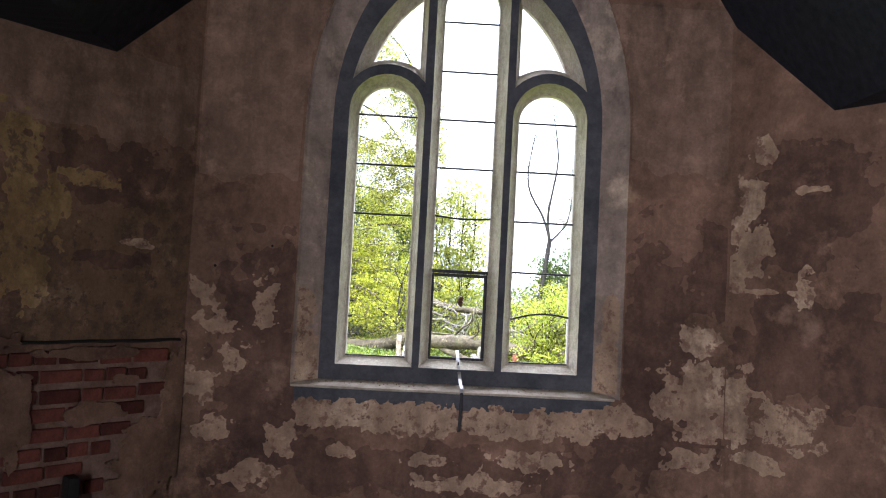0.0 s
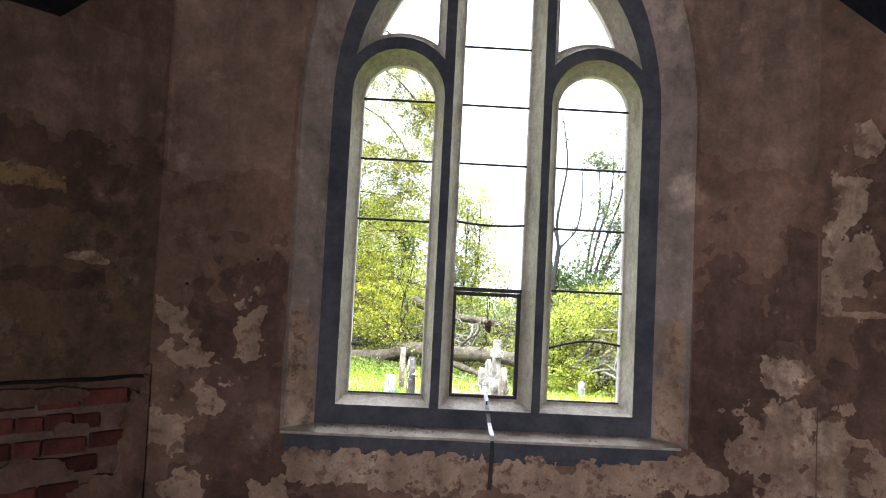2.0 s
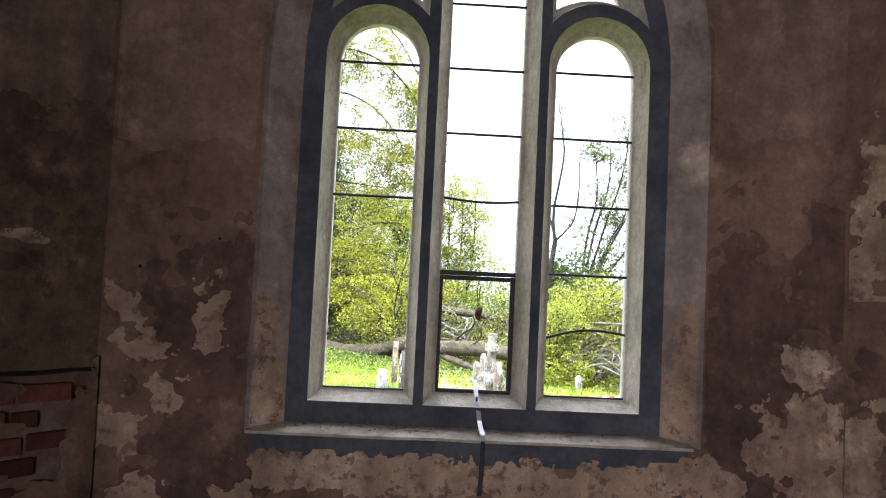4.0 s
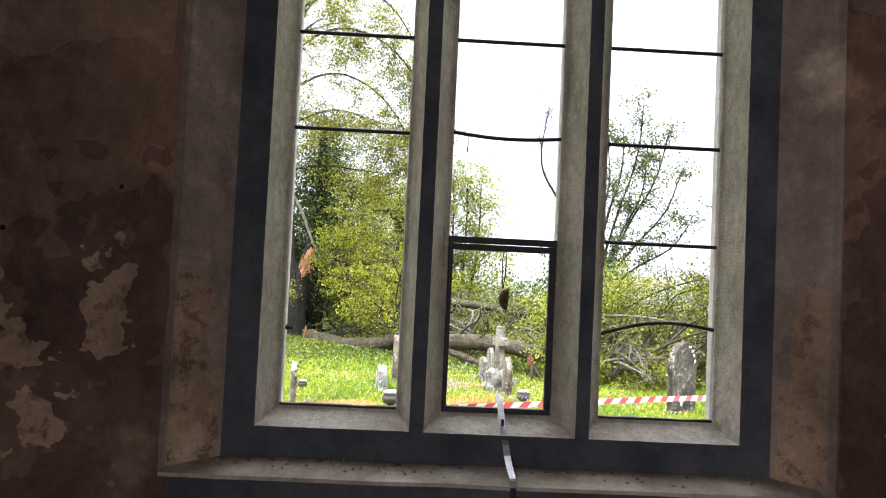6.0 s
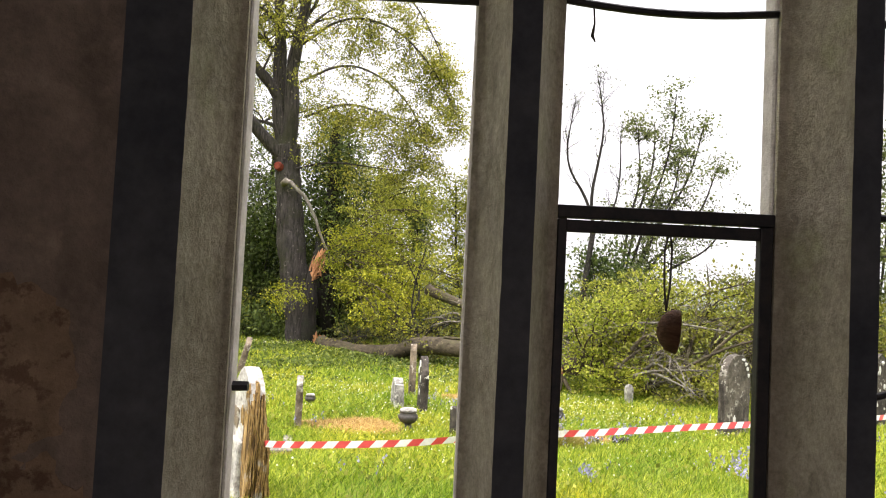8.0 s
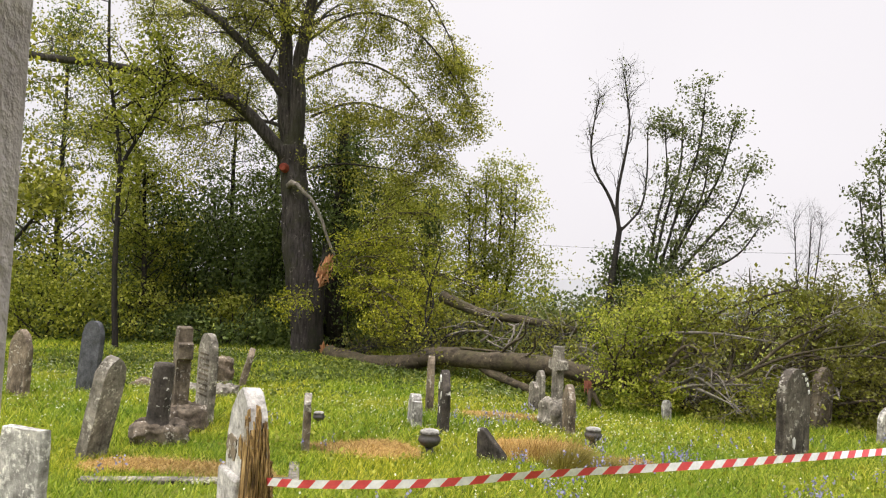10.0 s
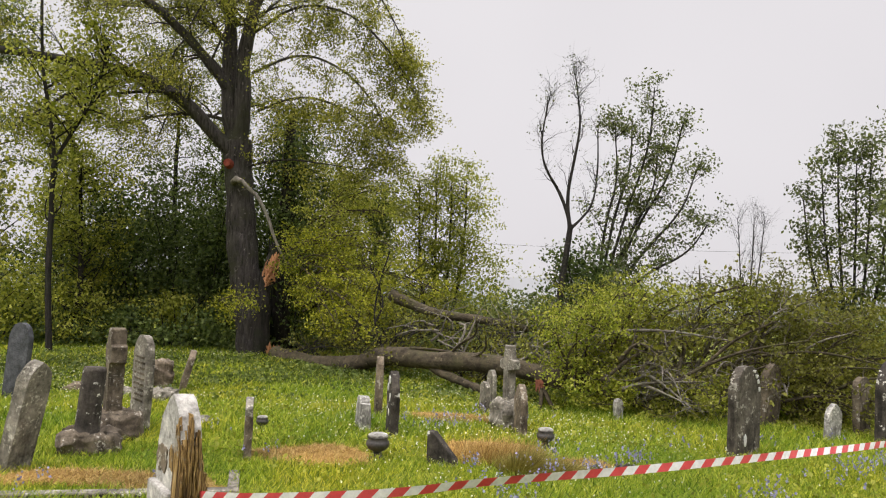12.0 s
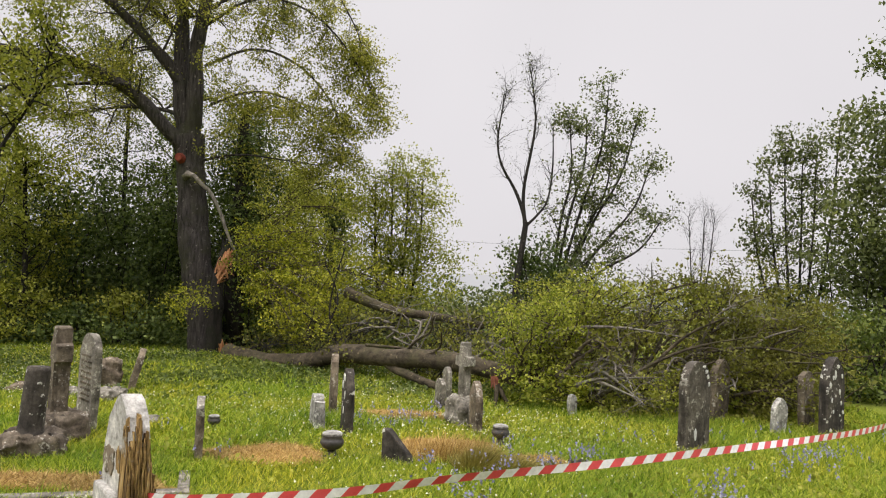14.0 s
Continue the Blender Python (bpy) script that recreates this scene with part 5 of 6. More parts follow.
def left_trees():
    g = Growth(41)
    t = g.path([(-8.3, 24.0, -0.4), (-8.45, 24, 1.5), (-8.5, 24, 3.1), (-8.5, 24.0, 4.6), (-8.75, 24, 5.6), (-9.0, 24, 7.0), (-9.1, 24, 9.0)], 0.09, 0.03, 8)
    u = g.path([(-8.5, 24.0, 4.3), (-8.1, 24, 5.1), (-7.6, 24, 6.0), (-7.4, 24, 7.4)], 0.06, 0.02, 6)
    for a in (t, u):
        g.clothe(a, 22, 1.8, 0.025, 0.3, 1.0, 0.0, twigs=7, twig=0.6, per=12, puff=0.17)
    g.finish("young_tree", "slender young tree with fresh leaves", "tree", BARK_DARK, LEAF_MID, 0.115, (-8.3, 24.0, GROUND))
    g = Growth(42)
    t = g.path([(-9.8, 19.5, -0.4), (-9.6, 19.5, 1.4), (-9.2, 19.4, 2.6), (-8.9, 19.3, 4.2), (-8.8, 19.2, 6.0)], 0.14, 0.03, 8)
    for a in (t, g.path([(-9.6, 19.5, 1.0), (-8.9, 19.4, 1.6), (-8.2, 19.3, 2.4), (-7.8, 19.2, 3.0)], 0.06, 0.02, 6), g.path([(-9.4, 19.4, 2.2), (-10.2, 19.0, 3.4), (-11, 18.8, 4.6)], 0.06, 0.02, 6)):
        g.clothe(a, 18, 1.3, 0.02, 0.35, 1.0, 0.0, twigs=8, twig=0.5, per=13, puff=0.15)
    g.cloud((-8.9, 19.8, 3.4), (0.9, 0.9, 1.0), 70, 22, 0.2)
    g.finish("leafy_tree", "bright green spring tree at the yard's edge", "tree", BARK_DARK, LEAF_BEECH, 0.1, (-9.8, 19.5, GROUND))


def woodland_tree(seed, x, y, h, leaf, low=0.15, wide=2.0):
    g = Growth(seed)
    t = g.path([(x, y, -0.4), (x + g.rnd.uniform(-0.3, 0.3), y, h * 0.4), (x + g.rnd.uniform(-0.6, 0.6), y, h)], 0.13, 0.03, 7)
    g.clothe(t, 54, wide, 0.028, low, 1.0, 0.0, twigs=9, twig=0.7, per=27, puff=0.18)
    g.finish("woodland_tree", "leafy woodland tree behind the big beech", "tree", BARK_DARK, leaf, 0.086, (x, y, GROUND))


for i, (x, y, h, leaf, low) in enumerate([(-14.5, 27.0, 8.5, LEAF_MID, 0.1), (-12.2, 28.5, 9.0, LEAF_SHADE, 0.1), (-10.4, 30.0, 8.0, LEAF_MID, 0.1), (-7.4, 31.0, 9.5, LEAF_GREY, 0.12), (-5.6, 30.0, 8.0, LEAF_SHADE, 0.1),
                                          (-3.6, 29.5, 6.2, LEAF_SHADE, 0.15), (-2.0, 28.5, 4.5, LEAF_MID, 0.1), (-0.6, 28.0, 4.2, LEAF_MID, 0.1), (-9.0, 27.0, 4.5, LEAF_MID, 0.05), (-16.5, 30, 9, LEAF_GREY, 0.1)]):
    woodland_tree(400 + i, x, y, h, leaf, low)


left_trees()


def middle_tree():
    g = Growth(51)
    for x in (1.0, 1.35, 0.6, 1.7):
        t = g.path([(1.2, 27.0, -0.4), (x * 1.0, 27.0, 1.6), (x * 1.2 - 0.2, 27.0, 3.4), (x * 1.25 - 0.3, 27, 4.75)], 0.07, 0.012, 6)
        g.clothe(t, 26, 1.15, 0.02, 0.2, 0.9, 0.05, twigs=8, twig=0.45, per=13, puff=0.12)
    g.cloud((1.6, 26.6, 1.7), (1.75, 1.0, 1.6), 230, 24, 0.17)
    g.cloud((1.0, 26.8, 3.0), (1.9, 0.9, 2.25), 350, 20, 0.13)
    g.finish("rounded_tree", "rounded fresh green tree beyond the fallen trunk", "tree", BARK_DARK, LEAF_MID, 0.072, (1.2, 27.0, GROUND))
    shrub("bramble_bank", "tangled green brambles behind the log", [((0.6, 24.5, 0.35), (1.9, 1.0, 0.75), 200, 22, 0.2), ((3.0, 23.0, 0.6), (1.4, 1.0, 0.9), 170, 22, 0.2)], 52, LEAF_GREY, 0.09)


middle_tree()


def bare_tree():
    g = Growth(61)
    t = g.path([(3.2, 21, -0.4), (3.25, 21, 0.7), (3.36, 21, 1.9), (3.5, 21, 3.1)], 0.085, 0.06, 8)
    a = g.path([(3.5, 21, 3.05), (3.3, 21, 3.7), (2.9, 21, 4.3), (2.8, 21, 4.8), (2.88, 21, 5.4), (2.98, 21, 5.95)], 0.045, 0.008, 6)
    b = g.path([(3.48, 21, 3.05), (3.4, 21, 3.7), (3.55, 21, 4.5), (3.66, 21, 5.3), (3.58, 21, 5.9), (3.5, 21, 6.35)], 0.05, 0.008, 6)
    c = g.path([(3.5, 21, 3.0), (3.75, 21, 3.25), (4.0, 21.1, 3.55), (4.12, 21.2, 4.3), (4.08, 21.2, 5.2)], 0.04, 0.01, 6)
    for m, n in ((a, 22), (b, 30), (c, 16)):
        g.clothe(m, n, 0.72, 0.011, 0.25, 0.6, 0.1, twigs=8, twig=0.36, per=2, puff=0.05, leafy=0.3, up=0.6)
    g.finish("bare_tree", "nearly bare dark tree with fine twigs", "tree", BARK_DARK, LEAF_GREY, 0.05, (3.1, 21, GROUND))
    g = Growth(62)
    roots = (4.25, 22.0, -0.4)
    for tip, mid in (((5.6, 22, 6.45), (4.95, 22, 3.4)), ((4.7, 22, 5.4), (4.5, 22, 3.2)), ((5.15, 22.2, 5.8), (4.7, 22, 3.4)), ((6.2, 21.8, 5.6), (5.25, 22, 3.2)), ((6.5, 21.7, 4.5), (5.4, 21.8, 2.7)), ((6.75, 21.6, 3.3), (5.5, 21.8, 2.2)), ((5.8, 22.2, 5.0), (5.1, 22.1, 3.0))):
        m = Vector(mid)
        t = g.path([roots, (4.4, 22, 1.2), m, m.lerp(Vector(tip), 0.55) + Vector((0.2, 0, -0.15)), tip], 0.06, 0.01, 6)
        g.clothe(t, 26, 0.85, 0.012, 0.26, 0.8, 0.06, twigs=7, twig=0.36, per=11, puff=0.08, leafy=0.75, up=0.35)
    g.finish("ash_tree", "sparse young ash with grey-green leaf tufts", "tree", BARK_DARK, LEAF_GREY, 0.072, (4.25, 22.0, GROUND))
    shrub("ivy_bush", "dark ivy-covered stump between the trees", [((3.85, 21.4, 1.5), (0.7, 0.5, 1.25), 210, 24, 0.16), ((4.5, 21.4, 1.2), (0.6, 0.5, 0.9), 120, 22, 0.16), ((3.3, 21.3, 0.7), (0.5, 0.4, 0.8), 90, 22, 0.15)], 63, LEAF_DARK, 0.09, stems=5)


bare_tree()

# crown of the fallen tree, sprawling behind the stones
boughs("fallen_bough", "bright yellow-green bough of the fallen crown", [((3.05, 17.9, 0.0), (3.1, 17.4, 1.0), 0.2, 7, 0.35), ((3.0, 17.7, 0.1), (2.95, 17.2, 0.2), 0.2, 4, 0.25), ((3.25, 18.0, 0.1), (3.6, 17.5, 1.6), 0.3, 5, 0.35), ((3.3, 17.8, -0.1), (3.6, 16.9, 0.0), 0.25, 5, 0.3)], 71, LEAF_LIME, 0.055, leafy=0.38, per=28, puff=0.08)
boughs("green_bough", "tangled green bough of the fallen tree", [((3.6, 18.0, 0.0), (4.3, 17.2, 1.7), 0.4, 6, 0.4), ((4.4, 17.9, 0.1), (5.5, 17.4, 1.3), 0.5, 5, 0.5), ((4.2, 17.2, -0.1), (5.0, 16.6, -0.1), 0.2, 6, 0.4), ((3.6, 18.4, 0.4), (3.4, 18.8, 1.8), 0.2, 5, 0.4)], 72, LEAF_MID, 0.056, per=26)
boughs("wilted_bough", "wilting olive-brown bough on the ground", [((5.8, 17.8, 0.0), (6.3, 17.2, 1.75), 0.3, 9, 0.4), ((6.4, 17.6, 0.0), (7.2, 17.0, 1.15), 0.5, 9, 0.45), ((6.2, 17.0, -0.1), (6.8, 16.3, 0.0), 0.3, 7, 0.35), ((7.2, 17.8, 0.0), (8.2, 17.4, 0.6), 0.6, 8, 0.4), ((5.2, 17.0, 0.0), (5.9, 16.7, 0.5), 0.4, 5, 0.35)], 73, LEAF_OLIVE, 0.056, per=26)
boughs("bare_bough", "leafless broken branches arching over the wreck", [((3.2, 18.2, 0.3), (4.9, 17.2, 1.4), 0.5, 6, 1.0), ((5.2, 17.6, 0.2), (6.4, 16.8, 1.2), 0.4, 6, 1.0), ((2.6, 18.6, 0.3), (3.4, 17.8, 0.8), 0.5, 6, 0.7), ((3.9, 17.0, 0.1), (4.6, 16.4, 0.1), 0.3, 7, 0.6), ((5.6, 16.9, 0.0), (5.0, 16.4, 0.5), 0.3, 5, 0.6)], 75, LEAF_OLIVE, 0.08, BARK_PALE, leafy=0.12, per=5, thick=0.05)
boughs("log_brambles", "brown brambles and twigs along the fallen log", [((-2.4, 24.2, -0.2), (-1.4, 23.4, 0.1), 0.25, 7, 0.4), ((-0.8, 22.4, -0.2), (0.0, 21.6, 0.1), 0.3, 7, 0.4), ((0.9, 21.0, -0.2), (1.7, 20.6, 0.1), 0.35, 7, 0.4), ((1.7, 19.8, -0.2), (2.6, 19.2, 0.2), 0.35, 7, 0.35), ((-0.4, 22.2, 0.0), (1.2, 21.2, 0.8), 0.4, 10, 0.5), ((1.6, 21.0, 0.1), (2.8, 20.4, 0.9), 0.5, 10, 0.5)], 76, LEAF_OLIVE, 0.075, BARK, per=5, leafy=0.6, thick=0.018)
shrub("right_thicket", "dark thicket under the trees at the yard's edge", [((10.3, 19.2, 0.5), (1.3, 0.9, 1.2), 190, 24, 0.2), ((13.0, 22.5, 1.6), (2.2, 1.0, 2.4), 300, 26, 0.28), ((9.2, 20.5, 0.4), (0.9, 0.7, 0.9), 110, 22, 0.18)], 77, LEAF_SHADE, 0.1)
shrub("far_hedge", "soft green hedge below the misty field", [((9.6, 24.5, 1.2), (2.2, 0.9, 1.2), 170, 22, 0.22), ((6.5, 24.5, 0.9), (2.2, 0.9, 1.3), 190, 22, 0.22)], 74, LEAF_GREY, 0.09)


def right_trees():
    g = Growth(81)
    for x, top in ((9.75, 4.2), (10.2, 5.0), (10.6, 5.65), (11.1, 5.3), (11.5, 5.7), (12.1, 6.1)):
        t = g.path([(11.0, 23, -0.4), (11.0 + (x - 11.0) * 0.45, 23, 1.2), (11.0 + (x - 11.0) * 0.85, 23, top * 0.6), (x, 23, top)], 0.06, 0.012, 6)
        g.clothe(t, 26, 0.8, 0.014, 0.2, 0.7, 0.08, twigs=7, twig=0.4, per=9, puff=0.09, up=0.4, leafy=0.85)
    g.finish("tall_sapling_tree", "upright many-stemmed tree in grey-green leaf", "tree", BARK_DARK, LEAF_GREY, 0.09, (11.4, 23, GROUND))
    g = Growth(82)
    t = g.path([(10.9, 20, -0.4), (11.1, 20, 1.4), (11.6, 20, 4), (11.9, 20, 7.2)], 0.12, 0.03, 8)
    g.clothe(t, 40, 1.9, 0.022, 0.2, 1.0, 0.0, twigs=8, twig=0.5, per=14, puff=0.15)
    g.cloud((11.55, 20.2, 3.6), (1.5, 1.0, 2.9), 420, 24, 0.2)
    g.finish("edge_tree", "dense green tree at the edge of the yard", "tree", BARK_DARK, LEAF_GREY, 0.11, (10.9, 20, GROUND))
    g = Growth(83)
    for x in (18.3, 19.2, 19.8):
        t = g.path([(18.9, 45, -0.4), (18.9 + (x - 18.9) * 0.6, 45, 2.6), (x, 45, 6.3)], 0.08, 0.012, 5)
        g.clothe(t, 30, 1.8, 0.016, 0.2, 0.55, 0.12, twigs=7, twig=0.7, per=0, up=0.6)
    g.finish("distant_bare_tree", "bare twiggy tree far in the mist", "tree", BARK_DARK, LEAF_GREY, 0.1, (18.9, 45, GROUND))


right_trees()
cable = thing("overhead_cable", "thin overhead cable crossing the misty field", "cable", at=(10, 60, 0))
v, f = tube([(-16, 0, 5.3), (4, 0.5, 5.3), (22, 1, 5.8), (45, 1.5, 6.6)], [0.012] * 4, 4)
link_mesh("wire", v, f, IRON, cable)
for sx in (-16, 45):
    v, f = tube([(sx, 0 if sx < 0 else 1.5, GROUND), (sx, 0 if sx < 0 else 1.5, 7.2)], [0.14, 0.1], 8)
    link_mesh("pole", v, f, BARK_DARK, cable)


# ---- gravestones ----
def outline(style, w, h):
    a = []
    if style == "round":
        a = [(-w / 2, 0), (w / 2, 0)] + [(w / 2 * math.cos(t), h - w / 2 + w / 2 * math.sin(t)) for t in np.linspace(0, math.pi, 15)]
    elif style == "gothic":
        c = w * 0.35
        r = w / 2 + c
        top = math.acos(c / r)
        hs = h - r * math.sin(top)
        right = [(-c + r * math.cos(t), hs + r * math.sin(t)) for t in np.linspace(0, top, 8)]
        a = [(-w / 2, 0), (w / 2, 0), *right, *[(-x, z) for x, z in reversed(right)][1:]]
    elif style == "shoulder":
        s = w * 0.14
        r = w / 2 - s
        a = [(-w / 2, 0), (w / 2, 0), (w / 2, h - r * 0.9), (w / 2 - s, h - r * 0.8)] + [(r * math.cos(t), h - r * 0.8 + r * 0.8 * math.sin(t)) for t in np.linspace(0.15, math.pi - 0.15, 11)] + [(-w / 2 + s, h - r * 0.8), (-w / 2, h - r * 0.9)]
    elif style == "low":
        a = [(-w / 2, 0), (w / 2, 0), (w / 2, h * 0.88), (w / 4, h * 0.97), (0, h), (-w / 4, h * 0.97), (-w / 2, h * 0.88)]
    else:
        a = [(-w / 2, 0), (w / 2, 0), (w / 2, h), (-w / 2, h)]
    return a


def headstone(x, y, w, h, t, rz, style, material, label, lean=0.0, side=0.0, edge=None, bev=0.008, group="churchyard gravestones", name="headstone"):
    bm = bmesh.new()
    raw, pts = outline(style, w, h + 0.1), []
    for i, q in enumerate(raw):
        r = raw[(i + 1) % len(raw)]
        k = max(1, int(math.hypot(r[0] - q[0], r[1] - q[1]) / 0.07))
        pts += [(q[0] + (r[0] - q[0]) * j / k, q[1] + (r[1] - q[1]) * j / k) for j in range(k)]
    a = [bm.verts.new((px, -t / 2, pz - 0.1)) for px, pz in pts]
    b = [bm.verts.new((px, t / 2, pz - 0.1)) for px, pz in pts]
    n = len(pts)
    fa, fb = bm.faces.new(a), bm.faces.new(b[::-1])
    rim = []
    for i in range(n):
        fc = bm.faces.new((a[i], b[i], b[(i + 1) % n], a[(i + 1) % n]))
        if edge:
            fc.material_index = 1
    if bev:
        es = [e for e in bm.edges if e in fa.edges or e in fb.edges]
        bmesh.ops.bevel(bm, geom=es, offset=bev, segments=2, profile=0.5, affect='EDGES')
    for v in bm.verts:
        v.co += noise.noise_vector((v.co + Vector((x * 3, y, 0))) * 7) * 0.008 + noise.noise_vector((v.co + Vector((x * 3, y, 0))) * 21) * 0.006
    if edge:
        bmesh.ops.recalc_face_normals(bm, faces=bm.faces)
        for fc in bm.faces:
            fc.material_index = 1 if fc.normal.x > 0.3 and fc.calc_center_median().z < 0.8 * h else 0
    ob = part(name, bm, [material] + ([edge] if edge else []))
    ob.matrix_basis = pose(x, y, height(x, y), lean, side, rz)
    return tagged(ob, label, "gravestone", group)


tall_stone = headstone(4.06, 14.02, 0.55, 1.1, 0.12, 36, "round", STONE_RIBBED, "dark grey-brown streaked headstone with white lichen edge", 1, -1)
black_stone = headstone(6.75, 15.3, 0.56, 1.12, 0.13, 34, "gothic", STONE_DARK, "black headstone blotched with white lichen", 0, 2)
headstone(6.02, 15.44, 0.28, 0.5, 0.08, 24, "gothic", STONE_PALE, "small pale pointed headstone", 2, 2)
headstone(6.85, 16.05, 0.36, 0.85, 0.1, 32, "round", STONE_ROCK, "grey rounded headstone half hidden by leaves", 0, -2)
headstone(5.6, 16.45, 0.36, 0.95, 0.12, 28, "gothic", STONE_ROCK, "leaning broken grey memorial in fallen branches", 0, 6)
headstone(3.29, 16.57, 0.12, 0.32, 0.1, 10, "low", STONE_PALE, "tiny white stone marker among fallen leaves")
headstone(1.5, 14.95, 0.34, 0.66, 0.09, -84, "gothic", STONE_BROWN, "narrow brown headstone seen edge-on", 0, -2)
headstone(1.26, 16.83, 0.3, 0.48, 0.08, -80, "low", STONE_GREY, "short mossy stone beside the cross", 0, 2)
headstone(1.45, 17.45, 0.26, 0.6, 0.08, -80, "low", STONE_GREY, "thin grey stone behind the cross")
headstone(-0.37, 16.31, 0.3, 0.86, 0.1, -86, "low", STONE_BROWN, "slim brown stone pillar with lichen", 0, -1)
thin_stone = headstone(-0.18, 14.66, 0.4, 0.82, 0.1, -82, "gothic", STONE_DARK, "thin dark headstone speckled with lichen", 0, 2)
headstone(-0.55, 15.01, 0.3, 0.44, 0.13, -76, "shoulder", STONE_PALE, "low pale grey worn stone", 0, -3)
headstone(-1.71, 13.24, 0.4, 0.64, 0.08, -80, "low", STONE_GREY, "slim grey headstone with white lichen tip", 0, 3, edge=STONE_BROWN)
headstone(-3.66, 18.1, 0.4, 0.7, 0.1, -76, "round", STONE_BROWN, "tilted brown headstone in the grass", -14, 3)
pale_stone = headstone(-3.27, 14.66, 0.44, 1.13, 0.09, -52, "round", STONE_GREY, "tall pale headstone with worn lettering", 0, 2)
headstone(-3.72, 12.43, 0.3, 1.04, 0.13, 70, "gothic", STONE_GREY, "grey ribbed headstone leaning sideways", 12, 0, edge=STONE_DARK)
headstone(-5.69, 16.66, 0.44, 1.12, 0.08, -30, "round", STONE_SLATE, "smooth blue-grey slate headstone, tilted", 0, 5)
headstone(-6.33, 15.87, 0.42, 0.98, 0.1, -30, "gothic", STONE_BROWN, "weathered orange-brown pointed headstone in grass", 0, 1)
headstone(-3.33, 10.4, 0.42, 0.66, 0.09, -24, "flat", STONE_PALE, "low square pale grey headstone", 0, -1)
near = headstone(-1.62, 10.05, 0.48, 1.1, 0.13, -58, "gothic", STONE_WHITE, "white-faced headstone with a rusty split edge", 0, 3, edge=STONE_EDGE)
part("plinth", roughen(box_bm(-0.268, 0.12, -0.108, 0.06, -0.1, 0.5, 0.02), 0.012, 8), STONE_WHITE, near, "chalky stepped plinth")


def split_layers():
    """Vertical flakes down the delaminated edge of the near stone."""
    rnd = random.Random(14)
    for i in range(26):
        yy = -0.066 + 0.21 * i / 25
        h0 = rnd.uniform(-0.08, 0.0)
        h1 = 1.06 - 0.25 * abs(yy) / 0.066 if yy < 0.05 else 0.9 - 4.6 * (yy - 0.05)
        h1 += rnd.uniform(-0.14, 0.03)
        out = rnd.uniform(-0.006, 0.03) - (0.06 * (yy - 0.05) / 0.1 if yy > 0.05 else 0)
        bm = box_bm(0.1 if yy > 0.05 else 0.17, 0.252 + out, yy - rnd.uniform(0.003, 0.009), yy + rnd.uniform(0.003, 0.009), h0, h1)
        bmesh.ops.subdivide_edges(bm, edges=[e for e in bm.edges if abs(e.verts[0].co.z - e.verts[1].co.z) > 0.1], cuts=11)
        for v in bm.verts:
            top = max(0.0, (v.co.z - h1 + 0.3) / 0.3)
            v.co.x -= 0.045 * top * top
            v.co += noise.noise_vector((v.co * 13) + Vector((i, 0, 0))) * 0.014
            v.co.x += 0.02 * noise.noise((v.co * 26) + Vector((i * 3, 0, 0)))
        part("slate_flake", bm, STONE_EDGE, near)


split_layers()


def face_scar(at, w, h, seed, material, label, thick):
    """A ragged scar where the white face of the near stone has flaked off."""
    bm = bmesh.new()
    ring = []
    for i in range(48):
        a = 2 * math.pi * i / 48
        ca, sa = math.cos(a), math.sin(a)
        q = (abs(ca) ** 4 + abs(sa) ** 4) ** 0.25
        r = (1 + 0.28 * noise.noise((2.4 * ca + seed, 2.4 * sa, seed)) + 0.14 * noise.noise((8 * ca, 8 * sa, seed))) / q
        ring.append((at[0] + w / 2 * r * ca, at[1] + h / 2 * r * sa))
    lo = [bm.verts.new((x, -0.055, z)) for x, z in ring]
    hi = [bm.verts.new((at[0] + (x - at[0]) * 0.97, -0.071 - thick, at[1] + (z - at[1]) * 0.97)) for x, z in ring]
    for i in range(48):
        j = (i + 1) % 48
        bm.faces.new((lo[i], lo[j], hi[j], hi[i]))
    bm.faces.new(hi)
    part("face_scar", bm, material, near, label)


face_scar((-0.13, 0.66), 0.2, 0.17, 4, STONE_BROWN, "dark brown stained scar", 0.001)
face_scar((0.17, 0.5), 0.1, 0.85, 9, STONE_EDGE, "rusty scar eating into the face", 0.004)
face_scar((0.1, 0.72), 0.12, 0.16, 12, STONE_EDGE, "rusty scar eating into the face", 0.007)


def lichen(stone, t, spots, seed):
    """Crusts of white lichen on the front of a stone. spots: (x, z, half width, half height)."""
    for j, (x, z, w, h) in enumerate(spots):
        bm = bmesh.new()
        ring = []
        for i in range(18):
            a = 2 * math.pi * i / 18
            r = 1 + 0.45 * noise.noise((1.6 * math.cos(a) + j, 1.6 * math.sin(a), seed)) + 0.2 * noise.noise((5 * math.cos(a), 5 * math.sin(a), seed + j))
            ring.append((x + w * r * math.cos(a), z + h * r * math.sin(a)))
        lo = [bm.verts.new((q[0], -t / 2 + 0.006, q[1])) for q in ring]
        hi = [bm.verts.new((x + (q[0] - x) * 0.85, -t / 2 - 0.01, z + (q[1] - z) * 0.85)) for q in ring]
        for i in range(18):
            bm.faces.new((lo[i], lo[(i + 1) % 18], hi[(i + 1) % 18], hi[i]))
        bm.faces.new(hi)
        part("lichen_crust", bm, LICHEN, stone, "white lichen crust")


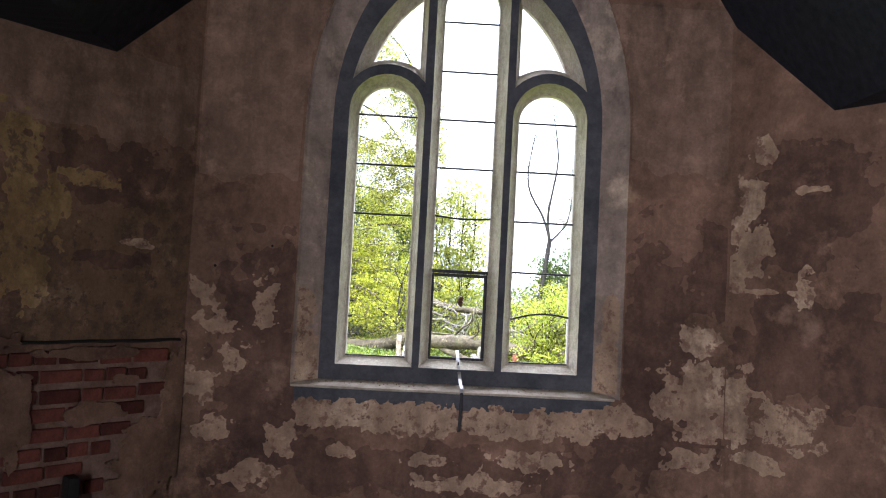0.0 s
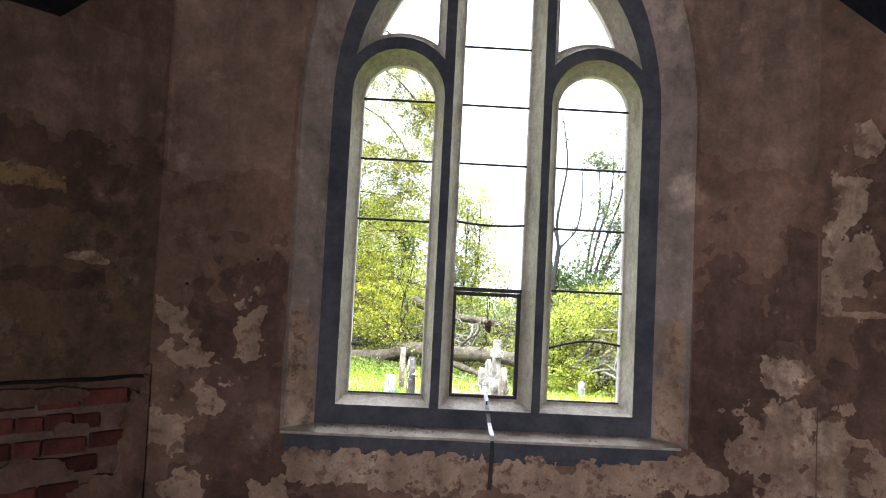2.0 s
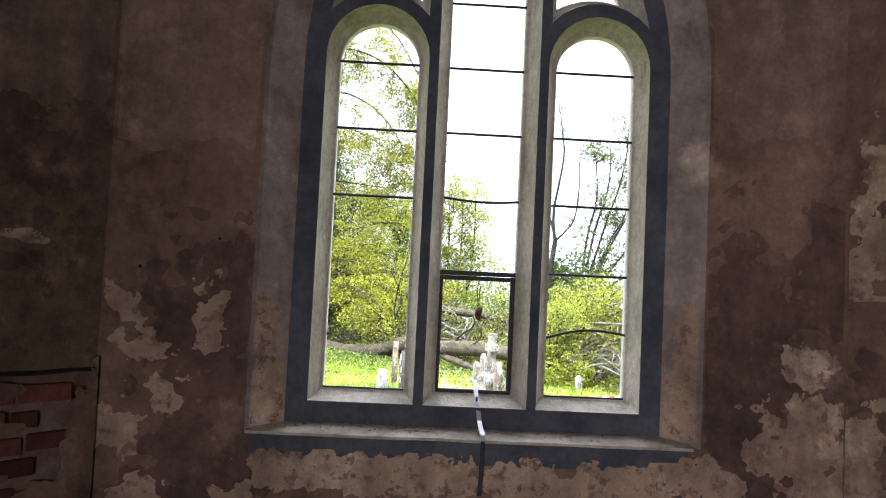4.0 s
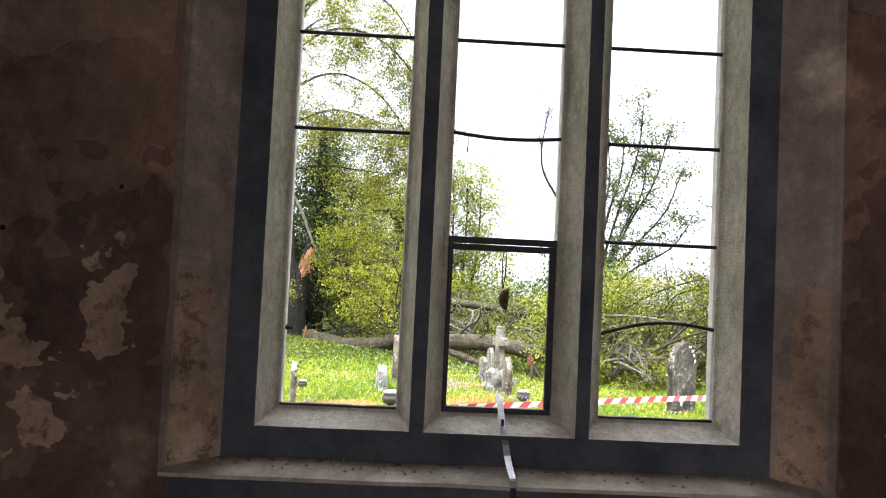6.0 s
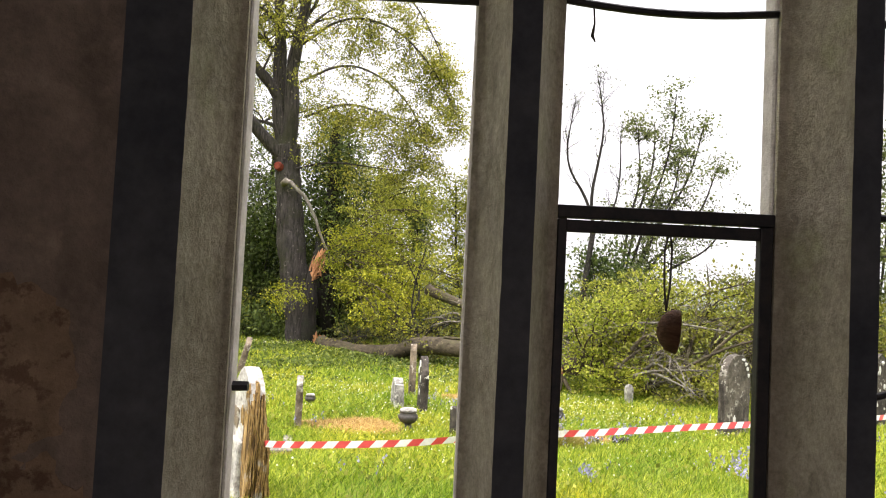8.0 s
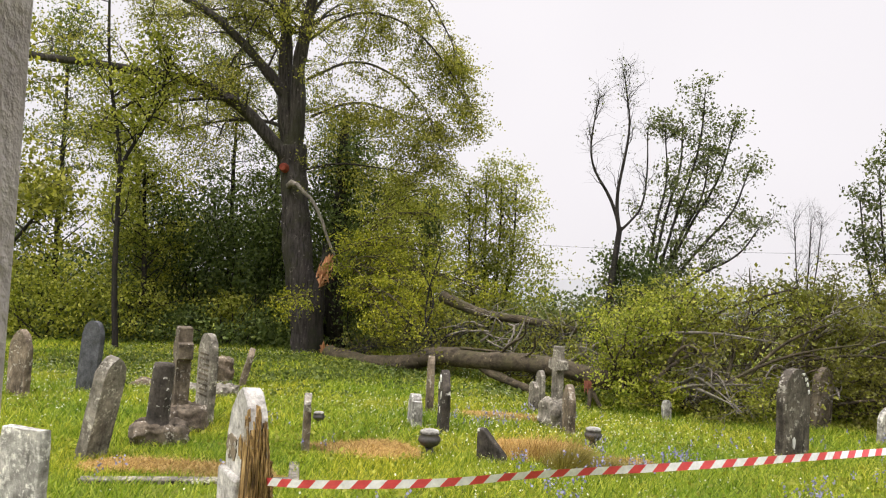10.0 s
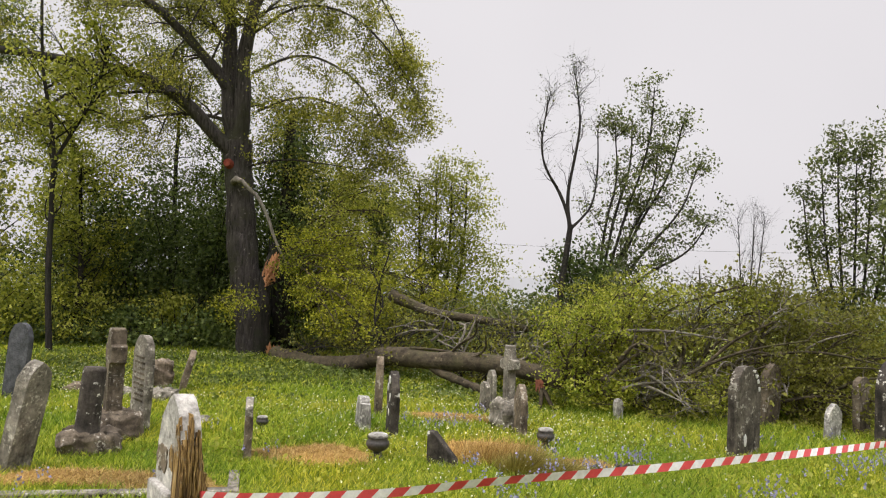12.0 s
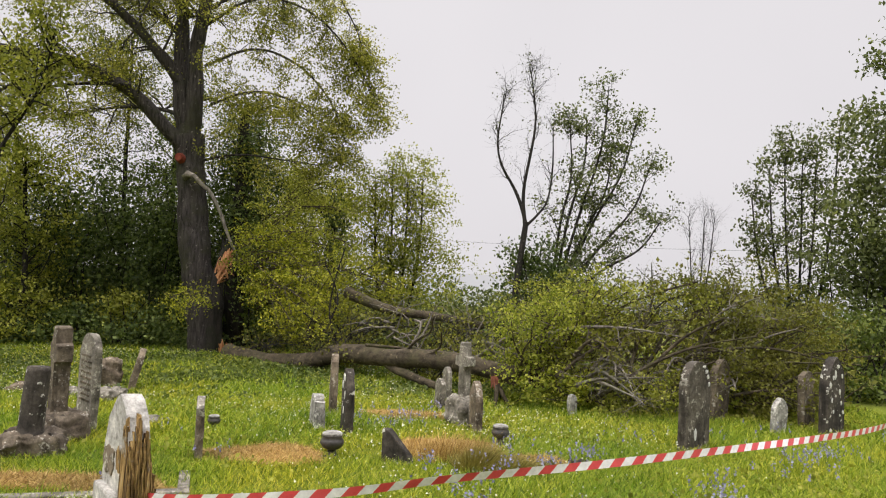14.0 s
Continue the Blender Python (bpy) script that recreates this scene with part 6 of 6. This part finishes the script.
lichen(tall_stone, 0.12, [(-0.08, 0.22, 0.035, 0.07), (0.16, 0.97, 0.03, 0.025), (0.2, 0.9, 0.022, 0.03), (0.1, 1.03, 0.04, 0.018), (0.23, 0.81, 0.018, 0.03)], 3)
lichen(black_stone, 0.13, [(-0.06, 0.86, 0.03, 0.07), (-0.13, 0.82, 0.02, 0.035), (0.1, 0.62, 0.03, 0.04), (-0.22, 0.72, 0.035, 0.04), (-0.04, 0.56, 0.02, 0.02), (-0.16, 0.5, 0.02, 0.03), (0.16, 0.45, 0.025, 0.03), (0.23, 0.32, 0.03, 0.03), (-0.1, 0.34, 0.015, 0.03), (0.12, 0.28, 0.018, 0.018), (-0.18, 0.08, 0.035, 0.03), (0.03, 0.98, 0.04, 0.03), (0.17, 0.84, 0.025, 0.035)], 5)
lichen(thin_stone, 0.1, [(0.0, 0.7, 0.06, 0.05), (-0.1, 0.6, 0.04, 0.05), (0.08, 0.5, 0.03, 0.05), (0.02, 0.3, 0.03, 0.04)], 8)


def worn_lines(stone, w, t, z0, z1, rows):
    """Rows of worn lettering, as shallow bars."""
    rnd = random.Random(rows)
    for j in range(rows):
        z = z0 + (z1 - z0) * j / (rows - 1)
        x = -w / 2
        while x < w / 2:
            k = rnd.uniform(0.03, 0.07)
            part("worn_line", box_bm(x, min(x + k, w / 2), -t / 2 - 0.009, -t / 2 + 0.004, z - 0.011, z + 0.011), STONE_ROCK, stone)
            x += k + rnd.uniform(0.015, 0.03)


worn_lines(pale_stone, 0.3, 0.09, 0.34, 0.86, 9)


def rough_block(x, y, sx, sy, sz, rz, material, label, name="stone_block", z=0.0, parent=None, seed=0):
    bm = bmesh.new()
    bmesh.ops.create_cube(bm, size=1)
    bmesh.ops.subdivide_edges(bm, edges=bm.edges[:], cuts=9, use_grid_fill=True)
    for v in bm.verts:
        v.co = v.co.lerp(v.co.normalized() * 0.62, 0.5)
        v.co = Vector((v.co.x * sx, v.co.y * sy, (v.co.z + 0.5) * sz))
        v.co += noise.noise_vector(v.co * 6 + Vector((seed, x, y))) * 0.05 + noise.noise_vector(v.co * 15 + Vector((seed, x, y))) * 0.045
    ob = part(name, bm, material, parent, label if parent else "", True)
    if parent is None:
        ob.matrix_basis = pose(x, y, height(x, y) - 0.03 + z, 0, 0, rz)
        tagged(ob, label, "stone", "churchyard gravestones")
    else:
        ob.matrix_basis = pose(x, y, z, 0, 0, rz)
    return ob


def cross_bm(h, shaft, arm_z, arm, depth):
    bm = bmesh.new()
    s, a = shaft / 2, arm / 2
    pts = [(-s * 1.15, 0), (s * 1.15, 0), (s, arm_z - s), (a, arm_z - s), (a, arm_z + s), (s, arm_z + s), (s * 0.95, h), (-s * 0.95, h), (-s, arm_z + s), (-a, arm_z + s), (-a, arm_z - s), (-s, arm_z - s)]
    f = [bm.verts.new((x, -depth / 2, z)) for x, z in pts]
    b = [bm.verts.new((x, depth / 2, z)) for x, z in pts]
    bm.faces.new(f)
    bm.faces.new(b[::-1])
    for i in range(12):
        bm.faces.new((f[i], b[i], b[(i + 1) % 12], f[(i + 1) % 12]))
    bmesh.ops.bevel(bm, geom=bm.edges[:], offset=0.012, segments=1, affect='EDGES')
    return roughen(bm, 0.006, 8)


cr = thing("grave_cross", "mottled grey granite cross on a low plinth", "grave cross", "churchyard gravestones", at=(1.42, 15.5, height(1.42, 15.5)), rz=-72)
rough_block(0.0, 0.0, 0.5, 0.36, 0.4, 0, STONE_GREY, "rough grey plinth", "plinth", -0.02, cr, 4)
part("cross", cross_bm(0.78, 0.13, 0.52, 0.4, 0.12), STONE_GREY, cr).matrix_basis = pose(0, 0, 0.36)

mon = thing("broken_cross", "mossy broken stone cross on a rough base", "grave cross", "churchyard gravestones", at=(-3.4, 14.05, height(-3.4, 14.05)), rz=-62, ry=3)
rough_block(0.0, 0.0, 0.62, 0.6, 0.34, 0, STONE_ROCK, "rough stepped base", "plinth", -0.05, mon, 6)
part("cross", cross_bm(1.04, 0.19, 0.76, 0.4, 0.17), STONE_ROCK, mon).matrix_basis = pose(0, 0, 0.2)
col = thing("broken_column", "broken dark round memorial column on a rock base", "column", "churchyard gravestones", at=(-3.37, 13.2, height(-3.37, 13.2)), ry=4)
rough_block(0.02, 0.05, 0.56, 0.5, 0.26, 20, STONE_ROCK, "rock base", "plinth", -0.05, col, 9)
part("shaft", roughen(lathe([(0.15, 0.14), (0.155, 0.2), (0.13, 0.215), (0.122, 0.3), (0.118, 0.6), (0.116, 0.84), (0.108, 0.88)], 18), 0.006, 7), STONE_DARK, col, "", True)
rough_block(-5.1, 17.7, 0.55, 0.35, 0.13, 12, STONE_BROWN, "flat broken grave slab in the grass", seed=1)
rough_block(-4.3, 17.2, 0.5, 0.4, 0.16, 30, STONE_GREY, "tumbled grey stone in the grass", seed=2)
rough_block(-3.6, 16.8, 0.4, 0.35, 0.2, 50, STONE_GREY, "tumbled grey stone in the grass", seed=3)
rough_block(-4.05, 18.3, 0.3, 0.3, 0.5, 20, STONE_BROWN, "brown boulder beside a tilted headstone", seed=5)
rough_block(-2.7, 15.2, 0.3, 0.22, 0.08, 20, STONE_GREY, "half-buried stone in the grass", seed=7)
rough_block(2.3, 13.0, 0.24, 0.14, 0.1, 10, STONE_DARK, "low dark kerb stone", seed=8)
rough_block(1.9, 12.95, 0.2, 0.14, 0.06, 10, STONE_DARK, "low dark kerb stone", seed=12)

# fallen wedge-shaped footstone
bm = bmesh.new()
pr = [(-0.13, -0.05), (0.2, -0.05), (0.19, 0.1), (-0.06, 0.36), (-0.13, 0.37)]
fa = [bm.verts.new((x, -0.06, z)) for x, z in pr]
fb = [bm.verts.new((x, 0.06, z)) for x, z in pr]
bm.faces.new(fa)
bm.faces.new(fb[::-1])
for i in range(5):
    bm.faces.new((fa[i], fb[i], fb[(i + 1) % 5], fa[(i + 1) % 5]))
bmesh.ops.bevel(bm, geom=bm.edges[:], offset=0.008, segments=1, affect='EDGES')
wd = part("sloping_footstone", roughen(bm, 0.008, 9), STONE_DARK)
wd.matrix_basis = pose(0.32, 13.12, height(0.32, 13.12) - 0.02, 0, 0, -28)
tagged(wd, "broken dark footstone with a sloping top", "gravestone", "churchyard gravestones")


def vase(x, y, s, label):
    ob = thing("grave_vase", label, "vase", "grave vases", at=(x, y, height(x, y) - 0.01))
    ob.scale = (s, s, s)
    part("foot", lathe([(0.075, 0.0), (0.078, 0.03), (0.05, 0.05), (0.045, 0.1)], 18), VASE, ob, "", True)
    part("bowl", lathe([(0.05, 0.095), (0.1, 0.12), (0.128, 0.165), (0.124, 0.2), (0.1, 0.225), (0.112, 0.24), (0.115, 0.25)], 22), VASE, ob, "", True)
    part("lid", lathe([(0.11, 0.251), (0.105, 0.275), (0.07, 0.29), (0.02, 0.295)], 18), STONE_PALE, ob, "pale pierced lid", True)


vase(-0.34, 13.34, 1.0, "round tarnished grave vase with a pale lid")
vase(1.66, 14.12, 0.85, "small dark grave vase with a pale lid")
vase(-1.82, 14.9, 0.62, "tiny dark grave pot in the grass")


def kerb():
    ob = thing("grave_kerb", "worn pale stone kerb around a mown grave", "grave kerb", "churchyard gravestones", at=(-2.45, 11.6, height(-2.45, 11.6)), rz=10)
    for x0, x1, y0, y1 in ((-0.95, 0.95, -0.06, 0.06), (0.85, 0.95, 0.062, 0.7)):
        part("kerb_stone", roughen(box_bm(x0, x1, y0, y1, -0.05, 0.045, 0.012), 0.008, 6), STONE_GREY, ob)
    rnd = random.Random(6)
    x = -0.8
    while x < 0.75:
        w = rnd.uniform(0.02, 0.06)
        part("worn_letter", box_bm(x, x + w, -0.069, -0.055, 0.0, 0.03), STONE_DARK, ob)
        x += w + rnd.uniform(0.015, 0.04)


kerb()


# ---- barrier tape ----
def tape():
    ob = thing("barrier_tape", "red and white striped barrier tape strung across the graves", "barrier tape", at=(0, 9.5, 0))
    key = [(-1.55, 9.95, 0.16), (-1.05, 9.6, 0.24), (-0.27, 9.5, 0.31), (0.42, 9.7, 0.35), (1.43, 10.0, 0.38), (2.43, 10.4, 0.4), (3.93, 11.3, 0.36), (5.28, 12.3, 0.31), (6.7, 13.6, 0.3), (9.0, 15.8, 0.42)]
    pts = [Vector(k) for k in key]
    fine = []
    for i in range(len(pts) - 1):
        p0, p1, p2, p3 = pts[max(i - 1, 0)], pts[i], pts[i + 1], pts[min(i + 2, len(pts) - 1)]
        n = max(6, int((p2 - p1).length / 0.02))
        for k in range(n):
            t = k / n
            fine.append(0.5 * ((2 * p1) + (p2 - p0) * t + (2 * p0 - 5 * p1 + 4 * p2 - p3) * t * t + (3 * p1 - p0 - 3 * p2 + p3) * t ** 3))
    s, total = [0.0], 0.0
    for a, b in zip(fine, fine[1:]):
        total += (b - a).length
        s.append(total)

    def at(d):
        i = min(len(fine) - 2, max(0, int(np.searchsorted(s, d)) - 1))
        f = (d - s[i]) / max(1e-6, s[i + 1] - s[i])
        return fine[i].lerp(fine[i + 1], f)

    def strip(d0, d1, name, mat):
        v, f = [], []
        n = 4
        for i in range(n + 1):
            for top in (0, 1):
                d = min(total - 0.001, max(0, d0 + (d1 - d0) * i / n + top * 0.05))
                tw = 0.25 * math.sin(d * 0.9) + 0.12 * math.sin(d * 3.1 + 1)
                off = Vector((0.2 * math.sin(tw), -math.sin(tw), math.cos(tw))) * (0.028 if top else -0.028)
                v.append(at(d) + off - Vector((0, 9.5, 0)))
        f = [(2 * i, 2 * i + 2, 2 * i + 3, 2 * i + 1) for i in range(n)]
        link_mesh(name, v, f, mat, ob)

    d, k = 0.0, 0
    while d < total - 0.15:
        strip(d, d + 0.095, "red_stripe" if k % 2 else "white_stripe", TAPE_RED if k % 2 else TAPE_WHITE)
        d += 0.095
        k += 1


tape()


# ---- grass and flowers ----
rng = np.random.default_rng(77)
MULCH = [(-1.05, 13.35, 0.75, 0.5), (-2.7, 12.05, 1.0, 0.32), (0.95, 13.7, 0.55, 0.7), (0.7, 16.2, 0.7, 0.45), (1.95, 13.2, 0.35, 0.3), (-1.9, 11.75, 0.4, 0.25)]


def in_mulch(x, y):
    m = np.zeros(len(x), dtype=bool)
    for cx, cy, rx, ry in MULCH:
        w = 1 + 0.25 * np.sin(x * 5) + 0.2 * np.sin(y * 7 + x * 3)
        m |= ((x - cx) / rx) ** 2 + ((y - cy) / ry) ** 2 < w
    return m


def lift(x, y):
    return np.array([height(a, b) for a, b in zip(x, y)])


def blades(n, x0, x1, y0, y1, h0, h1, width, keep_mulch=False, lean=0.5):
    x, y = rng.uniform(x0, x1, n), rng.uniform(y0, y1, n)
    tuft = rng.uniform(0, 1, n)
    m = in_mulch(x, y)
    sel = m if keep_mulch else ~m
    x, y = x[sel], y[sel]
    n = len(x)
    z = lift(x, y) - 0.01
    clump = 0.65 + 0.5 * np.sin(x * 2.3 + np.sin(y * 1.7) * 2) * np.sin(y * 2.9 + x)
    h = rng.uniform(h0, h1, n) * (0.75 + 0.5 * np.clip(clump, 0, 1.2))
    a = rng.uniform(0, 2 * np.pi, n)
    w = width * rng.uniform(0.6, 1.4, n)
    base = np.stack([x, y, z], 1)
    side = np.stack([np.cos(a), np.sin(a), np.zeros(n)], 1) * w[:, None]
    tip = base + np.stack([rng.normal(0, lean, n) * h + 0.15 * h, rng.normal(0, lean, n) * h, h], 1)
    return np.stack([base - side, base + side, tip], 1)


near_turf = np.concatenate([blades(120000, -5.5, 7.5, 9.0, 14.0, 0.04, 0.11, 0.006, lean=0.7), blades(80000, -8, 9, 14.0, 19.0, 0.05, 0.12, 0.009, lean=0.7), blades(44000, -11, 13, 19.0, 27.0, 0.06, 0.15, 0.016, lean=0.7)])
tagged(quads("grass", near_turf, GRASS, corners=3), "long spring grass over the graves", "grass", kind="stuff")
dry = np.concatenate([blades(260000, -4.2, 2.8, 11.5, 16.6, 0.02, 0.06, 0.006, True, 1.6)])
def tussock(x, y, n, spread, h, seed):
    """Long bent blades fanning out from one root."""
    r = np.random.default_rng(seed)
    a, k = r.uniform(0, 2 * np.pi, n), np.sqrt(r.uniform(0, 1, n))
    root = np.stack([x + 0.4 * spread * k * np.cos(a), y + 0.4 * spread * k * np.sin(a), np.full(n, height(x, y) - 0.02)], 1)
    up = h * r.uniform(0.5, 1.15, n) * (1.15 - 0.6 * k)
    out = spread * k * r.uniform(0.5, 1.2, n)
    tip = root + np.stack([out * np.cos(a) + 0.12, out * np.sin(a), up], 1)
    w = r.uniform(0, 2 * np.pi, n)
    side = np.stack([np.cos(w), np.sin(w), np.zeros(n)], 1) * r.uniform(0.003, 0.006, n)[:, None]
    return np.stack([root - side, root + side, tip], 1)


tagged(quads("grass_tussock", np.concatenate([tussock(1.12, 12.75, 2600, 0.34, 0.3, 3), tussock(1.5, 12.7, 1500, 0.3, 0.2, 4)]), TUSSOCK, corners=3), "tall olive-brown grass tussock beside a grave", "grass", kind="stuff")
tagged(quads("cut_grass", dry, STRAW, corners=3), "orange-brown dry cut grass on graves", "cut grass", kind="stuff")
tuft = np.concatenate([blades(2600, cx - 0.6, cx + 0.6, cy - 0.5, cy + 0.5, 0.1, 0.26, 0.005, True, 0.5) for cx, cy in ((1.05, 13.15), (0.6, 13.6))])
tuft = tuft[rng.uniform(0, 1, len(tuft)) < np.exp(-(((tuft[:, 0, 0] - 0.9) / 0.4) ** 2 + ((tuft[:, 0, 1] - 13.3) / 0.3) ** 2))]
tagged(quads("dry_tussock", tuft, STRAW, corners=3), "tussock of long dry grass", "grass", kind="stuff")


def low_leaves():
    n = 34000
    x, y = rng.uniform(-9, 8, n), rng.uniform(10.5, 25, n)
    sel = ~in_mulch(x, y) & (np.sin(x * 1.3 + y * 0.7) + np.sin(y * 1.9 - x * 0.6) + rng.normal(0, 0.6, n) > 0.2)
    x, y = x[sel], y[sel]
    c = np.stack([x, y, lift(x, y) + rng.uniform(0.02, 0.1, len(x))], 1)
    tagged(quads("meadow_herbs", leaf_quads(c, 0.05, rng, 0.0, 0.8), LEAF_MID), "broad green herbs among the grass", "herbs", kind="stuff")


low_leaves()


def ground_ivy():
    g = Growth(91)
    for centre, radii, clumps in (((-4.6, 21.5, -0.22), (5.2, 4.2, 0.1), 900), ((-0.8, 22.4, -0.2), (2.6, 2.2, 0.16), 500), ((1.6, 18.8, -0.2), (1.4, 1.1, 0.16), 200)):
        g.cloud(centre, radii, clumps, 20, 0.16)
    pts = np.concatenate(g.leaves)
    pts[:, 2] = GROUND + 0.03 + (pts[:, 2] - pts[:, 2].min()) * 0.25
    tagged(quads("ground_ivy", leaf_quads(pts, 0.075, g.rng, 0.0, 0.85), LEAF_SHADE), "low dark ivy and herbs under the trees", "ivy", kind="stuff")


ground_ivy()


def daisies():
    n = 16000
    x, y = rng.uniform(-9, 4, n), rng.uniform(10.8, 25, n)
    sel = ~in_mulch(x, y) & (np.sin(x * 0.9 + 1) + np.cos(y * 0.8 + x * 0.3) + rng.normal(0, 0.7, n) > 0.1)
    x, y = x[sel], y[sel]
    c = np.stack([x, y, lift(x, y) + rng.uniform(0.05, 0.13, len(x))], 1)
    tagged(quads("white_flowers", leaf_quads(c, 0.02, rng, 0.0, 1.0), PETAL_WHITE), "small white flowers scattered in the grass", "flowers", kind="stuff")


daisies()


def bluebells():
    petals, stems = [], []
    rnd = random.Random(9)
    spots = [(rnd.uniform(0.6, 6.0), rnd.uniform(10.2, 13.2), rnd.uniform(0.06, 0.2), rnd.randint(8, 18)) for _ in range(20)]
    spots += [(rnd.gauss(0.75, 0.7), rnd.gauss(15.5, 0.35), 0.16, 7) for _ in range(9)]
    spots += [(rnd.uniform(-4, 2.5), rnd.uniform(10.5, 15), 0.12, 4) for _ in range(5)] + [(rnd.uniform(3, 8), rnd.uniform(13, 15), 0.25, 5) for _ in range(8)]
    for cx, cy, sp, k in spots:
        for _ in range(k):
            x, y = cx + rnd.gauss(0, sp), cy + rnd.gauss(0, sp)
            h = rnd.uniform(0.14, 0.27)
            z = height(x, y)
            tipx = x + rnd.gauss(0, 0.03)
            stems.append(((x - 0.003, y, z), (x + 0.003, y, z), (tipx, y, z + h)))
            for j in range(5):
                t = 0.62 + 0.38 * j / 4
                petals.append((x + (tipx - x) * t + rnd.gauss(0, 0.012), y + rnd.gauss(0, 0.012), z + h * t))
    ob = thing("bluebells", "drifts of bluebells in the long grass", "flowers", kind="stuff", at=(3, 12, GROUND))
    o = np.array((3, 12, GROUND))
    quads("bells", leaf_quads(np.array(petals) - o, 0.027, rng, 0.9, 0.9), PETAL_BLUE, ob)
    quads("flower_stems", np.array(stems) - o, GRASS, ob, corners=3)


bluebells()
